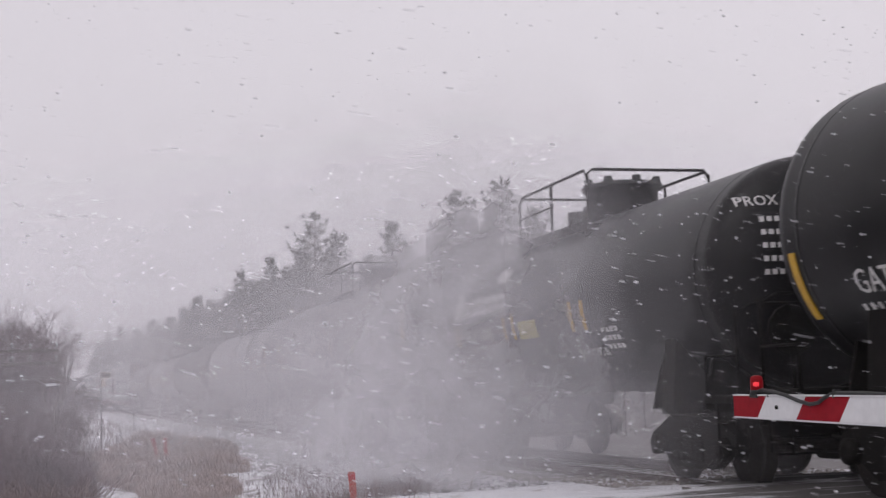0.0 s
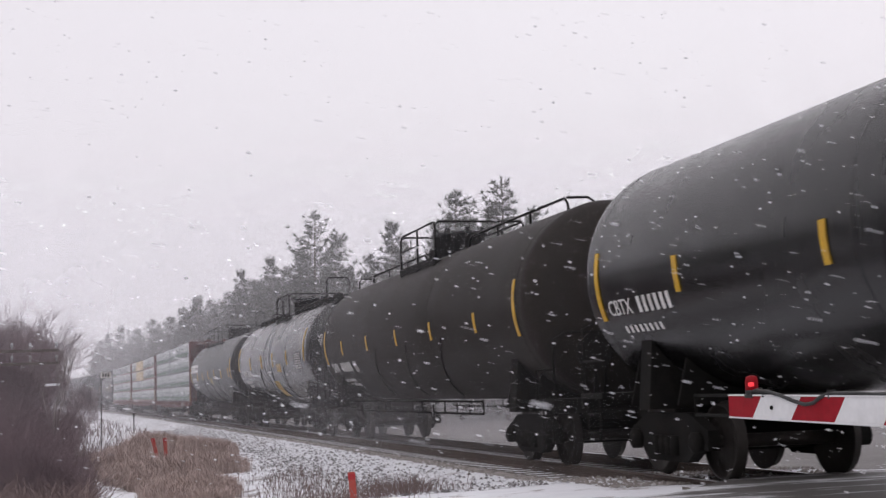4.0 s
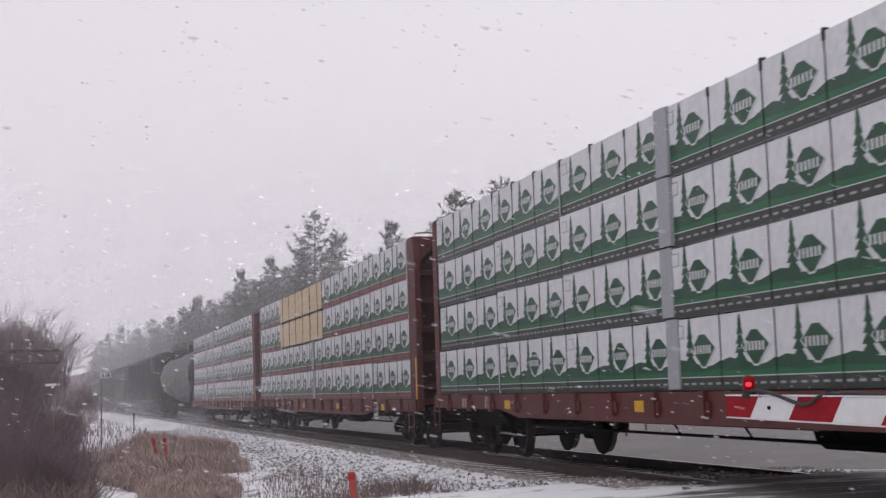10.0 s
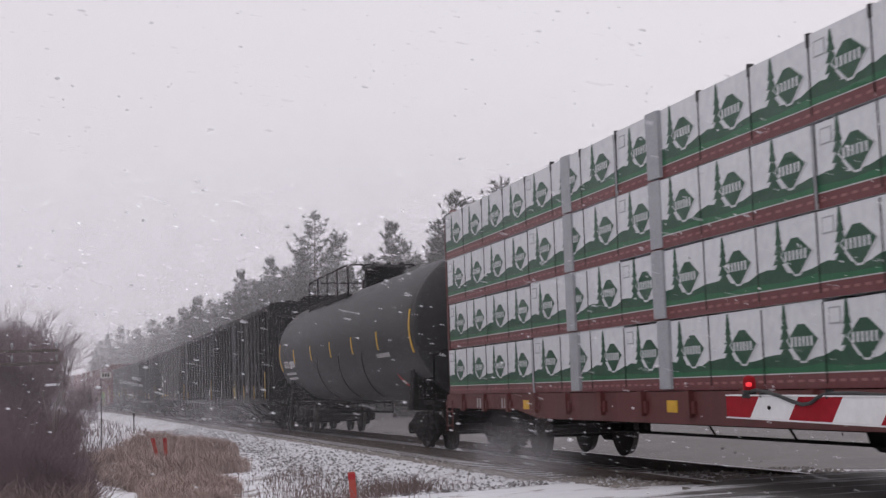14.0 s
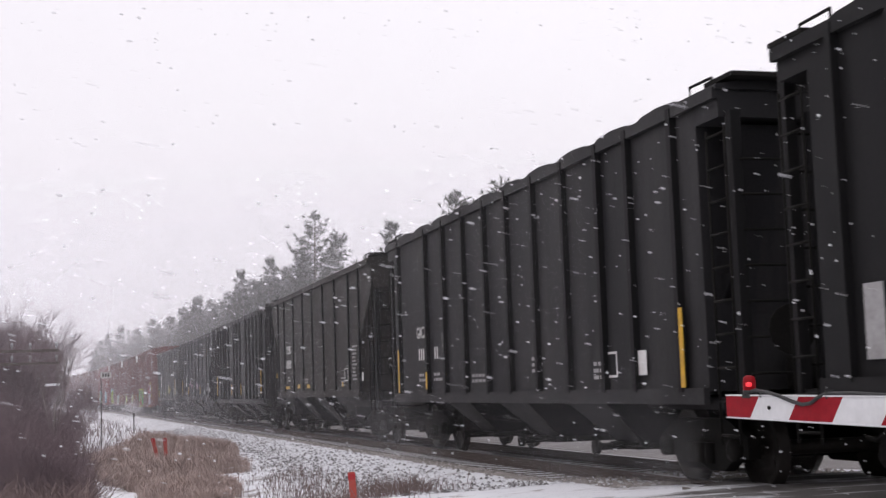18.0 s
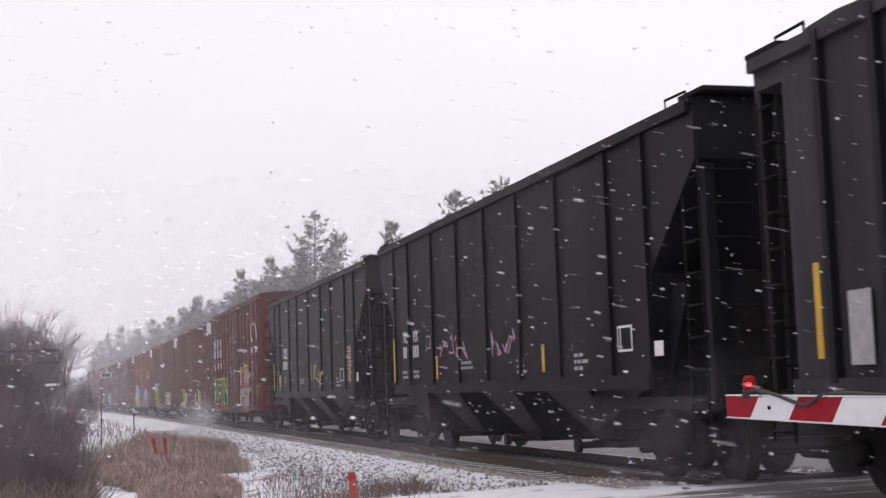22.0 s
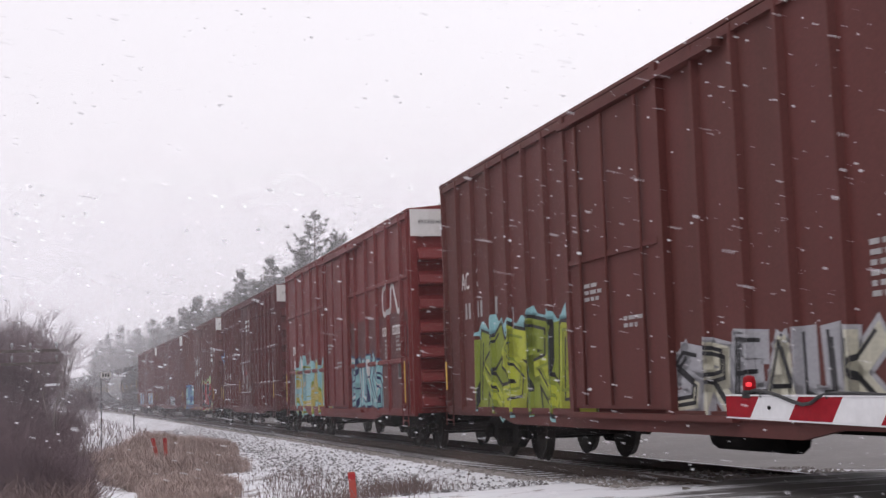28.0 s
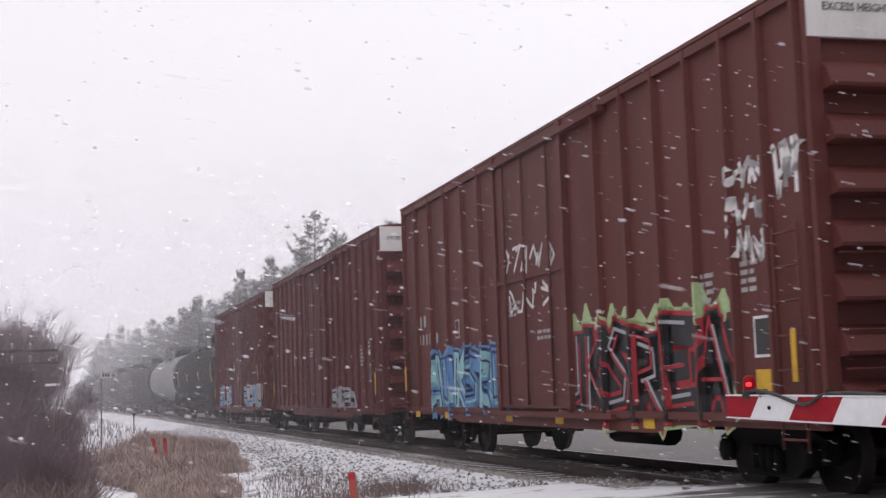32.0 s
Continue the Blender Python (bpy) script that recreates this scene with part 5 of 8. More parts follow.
def centrebeam(a, b, label, splits, raw=None, folds=(), rear_post=0.62, dark_band=False, yellow_post=True, caution=False):
    ob, h = wagon("centrebeam_flatcar", a, b, label, "flatcar", 2.3)
    red = M["beam_red"]
    bm = bmesh.new()
    box(bm, -h + 0.1, h - 0.1, -1.46, 1.46, 0.98, 1.09)
    part("deck", bm, red, ob)
    for sg in (1, -1):
        bm = bmesh.new()
        y0, y1 = sorted((sg * 1.42, sg * 1.50))
        prism(bm, [(-h + 0.05, 1.09), (-h + 0.05, 0.84), (-h + 4.2, 0.84), (-h + 5.2, 0.72), (h - 5.2, 0.72), (h - 4.2, 0.84), (h - 0.05, 0.84), (h - 0.05, 1.09)], "y", y0, y1)
        part("side_sill", bm, red, ob)
    bm = bmesh.new()
    box(bm, -0.06, 0.06, 1.50, 1.56, 0.80, 1.10)
    box(bm, -0.14, 0.14, 1.48, 1.535, 0.84, 0.98)
    pocket = mesh_of("winch_pocket", bm, red)
    for i in range(17):
        shared("winch_pocket", pocket, ob, (-h + 1.2 + i * (2 * h - 2.4) / 16, 0, 0))
    bm = bmesh.new()
    box(bm, -h + 0.2, h - 0.2, -0.35, 0.35, 0.62, 0.98)
    tube(bm, [(-3.2, 0.7, 0.66), (-1.2, 0.7, 0.66)], 0.2, 10)
    tube(bm, [(-h + 4.4, 0.95, 0.55), (h - 4.4, 0.95, 0.55)], 0.02, 5)
    for i in range(9):
        x = -h + 4.4 + i * (2 * h - 8.8) / 8
        tube(bm, [(x, 0.95, 0.55), (x, 1.2, 0.95)], 0.015, 5)
    part("underframe", bm, M["steel_dark"], ob)
    bm = bmesh.new()
    box(bm, -h + 0.6, h - 0.6, -0.03, 0.03, 1.09, 4.40)
    part("centre_beam", bm, red, ob)
    # bulkheads: tapered side posts, ribs, top frame
    zt = 4.48
    for sg in (-1, 1):
        xo, xi = sg * h, sg * (h - (0.62 if sg < 0 else rear_post))
        for y in (1.44, -1.44):
            bm = bmesh.new()
            s_ = 1 if y > 0 else -1
            prism(bm, [(xo, 0.86), (xi, 0.86), (xi, zt), (xo - sg * min(0.12, abs(xo - xi) * 0.3), zt), (xo - sg * 0.02, zt - 0.5)], "y", *sorted((y, y - s_ * 0.12)))
            part("bulkhead_post", bm, red, ob)
        bm = bmesh.new()
        box(bm, *sorted((xi, xi + sg * 0.05)), -1.42, 1.42, 1.09, zt - 0.04)
        part("bulkhead_sheet", bm, red, ob)
        for z in (1.35, 1.95, 2.55, 3.15, 3.75) if abs(xo - xi) > 0.34 else ():
            bm = bmesh.new()
            prism(bm, [(xi + sg * 0.05, z - 0.07), (xi + sg * 0.30, z - 0.04), (xi + sg * 0.30, z + 0.04), (xi + sg * 0.05, z + 0.07)], "y", -1.32, 1.32)
            part("bulkhead_rib", bm, red, ob)
        for y in (-0.5, 0.5) if abs(xo - xi) > 0.34 else ():
            bm = bmesh.new()
            box(bm, *sorted((xi + sg * 0.05, xo - sg * 0.16)), y - 0.06, y + 0.06, 1.09, zt - 0.1)
            part("bulkhead_column", bm, red, ob)
        bm = bmesh.new()
        box(bm, *sorted((xi, xo - sg * 0.10)), -1.40, 1.40, zt - 0.16, zt)
        prism(bm, [(-1.34, zt - 0.16), (-0.95, zt - 0.16), (-1.34, zt - 0.6)], "x", *sorted((xi + sg * 0.06, xo - sg * 0.12)))
        prism(bm, [(1.34, zt - 0.16), (0.95, zt - 0.16), (1.34, zt - 0.6)], "x", *sorted((xi + sg * 0.06, xo - sg * 0.12)))
        for y in (-0.55, 0.35):
            prism(bm, [(y - 0.18, zt), (y + 0.18, zt), (y + 0.05, zt + 0.13), (y - 0.05, zt + 0.13)], "x", *sorted((xi + sg * 0.1, xi + sg * 0.2)))
        part("bulkhead_top", bm, red, ob)
        bm = bmesh.new()
        tube(bm, [(xo - sg * 0.2, 1.36, zt), (xo - sg * 0.2, 1.36, zt + 0.08), (xo - sg * 0.2, 0.75, zt + 0.10), (xo - sg * 0.2, 0.7, zt)], 0.016, 5)
        part("grab_iron", bm, red, ob)
        bm = bmesh.new()
        ladder(bm, xo - sg * 0.12, xo - sg * 0.5, 1.53, 0.42, 0.98, 0.015, 0.26)
        part("ladder", bm, red, ob)
    # lumber in stacks of four, on both sides of the beam
    x = -h + 0.66
    for i, ln in enumerate(splits):
        for tier in range(4):
            z = 1.095 + tier * TIER
            if raw and i in raw and tier >= 2:
                continue
            key = (round(ln, 2), tier == 3, (i + tier) % 3, dark_band)
            if key not in BUNDLES:
                BUNDLES[key] = bundle_mesh(ln, max(round(ln / UNIT), 1), i * 7 + tier, tier == 3, dark_band)
            ob2 = shared("lumber_pack", BUNDLES[key], ob, (x, 0.10 + 0.012 * ((i * 3 + tier * 5) % 4), z), 0, "pack of lumber in white and green printed wrap")
            kb = ("back", round(ln, 2))
            if kb not in BUNDLES:
                bm = bmesh.new()
                box(bm, 0.01, ln - 0.01, -1.32, -0.04, 0.05, TIER - 0.03)
                BUNDLES[kb] = mesh_of("lumber_pack", bm, M["wrap_white"])
            shared("lumber_pack", BUNDLES[kb], ob, (x, -0.10, z), 0, "pack of lumber in white and green printed wrap")
        x += ln
    for x in folds:
        bm = bmesh.new()
        for tier in range(2 if raw else 4):
            z = 1.10 + tier * TIER
            dx = 0.02 * ((tier * 3) % 4 - 1.5)
            prism(bm, [(x - 0.17 + dx, 1.30), (x + 0.17 + dx, 1.30), (x + 0.15 + dx, 1.474 + 0.006 * tier), (x + 0.02 + dx, 1.484), (x - 0.15 + dx, 1.470)], "z", z + 0.02, z + TIER - 0.008)
        part("wrap_fold", bm, M["wrap_grey"], ob, "grey folded wrap between bundles")
    if raw:
        x0 = -h + 0.66 + sum(splits[:raw[0]])
        ln = sum(splits[q] for q in raw)
        for tier in (2, 3):
            for k in range(2):
                shared("lumber_pack", raw_bundle_mesh(ln / 2 - 0.02, 40 + tier * 2 + k), ob, (x0 + k * ln / 2, 0.13, 1.095 + tier * TIER), 0, "strapped pack of bare sawn boards")
    for i in (1, 5, 9, 13):
        placard(ob, -h + 1.7 + i * (2 * h - 2.4) / 16, 0.92, 1.503, 0.28, 0.14, M["yellow"], "reflector_patch", label="yellow reflector patch")
    if yellow_post:
        bm = bmesh.new()
        box(bm, -h + 0.08, -h + 0.17, 1.44, 1.446, 1.0, 1.95)
        part("reflector_strip", bm, M["yellow"], ob, "worn yellow reflector strip")
    bars("lettering", [(h - 2.0, 0.86, 0.11, 0.16, 3, 0.05), (h - 3.4, 0.86, 0.11, 0.16, 3, 0.05)], ob, 1.502, M["faded_paint"])
    placard(ob, -h + 3.6, 0.88, 1.53, 0.34, 0.30, M["white_paint"], "inspection_panel", M["black_paint"])
    if caution:
        word("lettering", "CAUTION", 0.06, ob, -h + 0.085, 0.70, zt - 0.105, M["white_paint"], "end", 1.3)
        bm = bmesh.new()
        for q in range(2):
            for r in range(6):
                box(bm, -h + 0.080, -h + 0.090, 0.36 - r * 0.11, 0.44 - r * 0.11, zt - 0.07 - q * 0.05, zt - 0.04 - q * 0.05)
        tagged(part("stencil_block", bm, M["faded_paint"], ob), kind="stuff")
    return ob, h


# ---------------------------------------------------------------- the train, from its front to its rear
def strips_row(h, xs, z=2.42, hh=0.42, ends=True):
    out = [(x, z, hh) for x in xs]
    if ends:
        out += [(-h + 1.0, 2.50, 0.90), (h - 1.0, 2.45, 0.90)]
    return out


R, ZC = 1.58, 2.60
o, h, _ = tank_car(-208.2, -189.2, M["tank_dull"], "black tank car with white lettering", R=1.5, zc=2.62, platform=(-1.5, 1.5), strips=strips_row(9.1, (-5, -2, 2, 5), ends=False) + [(8.73, 2.05, 0.65)])
tank_word(o, 1.5, 2.62, "GATX", 0.22, 7.42, 1.91, M["white_paint"], 0.95)
tank_marks(o, 1.5, 2.62, [(7.0, 1.91, 0.13, 0.22, 5, 0.05), (7.9, 1.76, 0.07, 0.06, 10, 0.05), (7.8, 1.62, 0.07, 0.06, 7, 0.05)], M["white_paint"])

o, h, _ = tank_car(-188.4, -176.5, M["tank_dull"], "short black tank car with a white slanted logo", R=1.36, zc=2.45, platform=(-1.0, 2.1), strips=strips_row(5.95, (-1.5, -1.02, 1.62, 2.08, 4.9), 2.2, ends=False), side_rail=False, truck_in=1.7)
tank_rings(o, 1.36, 2.45, [(4.45, 2.48, 0.38, 0.31, 6, 0.04)], M["white_paint"], "logo", "white slanted logo blocks", -0.25)
for mark in ([(5.02, 2.48), (4.62, 2.48), (4.50, 2.94), (4.90, 2.94)], [(2.67, 2.97), (2.0, 2.97), (2.08, 3.2), (2.6, 3.2)]):
    bend(paint("logo_mark", [(M["white_paint"], [mark])], o, 0.002), 1.36, 2.45)
tank_marks(o, 1.36, 2.45, [(3.55, 2.05, 0.11, 0.21, 5, 0.05), (h - 1.8, 1.85, 0.09, 0.11, 12, 0.05)], M["white_paint"])

tank_word(o, 1.36, 2.45, "PROX", 0.21, 4.08, 2.05, M["white_paint"], 1.0)
head_word(o, h, 1.36, 2.45, "PROX", 0.12, 0.83, 3.17)
head_bars(o, h, 1.36, 2.45, [(0.83 - 0.30, 3.17, 0.07, 0.12, 5, 0.03)] + [(0.83 + 0.02, 3.17 - 0.19 - 0.15 * q, 0.05, 0.06, 6, 0.03) for q in range(5)])
tank_word(o, 1.36, 2.45, "MOLTEN SULFUR", 0.12, -1.35, 1.62, M["white_paint"], 0.85)
tank_panel(o, 1.36, 2.45, 0.95, 2.12, 0.85, 0.28, M["graf_yellow"], 0, "placard", "faded yellow notice panel")
tank_panel(o, 1.36, 2.45, -2.3, 1.85, 0.6, 0.34, M["black_paint"], 3, "data_stencil", "stencilled table of white data boxes", back=M["white_paint"])

o, h, _ = tank_car(-175.1, -155.9, M["tank_dull"], "long black tank car dusted with road grime", platform=(-0.9, 2.2), low_rail=((-9.0, -0.4, -0.55, 0.42), (3.2, 8.2, -0.4, 0.30)), strips=strips_row(9.6, (-5.83, -3.4, -0.5, 2.0, 5.2, 7.7)))
tank_marks(o, R, ZC, [(7.6, 2.1, 0.13, 0.22, 3, 0.05), (8.8, 1.78, 0.10, 0.10, 14, 0.05), (8.4, 1.66, 0.10, 0.10, 11, 0.05), (-6.2, 2.66, 0.08, 0.09, 17, 0.045), (-7.2, 2.5, 0.08, 0.09, 9, 0.045)], M["faded_paint"])
tank_word(o, R, ZC, "GATX", 0.22, 8.3, 2.1, M["white_paint"], 1.1)
bend(paint("graffiti", tag_piece(11, -2.9, -6.3, 1.40, 2.12, M["graf_black"], [M["graf_silver"], M["graf_cream"]], [M["graf_silver"]], 5), o, 0.002, label="worn pale graffiti"), R, ZC)

o, h, _ = tank_car(-154.5, -134.3, M["tank_black"], "glossy black tank car for liquefied gas", platform=(-4.75, 1.7), strips=strips_row(10.1, (-5.58, -2.18, 0.93, 3.5, 6.7)), ladder_x=-4.65)
tank_marks(o, R, ZC, [(7.95, 2.05, 0.12, 0.20, 6, 0.05), (h - 1.5, 1.82, 0.10, 0.09, 8, 0.05), (-5.25, 1.82, 0.06, 0.05, 9, 0.04), (-5.35, 1.73, 0.06, 0.05, 6, 0.04)], M["white_paint"])
tank_word(o, R, ZC, "NOT ODORIZED", 0.11, -6.68, 2.11, M["white_paint"], 0.8)
tank_word(o, R, ZC, "CBTX", 0.20, 8.5, 2.05, M["white_paint"], 1.0)
tank_word(o, R, ZC, "LIQUEFIED PETROLEUM GAS", 0.10, -6.88, 1.96, M["white_paint"], 0.8)
bend(paint("warning_diamond", [(M["red_paint"], [[(-7.28, 1.62), (-7.46, 1.43), (-7.28, 1.24), (-7.10, 1.43)]]), (M["white_paint"], [[(-7.16, 1.47), (-7.40, 1.47), (-7.40, 1.39), (-7.16, 1.39)]])], o, 0.03, label="red diamond placard with a white number bar"), R, ZC)
tank_panel(o, R, ZC, -8.12, 2.36, 1.12, 0.48, M["black_paint"], 7, "data_stencil", "stencilled table of white data boxes", back=M["white_paint"])

o, h, _ = tank_car(-132.8, -114.3, M["tank_brown"], "grimy brown tank car with white lettering", platform=(-1.5, 1.5), low_rail=((-7.5, -1.7, 0.3, 0.2), (1.7, 7.5, 0.3, 0.2)), strips=strips_row(9.2, (-6, -3, -0.1, 2.87, 5.86), 2.38, 0.35))
tank_word(o, R, ZC, "SHPX", 0.24, 7.4, 1.78, M["white_paint"], 1.0)
tank_marks(o, R, ZC, [(6.65, 1.78, 0.17, 0.23, 6, 0.05), (7.6, 1.52, 0.09, 0.07, 13, 0.04), (7.0, 1.40, 0.09, 0.07, 9, 0.04)], M["white_paint"])
tank_panel(o, R, ZC, 4.85, 1.88, 0.40, 0.26, M["faded_paint"], 0, "tracking_label")

o, h, _ = tank_car(-112.9, -95.8, M["tank_black"], "glossy black tank car with yellow panels", platform=(-1.5, 1.23), board=((-8.5, -1.6), (1.3, 6.9)), hoops=(-8.4, 6.8), strips=[(x, 2.47, 0.46) for x in (-4.2, -1.24, 1.46, 4.44)] + [(-7.5, 2.77, 0.96), (7.8, 2.70, 0.93)], truck_in=1.7)
tank_marks(o, R, ZC, [(5.52, 2.0, 0.125, 0.22, 6, 0.045), (h - 1.6, 1.74, 0.10, 0.10, 12, 0.04), (h - 1.6, 1.58, 0.10, 0.10, 9, 0.04)], M["white_paint"])
tank_word(o, R, ZC, "VMSX", 0.22, 6.21, 2.0, M["white_paint"], 1.1)
tank_panel(o, R, ZC, 4.08, 2.13, 0.38, 0.27, M["faded_paint"], 0, "tracking_label")
tank_panel(o, R, ZC, 4.08, 2.13, 0.32, 0.21, M["tank_black"], 0, "tracking_label").location.y += 0.003
tank_panel(o, R, ZC, -6.32, 2.31, 1.15, 0.50, M["black_paint"], 7, "data_stencil", "stencilled table of white data boxes", back=M["white_paint"])
tank_panel(o, R, ZC, -2.34, 2.17, 0.86, 0.27, M["yellow"], 4, "placard", "yellow notice panel", back=M["faded_paint"])
tank_panel(o, R, ZC, -0.3, 1.48, 0.9, 0.52, M["yellow"], 0, "repair_patch", "faded yellow slanted patch", shear=-0.55)
tank_marks(o, R, ZC, [(0.35, 2.05, 0.12, 0.05, 7, 0.03), (-3.4, 1.9, 0.3, 0.06, 1, 0)], M["white_paint"])
head_word(o, h, R, ZC, "VMSX", 0.12, 1.06, 2.91)
head_bars(o, h, R, ZC, [(0.77, 2.91, 0.07, 0.12, 6, 0.035)])
head_word(o, h, R, ZC, "CAPY  31730  US GAL", 0.075, 0.78, 2.81)
head_word(o, h, R, ZC, "CAPY  120111  L", 0.075, 0.86, 2.71)

o, h, _ = tank_car(-94.4, -75.5, M["tank_dull"], "black tank car with a large white logo and scrawled tags", platform=(-1.1, 5.1), strips=strips_row(9.45, (-7.7, -5.08, -2.43, 0.2, 2.72, 5.2), 2.35), side_rail=True)
tank_rings(o, R, ZC, [(8.30, 2.58, 0.56, 0.43, 6, 0.05)], M["white_paint"], "logo", "large white slanted logo blocks", -0.3)
tank_word(o, R, ZC, "PROX", 0.22, 7.22, 2.09, M["white_paint"], 1.0)
tank_marks(o, R, ZC, [(6.66, 2.09, 0.13, 0.22, 5, 0.045), (7.6, 1.92, 0.09, 0.09, 15, 0.04), (7.6, 1.76, 0.09, 0.09, 13, 0.04)], M["white_paint"])
tank_panel(o, R, ZC, -0.75, 2.05, 0.80, 0.28, M["graf_yellow"], 3, "placard", "yellow notice panel", back=M["faded_paint"])
bend(paint("graffiti", scrawl(5, -2.8, -4.3, 1.52, 1.92, M["faded_paint"], 4, 0.022) + scrawl(6, 0.9, -1.9, 1.5, 1.92, M["faded_paint"], 9, 0.02), o, 0.002, label="scratched white scrawls"), R, ZC)

centrebeam(-74.5, -50.95, "red centrebeam flatcar loaded with wrapped lumber", [3.6, 3.6, 4.8, 3.6, 3.2, 3.7], folds=(0.885,), rear_post=0.32, dark_band=True, caution=True)
centrebeam(-49.5, -26.05, "red centrebeam flatcar with wrapped lumber and two courses of bare boards", [3.6, 3.6, 2.7, 3.85, 3.85, 4.79], raw=(3, 4), folds=(0.26,), rear_post=0.38)
centrebeam(-24.75, -1.1, "red centrebeam flatcar stacked high with wrapped lumber", [3.4, 3.15, 3.15, 4.8, 3.6, 4.77], folds=(5.1, 2.1), rear_post=0.13)

o, h, _ = tank_car(0.3, 19.9, M["tank_grey"], "dusty grey-black tank car with white lettering", platform=(0.2, 6.3), strips=strips_row(9.8, (-5.72, -2.87, 0, 3, 6)))
tank_word(o, R, ZC, "CGTX", 0.22, 7.75, 2.09, M["white_paint"], 1.0)
tank_panel(o, R, ZC, -6.0, 2.08, 1.3, 0.10, M["faded_paint"], 0, "data_stencil")
bend(paint("warning_diamond", [(M["red_paint"], [[(-6.5, 1.66), (-6.68, 1.46), (-6.5, 1.26), (-6.32, 1.46)]]), (M["white_paint"], [[(-6.38, 1.50), (-6.62, 1.50), (-6.62, 1.42), (-6.38, 1.42)]])], o, 0.03, label="red diamond placard with a white number bar"), R, ZC)
tank_marks(o, R, ZC, [(7.14, 2.09, 0.15, 0.20, 5, 0.045), (8.3, 1.87, 0.09, 0.07, 14, 0.045), (8.29, 1.72, 0.09, 0.07, 13, 0.045)], M["white_paint"])

hop_specs = [
    (20.9, 37.3, "hopper_black_and_shade", "flat", 14, "wavy", True, "black covered hopper with close-set side posts"),
    (38.3, 54.4, "hopper_grey", "flat", 11, "wavy", False, "charcoal covered hopper with humped roof hatches"),
    (56.0, 71.8, "hopper_olive", "tri", 9, "plain", False, "sooty brown covered hopper with sloping ends"),
    (73.0, 89.3, "hopper_grey", "flat", 13, "wavy", True, "charcoal covered hopper with close-set side posts"),
    (90.5, 106.7, "hopper_black_and_shade", "tri", 9, "plain", False, "black covered hopper with sloping ends and faint tags"),
    (108.1, 124.1, "hopper_olive", "tri", 9, "plain", False, "sooty covered hopper with sloping ends and a yellow tag"),
]
# side posts where they stand unevenly, from the car's middle
HOP_POSTS = {0: (-6.95, -6.5, -5.72, -4.75, -3.8, -2.84, -1.0, 0.02, 1.01, 3.01, 4.02, 4.95, 6.05, 7.0), 1: (-6.8, -5.5, -4.5, -3.2, -1.9, -0.6, 0.6, 1.9, 3.24, 4.55, 6.8),
             2: (-6.45, -5.2, -3.4, -1.7, 0, 1.6, 3.36, 5.15, 6.43),
             3: (-6.95, -6.58, -5.61, -4.68, -3.72, -2.7, -0.84, 0.12, 1.09, 2.95, 3.95, 4.78, 5.81, 6.71),
             4: (-6.6, -5.4, -3.5, -1.74, 0, 1.71, 3.49, 5.37, 6.63), 5: (-6.55, -5.41, -3.52, -2.04, 0, 2.0, 3.5, 5.4, 6.55)}
BOX_POSTS = {0: (-7.34, -6.22, -4.94, -3.91, -2.91, 2.82, 3.85, 5.0, 6.16), 3: (-7.31, -6.04, -4.95, -3.86, -2.61, 2.5, 3.61, 4.98, 6.24),
             4: (-6.45, -5.54, -4.64, -3.75, -2.87, -2.3, 2.17, 2.87, 3.75, 4.64, 5.54, 6.45),
             5: (-7.22, -6.44, -5.57, -4.67, -3.71, -2.77, 2.53, 3.56, 4.69, 5.86, 6.97)}
HOP = []
for i, (a, b, mat, style, n, roof, unev, label) in enumerate(hop_specs):
    o, h, spans, W = hopper(a, b, M[mat], label, style, n, 3, roof, unev, posts=HOP_POSTS.get(i))
    HOP.append((o, h, spans, W))

box_specs = [
    (125.9, 142.1, "box_brown", (5, 6), (1.66, 2.87, 4.05), None, "brown boxcar with ribbed panels and bright graffiti", False),
    (144.4, 160.2, "box_brown", (8, 8), (), None, "brown boxcar with upright side posts and pale graffiti", False),
    (162.7, 179.2, "box_brown", (7, 7), (), None, "brown boxcar with a blue and green graffito", False),
    (181.7, 198.0, "box_red", (5, 6), (1.9, 3.65), ("box_red_dark", 2.95, 2.05), "red boxcar with a darker patched lower half and graffiti", False),
    (200.1, 216.0, "box_maroon", (7, 7), (1.72, 2.95, 4.2), None, "maroon boxcar with snow caught on its ribs", True),
    (218.6, 234.8, "box_brown", (8, 7), (), None, "brown boxcar with blue and black graffiti", False),
    (237.0, 253.2, "box_maroon", (8, 7), (), None, "maroon boxcar with upright side posts", False),
    (255.3, 271.0, "box_maroon", (8, 7), (), None, "weathered maroon boxcar with pale graffiti", False),
]
BOX = []
for i, (a, b, mat, pn, rows, dark, label, snowy) in enumerate(box_specs):
    d = (M[dark[0]], dark[1], dark[2]) if dark else None
    BOX.append(boxcar(a, b, M[mat], label, pn, rows, dark_below=d, snow_rows=snowy, white_end=(a > 130), door=(-1.76, 1.44) if rows else (-1.57, 1.56), door_rows=(0.14, 0.42, 0.74) if snowy else (0.5,), posts=BOX_POSTS.get(i)))

# ---- marks on the hoppers
def hopper_marks(k, x, z, n1, n2, size=0.26, mat="white_paint"):
    o, h, spans, W = HOP[k]
    w = size * 0.55
    g = [(x, z, w, size, n1, 0.05), (x, z - size * 1.75, w, size, n2, 0.05)]
    bars("lettering", g, o, W + 0.002, M[mat])
    data_lines(o, x, z - size * 3.1, W + 0.002, 2, 0.55, seed=k)
    data_lines(o, x - 1.1, z - size * 3.0, W + 0.002, 2, 0.6, seed=k + 9)


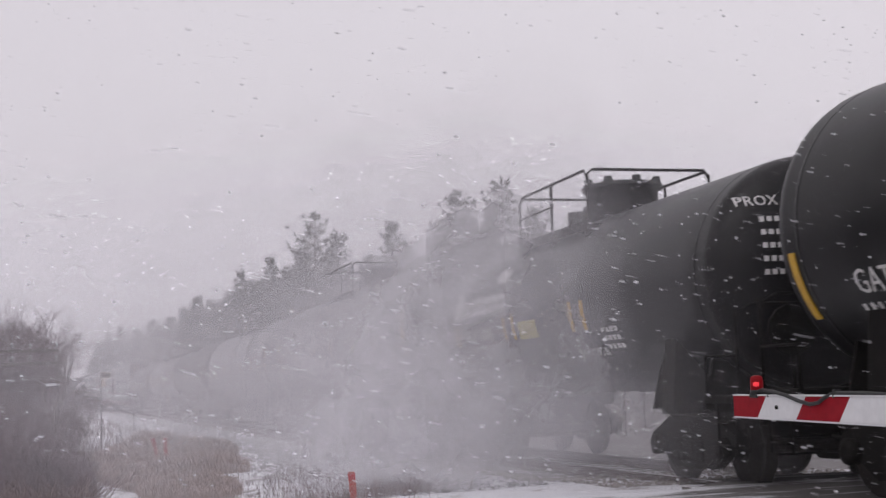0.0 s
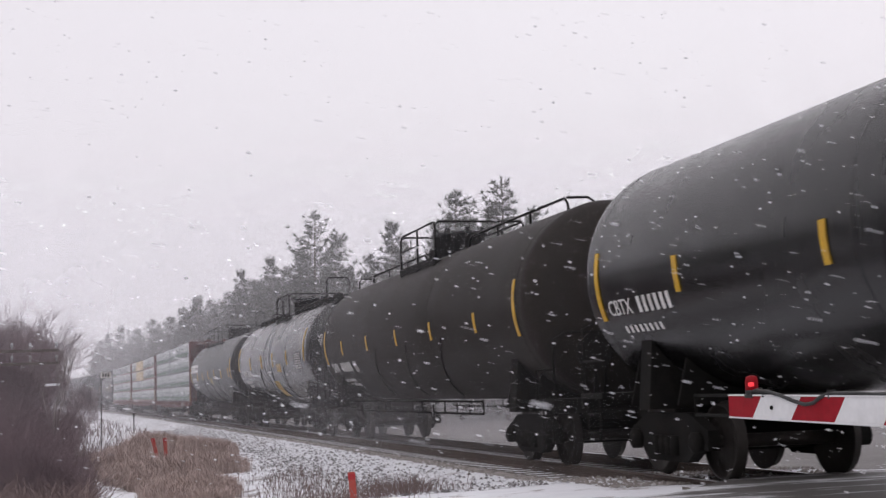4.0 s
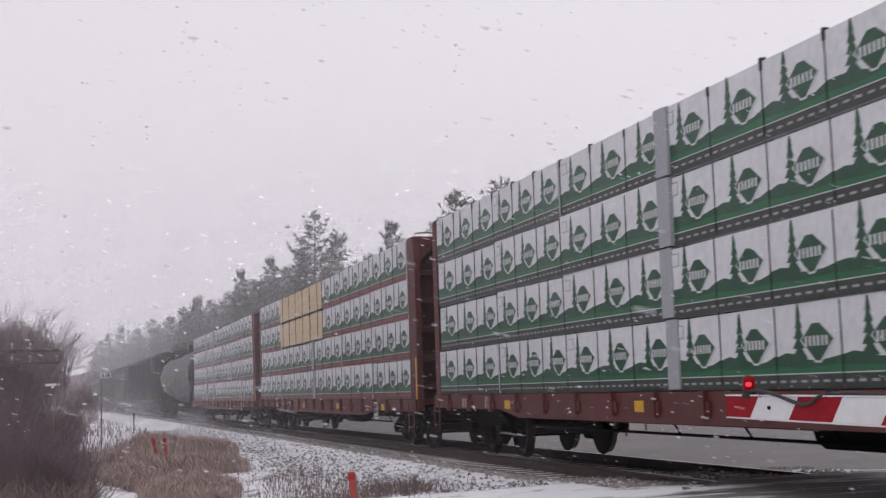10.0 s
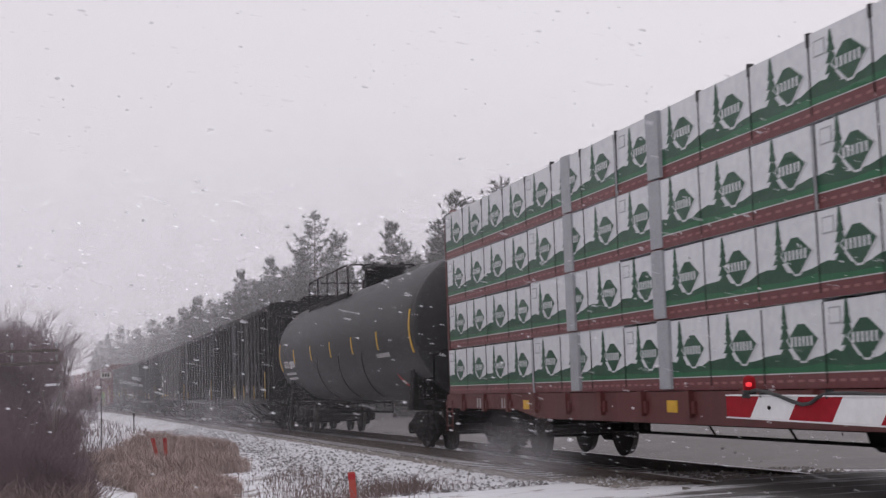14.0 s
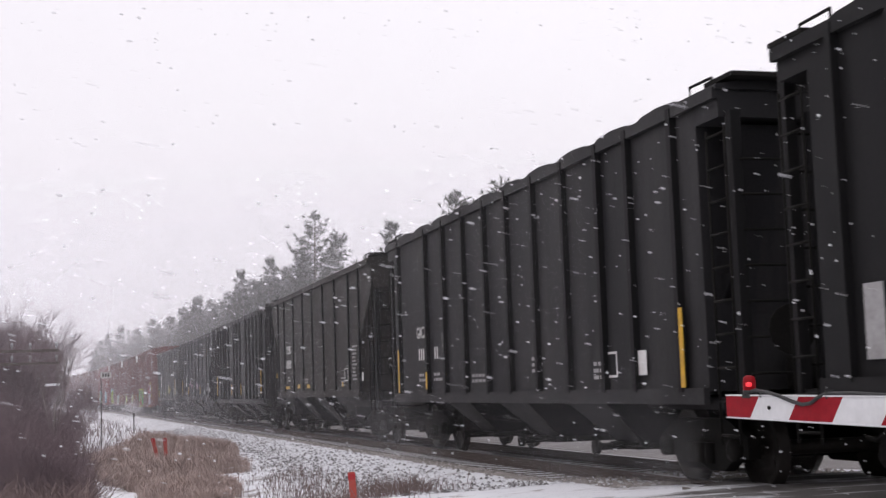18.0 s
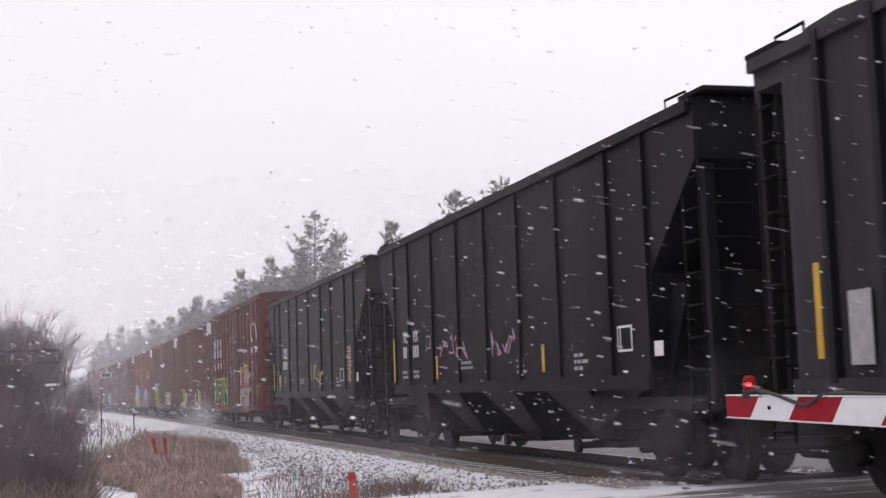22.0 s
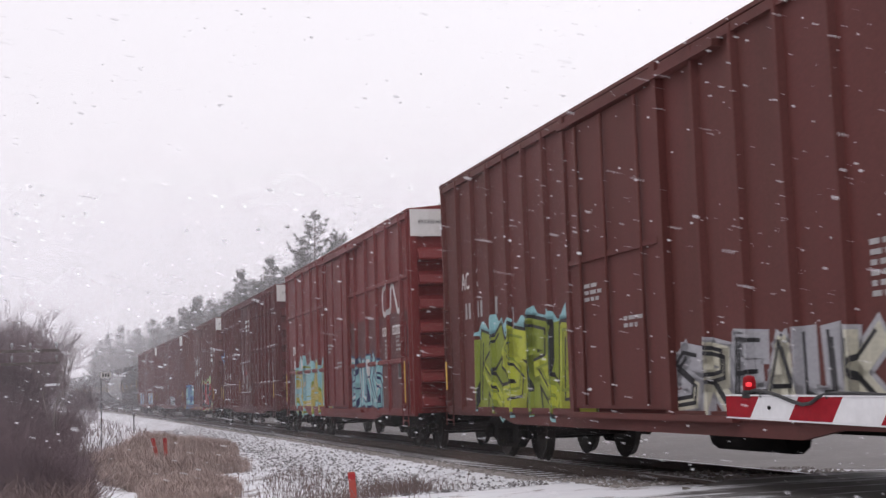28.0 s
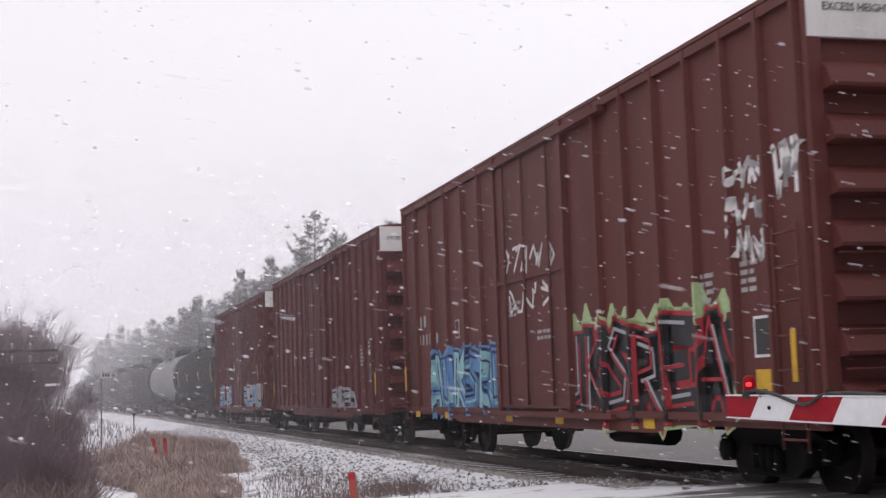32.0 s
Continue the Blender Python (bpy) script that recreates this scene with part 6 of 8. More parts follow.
def split_mark(k, words, digits, size=0.26):
    """The owner's letters, and the number below them as plain bars."""
    o, h, spans, W = HOP[k]
    for text, x, z in words:
        word("lettering", text, size, o, x, W + 0.002, z, M["white_paint"], stretch=0.82)
    for x, z, n in digits:
        w = size * 0.5
        bars("lettering", [(x + n * (w + 0.05) / 2, z, w, size, n, 0.05)], o, W + 0.002, M["white_paint"])
    for x, z, n in digits:
        data_lines(o, x + 0.25, z - 0.32, W + 0.002, 2, 0.5, seed=k + int(x))


split_mark(1, [("GACX", 5.17, 2.25)], [(5.17, 1.81, 3), (4.04, 1.81, 2)], 0.23)
word("lettering", "ECO", 0.22, HOP[0][0], 5.75, HOP[0][3] + 0.002, 2.27, M["faded_paint"], stretch=0.8)
split_mark(2, [("TCMX", 4.45, 2.53)], [(4.45, 2.08, 5)])
hopper_marks(3, 5.6, 2.3, 3, 3, size=0.18, mat="faded_paint")
split_mark(4, [("TC", 5.80, 2.20), ("MX", 4.92, 2.20)], [(5.82, 1.89, 2), (4.91, 1.89, 3)], 0.24)
split_mark(5, [("TCMX", 4.50, 2.49)], [(4.50, 2.06, 5)])
# strips (middle, height, length), framed panels, and paper tags, from each car's middle
HOP_STRIPS = {0: ((-7.06, 1.64, 0.92), (-1.39, 1.42, 0.51), (-4.27, 1.40, 0.47), (1.64, 1.38, 0.43)), 1: ((6.82, 1.62, 0.90), (4.53, 1.40, 0.33), (-6.9, 1.62, 0.90)), 2: ((-4.65, 1.48, 0.12), (6.4, 1.88, 0.14)),
              3: ((1.56, 1.56, 0.44), (-1.42, 1.55, 0.44), (6.88, 1.78, 0.88), (-7.0, 1.78, 0.88)), 4: ((6.46, 1.86, 0.90), (2.98, 1.64, 0.44), (-2.98, 1.64, 0.40)), 5: ((6.38, 1.85, 0.90), (5.14, 1.62, 0.44), (-6.26, 1.97, 0.92))}
HOP_PANEL = {0: (-5.80, 1.42), 1: (-4.6, 1.48), 2: (-4.74, 1.72), 3: (-6.02, 1.43), 4: (-5.83, 1.80), 5: (-4.82, 1.73)}
HOP_TAGS = {0: ((6.6, 1.64, 0.30, 0.66), (-6.3, 1.21, 0.16, 0.24)), 1: ((-5.58, 1.48, 0.42, 0.30),), 2: ((-6.8, 1.64, 0.16, 0.2),), 3: ((-6.39, 1.46, 0.14, 0.2), (6.3, 1.60, 0.36, 0.66)), 4: ((-6.88, 1.64, 0.24, 0.18),), 5: ((5.42, 1.70, 0.30, 0.40), (-6.86, 1.65, 0.18, 0.22))}
for x, z, w, hh in ((4.77, 1.47, 0.80, 0.09), (2.58, 1.49, 0.43, 0.12), (0.90, 1.48, 0.47, 0.11)):
    placard(HOP[2][0], x, z, HOP[2][3] + 0.003, w, hh, M["yellow"], "reflector_patch", label="sooty yellow reflector patch")
for k, (o, h, spans, W) in enumerate(HOP):
    for x, z, hh in HOP_STRIPS[k]:
        placard(o, x, z, W + 0.09, 0.10, hh, M["yellow"], "reflector_strip", label="worn yellow reflector strip")
    x, z = HOP_PANEL[k]
    placard(o, x, z, W + 0.01, 0.46, 0.33, M["white_paint"], "inspection_panel", M["hopper_black_and_shade"])
    placard(o, x + 0.12, z, W + 0.019, 0.02, 0.29, M["white_paint"], "panel_bar")
    for x, z, w, hh in HOP_TAGS[k]:
        placard(o, x, z, W + 0.03, w, hh, M["faded_paint" if hh > 0.5 else "white_paint"], "paper_tag", label="paper routing tag")
    placard(o, h - 4.2 - 0.4 * (k % 2) - (0.5 if k == 2 else 0), 2.15 if k != 2 else 2.40, W + 0.004, 0.30, 0.26, M["faded_paint"], "tracking_label", M["hopper_black_and_shade"])
    if k in (2, 5):
        data_lines(o, -5.5, 2.38, W + 0.002, 10, 0.5, 0.05, seed=30 + k)
    data_lines(o, -4.0, 1.62 if k in (2, 4, 5) else 1.48, W + 0.002, 3, 0.45, 0.05, seed=40 + k)
    data_lines(o, -1.5, 1.62, W + 0.002, 3, 0.35, 0.05, seed=50 + k)
    data_lines(o, 1.7, 1.66 if k in (2, 4, 5) else 1.42, W + 0.002, 2, 0.8, 0.05, seed=60 + k)
    if k in (2, 4, 5):
        word("lettering", "DO NOT LOAD", 0.085, o, -h + 0.115, 0.80, 4.16, M["faded_paint"], "end", 1.1)
        word("lettering", "CARBON BLACK", 0.085, o, -h + 0.115, 0.80, 4.02, M["faded_paint"], "end", 1.1)
paint("graffiti", scrawl(3, 3.3, 1.2, 1.75, 2.25, M["graf_pink"], 5, 0.035) + scrawl(8, -0.2, -1.6, 1.75, 2.2, M["graf_pink"], 5, 0.03), HOP[4][0], HOP[4][3] + 0.001, HOP[4][2], HOP[4][3] + 0.051, "thin pale pink tag")
paint("graffiti", scrawl(4, 0.2, -2.2, 1.5, 2.15, M["graf_yellow"], 6, 0.04), HOP[5][0], HOP[5][3] + 0.001, HOP[5][2], HOP[5][3] + 0.051, "thin yellow tag")
paint("graffiti", scrawl(12, 2.8, 1.5, 1.2, 2.05, M["graf_yellow"], 3, 0.022), HOP[0][0], HOP[0][3] + 0.001, HOP[0][2], HOP[0][3] + 0.086, "faint white outline doodle")
paint("graffiti", scrawl(13, -4.2, -5.0, 1.5, 2.2, M["faded_paint"], 3, 0.025), HOP[3][0], HOP[3][3] + 0.001, HOP[3][2], HOP[3][3] + 0.086, "faint white outline doodle")


# ---- marks on the boxcars
def sprayed(k, layers, label):
    o, h, spans, W = BOX[k]
    return paint("graffiti", layers, o, W + 0.001, spans, W + 0.0755, label)


def box_logo(k, x, z, w, hgt):
    o, h, spans, W = BOX[k]
    paint("logo", [(M["white_paint"], noodle(x, z, w, hgt))], o, W + 0.001, spans, W + 0.0755, "white logo of one bent band")
    rings("lettering", [(x, z - 0.42, 0.15, 0.20, 3, 0.05), (x - w * 0.55, z - 0.42, 0.13, 0.20, 5, 0.05)], o, W + 0.002, M["white_paint"])


def box_number(k, rows, mat="white_paint"):
    o, h, spans, W = BOX[k]
    bars("lettering", rows, o, W + 0.003, M[mat])


# the ribbed car with the green and silver pieces
sprayed(0, tag_piece(61, 7.6, 1.6, 0.74, 2.10, M["graf_black"], [M["graf_green"], M["graf_green"], M["graf_red"]], [M["white_paint"], M["graf_black"]], 5, M["graf_lime"], 0.10, 2), "bright green and red graffiti with lime edges")
sprayed(0, tag_piece(62, -1.0, -4.9, 0.80, 2.35, M["graf_red"], [M["graf_silver"], M["graf_silver"]], [M["graf_red"], M["graf_silver"]], 5, M["graf_yellow"], 0.22, 2, 0.42, M["graf_silver"]), "silver graffiti with red and yellow edges")
box_logo(0, -5.14, 3.35, 1.98, 0.72)
for z, hg in ((3.52, 0.38), (3.05, 0.38)):
    rings("lettering", [(7.32, z, 0.22, hg, 3, 0.07), (6.16, z, 0.22, hg, 3, 0.07), (5.0, z, 0.22, hg, 2, 0.07)], BOX[0][0], BOX[0][3] + 0.003, M["white_paint"], stroke=0.34)
word("lettering", "CNA", 0.32, BOX[0][0], 6.92, BOX[0][3] + 0.003, 2.50, M["white_paint"], stretch=0.85)
box_number(0, [(6.08, 2.52, 0.18, 0.30, 3, 0.07), (4.92, 2.52, 0.18, 0.30, 3, 0.07)])
# upright posts, pale pieces
sprayed(1, drip_piece(63, 6.1, 2.0, 0.76, 1.9, M["graf_cream"], M["box_maroon"], M["graf_lime"]), "pale cream graffiti worn in streaks")
sprayed(1, drip_piece(64, -1.2, -5.0, 0.76, 2.05, M["graf_cream"], M["graf_black"], M["graf_yellow"]), "pale cream graffiti worn in streaks")
box_logo(1, -3.95, 3.04, 1.72, 0.72)
sprayed(2, tag_piece(65, 6.2, 0.9, 0.74, 2.2, M["graf_black"], [M["graf_olive"], M["graf_lime"]], [M["graf_black"], M["graf_olive"]], 4, M["graf_aqua"], 0.2, 2, 0.40, M["graf_olive"]), "olive green graffiti edged in pale blue")
sprayed(2, tag_piece(66, -1.6, -5.8, 0.82, 1.7, M["graf_silver"], [M["graf_silver"], M["graf_cream"]], [M["graf_black"]], 6, None, 0.3, 2), "faded grey graffiti")
word("lettering", "AC", 0.30, BOX[2][0], 6.88, BOX[2][3] + 0.003, 2.95, M["white_paint"], stretch=0.8)
word("lettering", "K", 0.30, BOX[2][0], 6.22, BOX[2][3] + 0.003, 2.95, M["white_paint"], stretch=0.8)
box_number(2, [(6.95, 2.42, 0.16, 0.28, 2, 0.05), (6.25, 2.42, 0.16, 0.28, 2, 0.05), (5.4, 2.42, 0.16, 0.28, 2, 0.05)], "faded_paint")
sprayed(3, tag_piece(67, 6.9, 0.8, 0.70, 2.05, M["graf_olive"], [M["graf_yellow"], M["graf_aqua"], M["graf_yellow"]], [M["graf_cream"], M["graf_aqua"]], 4, M["graf_aqua"], 0.30, 2, 0.40, M["graf_aqua"]), "yellow and lime graffiti edged in aqua")
sprayed(3, tag_piece(68, -1.7, -5.2, 0.85, 2.1, M["graf_navy"], [M["graf_aqua"], M["graf_aqua"]], [M["white_paint"], M["graf_navy"]], 5, None, 0.2, 2, 0.36, M["graf_aqua"]), "aqua graffiti with navy outlines")
box_logo(3, -5.35, 2.90, 1.75, 0.72)
word("lettering", "DWC", 0.28, BOX[3][0], 6.80, BOX[3][3] + 0.004, 2.45, M["white_paint"], stretch=0.8)
box_number(3, [(7.0, 2.0, 0.16, 0.28, 3, 0.05), (5.75, 2.0, 0.16, 0.28, 3, 0.05)])
word("lettering", "IC", 0.26, BOX[4][0], 7.0, BOX[4][3] + 0.003, 2.46, M["white_paint"], stretch=0.8)
box_number(4, [(7.2, 2.01, 0.13, 0.23, 2, 0.05), (6.3, 2.0, 0.15, 0.23, 2, 0.05), (5.40, 2.0, 0.15, 0.23, 1, 0.05)])
for x, z, n, w in ((6.2, 1.60, 3, 0.5), (5.45, 1.62, 3, 0.5), (6.12, 1.05, 2, 0.18), (4.52, 1.07, 2, 0.52), (2.68, 1.09, 2, 0.22)):
    data_lines(BOX[4][0], x, z, BOX[4][3] + 0.003, n, w, seed=int(x * 10))
for x, z, n, w in ((1.15, 1.64, 1, 0.58), (-0.15, 1.66, 2, 0.6), (-1.12, 1.58, 2, 0.28)):
    data_lines(BOX[4][0], x, z, BOX[4][3] + 0.058, n, w, seed=int(x * 10 + 30))
for i, text in enumerate(("CLOSE AND LOCK", "DOOR BEFORE", "MOVING CAR")):
    word("lettering", text, 0.10, BOX[4][0], -0.75, BOX[4][3] + 0.06, 4.10 - 0.17 * i, M["white_paint"], stretch=0.95)
for x, z, w, hg, mat, name in ((0.61, 2.20, 0.15, 0.15, "white_paint", "lock_disc"), (-0.26, 2.17, 0.14, 0.17, "red_paint", "seal_flag"), (0.39, 1.91, 0.15, 0.26, "white_paint", "paper_tag")):
    placard(BOX[4][0], x, z, BOX[4][3] + 0.06, w, hg, M[mat], name)
for x, z in ((1.79, 1.67), (-1.50, 1.70), (7.46, 1.37)):
    placard(BOX[4][0], x, z, BOX[4][3] + 0.06, 0.10, 0.45, M["yellow"], "reflector_strip", label="worn yellow reflector strip")
sprayed(4, scrawl(21, 8.0, 7.3, 2.6, 3.3, M["graf_blue"], 2, 0.06), "small blue tag")
sprayed(5, tag_piece(69, 6.1, 1.4, 0.76, 1.9, M["graf_navy"], [M["graf_aqua"], M["graf_blue"]], [M["graf_aqua"], M["graf_navy"]], 6, M["graf_blue"], 0.16, 2, 0.40), "blue and aqua graffiti")
sprayed(5, tag_piece(70, -1.1, -6.3, 0.70, 2.05, M["graf_red"], [M["graf_black"], M["graf_black"]], [M["graf_silver"], M["graf_red"]], 6, M["graf_pale"], 0.24, 2, 0.40, M["graf_black"]), "black and red graffiti with a lime halo")
sprayed(5, scrawl(22, -6.3, -7.2, 3.2, 3.5, M["white_paint"], 5, 0.06) + scrawl(23, -6.3, -7.2, 2.85, 3.12, M["white_paint"], 5, 0.06) + scrawl(24, -6.3, -7.2, 2.42, 2.78, M["white_paint"], 5, 0.06) + scrawl(25, -7.35, -7.95, 3.0, 3.55, M["white_paint"], 5, 0.065), "hand tags in white marker")
paint("graffiti", scrawl(26, 1.1, -1.2, 2.95, 3.4, M["white_paint"], 6, 0.05) + scrawl(27, 1.0, -1.0, 2.35, 2.75, M["white_paint"], 5, 0.05), BOX[5][0], BOX[5][3] + 0.056, label="white hand tags across the door")
box_number(5, [(7.1, 2.45, 0.15, 0.22, 2, 0.05), (6.6, 2.45, 0.15, 0.22, 1, 0.05), (7.0, 2.1, 0.14, 0.2, 6, 0.12)], "faded_paint")
placard(BOX[5][0], -6.95, 1.66, BOX[5][3] + 0.004, 0.36, 0.42, M["white_paint"], "inspection_panel", M["black_paint"])
placard(BOX[5][0], -7.0, 1.22, BOX[5][3] + 0.004, 0.46, 0.22, M["yellow"], "placard", label="yellow notice plate")
for x in (7.2, 5.0, 1.3, -1.0, -4.1):
    placard(BOX[5][0], x, 0.745, BOX[5][3] + 0.024, 0.32, 0.13, M["yellow"], "reflector_patch", label="yellow reflector patch")
sprayed(6, tag_piece(71, -2.0, -5.0, 0.85, 1.4, M["graf_silver"], [M["graf_silver"]], [M["graf_black"]], 5), "faded grey graffiti")
sprayed(7, tag_piece(72, 6.5, -6.5, 0.82, 1.7, M["graf_silver"], [M["graf_silver"], M["graf_blue"]], [M["graf_navy"], M["graf_cream"]], 11), "faded grey and blue graffiti")
for k, (o, h, spans, W) in enumerate(BOX):
    data_lines(o, -h + 2.6, 2.35, W + 0.002, 6, 0.4, 0.05, M["faded_paint"], 80 + k)
    data_lines(o, -h + 1.55, 2.4, W + 0.002, 4, 0.35, 0.05, M["faded_paint"], 90 + k)
    data_lines(o, 1.0, 2.5, W + 0.06, 3, 0.5, 0.05, M["faded_paint"], 95 + k)
    data_lines(o, -0.3, 2.0, W + 0.06, 2, 0.6, 0.05, M["faded_paint"], 99 + k)
    if k != 5:
        placard(o, -h + 1.25, 1.72, W + 0.004, 0.34, 0.40, M["faded_paint"], "inspection_panel", M["black_paint"])
    placard(o, h - 3.9, 2.3, W + 0.004, 0.26, 0.34, M["faded_paint"], "tracking_label", M["box_maroon"])
    for x in (-h + 0.36, h - 0.36):
        placard(o, x, 1.45, W + 0.125, 0.09, 0.85 if k == 3 else 0.5, M["yellow"], "reflector_strip", label="worn yellow reflector strip")

x = 272.6
for i in range(8):
    ln = (19.2, 19.6, 18.4, 18.4, 18.4, 18.4, 18.4, 18.4)[i]
    tank_car(x, x + ln, M["tank_dull" if i == 1 else "tank_sooty"], "sooty dark tank car at the rear of the train", platform=(-1.8, 1.8), arcs=False, strips=strips_row(ln / 2, (-3, 3)), side_rail=i < 3)
    x += ln + 1.6


# ---------------------------------------------------------------- the crossing gate
def gate_arm():
    ob = tagged(new("crossing_gate"), "lowered red and white striped gate arm with lit red lamp", "crossing gate")
    ob.location = (3.30, 6.446, 1.03)
    # local x runs from the tip towards the mast, y away from the track's side to the camera is -y here
    L = 7.2
    def half(x):
        return 0.053 + 0.0042 * x
    edges = [0.0] + [0.305 + 0.385 * k for k in range(18)]
    for i, (a, b) in enumerate(zip(edges, edges[1:])):
        if a > L:
            break
        bm = bmesh.new()
        sl = 0.10
        la = a + (0 if i == 0 else -sl / 2)
        ua = a + (0 if i == 0 else sl / 2)
        pts = [(la, -half(a)), (b - sl / 2, -half(b)), (b + sl / 2, half(b)), (ua, half(a))]
        prism(bm, pts, "y", -0.016, 0.016)
        part("gate_stripe", bm, M["gate_red" if i % 2 == 0 else "gate_white"], ob)
    bm = bmesh.new()
    for sg in (-1, 1):
        prism(bm, [(0, sg * (half(0) + 0.001)), (L, sg * (half(L) + 0.001)), (L, sg * (half(L) + 0.008)), (0, sg * (half(0) + 0.008))], "y", -0.02, 0.02)
    part("arm_edge", bm, M["gate_white"], ob)
    # lamp at the tip, with its bracket and cable
    bm = bmesh.new()
    turned(bm, [(0.06, 0.032), (0.075, 0.036), (0.085, 0.036)], 14, "z", (0.232, 0, 0))
    box(bm, 0.195, 0.27, -0.025, 0.025, 0.045, 0.065)
    lamp = part("lamp_base", bm, M["rubber"], ob)
    bm = bmesh.new()
    turned(bm, [(0.085, 0.033), (0.13, 0.033), (0.152, 0.028), (0.160, 0.012)], 16, "z", (0.232, 0, 0))
    part("lamp_lens", bm, M["lamp_red"], lamp, "glowing red lens")
    bm = bmesh.new()
    turned(bm, [(0.098, 0.012), (0.106, 0.020), (0.122, 0.020), (0.132, 0.010)], 12, "z", (0.246, -0.009, 0))
    part("lamp_filament", bm, M["lamp_core"], lamp)
    bm = bmesh.new()
    pts = [(0.22, 0, 0.075), (0.30, -0.01, 0.085), (0.42, -0.015, 0.078), (0.56, -0.02, 0.060), (0.68, -0.022, 0.035), (0.78, -0.022, 0.020), (0.86, -0.022, 0.028), (0.92, -0.02, 0.055), (0.98, -0.01, 0.072), (1.2, -0.01, 0.075), (1.5, -0.01, 0.066), (1.62, -0.01, 0.060), (1.75, -0.01, 0.072), (2.2, -0.01, 0.080), (2.6, -0.01, 0.078), (4, -0.01, 0.085), (7, -0.01, 0.10)]
    tube(bm, pts, 0.0095, 7)
    part("cable", bm, M["rubber"], ob, "drooping black lamp cable")
    for x in (0.375, 0.99, 1.62, 2.4):
        bm = bmesh.new()
        box(bm, x - 0.006, x + 0.006, -0.02, 0.02, 0.05, 0.09)
        part("cable_clip", bm, M["rubber"], ob)
    bm = bmesh.new()
    turned(bm, [(-0.024, 0.010), (-0.016, 0.010)], 10, "y", (0.46, 0, 0.0))
    part("bolt", bm, M["steel_dark"], ob)
    ob.rotation_euler = (0, radians(0.6), radians(-90))
    # mast beyond the arm's butt
    mast = tagged(new("gate_mast"), "grey steel gate mast on a concrete foot", "crossing gate")
    mast.location = (3.30, -0.75, -0.1)
    bm = bmesh.new()
    turned(bm, [(-0.3, 0.065), (3.6, 0.065)], 14, "z", (0, 0, 0))
    part("pole", bm, M["rail_top"], mast)
    bm = bmesh.new()
    box(bm, -0.25, 0.25, -0.02, 0.35, 0.85, 1.4)
    part("mechanism", bm, M["rail_top"], mast)
    bm = bmesh.new()
    box(bm, -0.4, 0.4, -0.4, 0.4, -0.5, 0.05)
    part("foot", bm, M["stone"], mast)
    return ob


GATE = gate_arm()


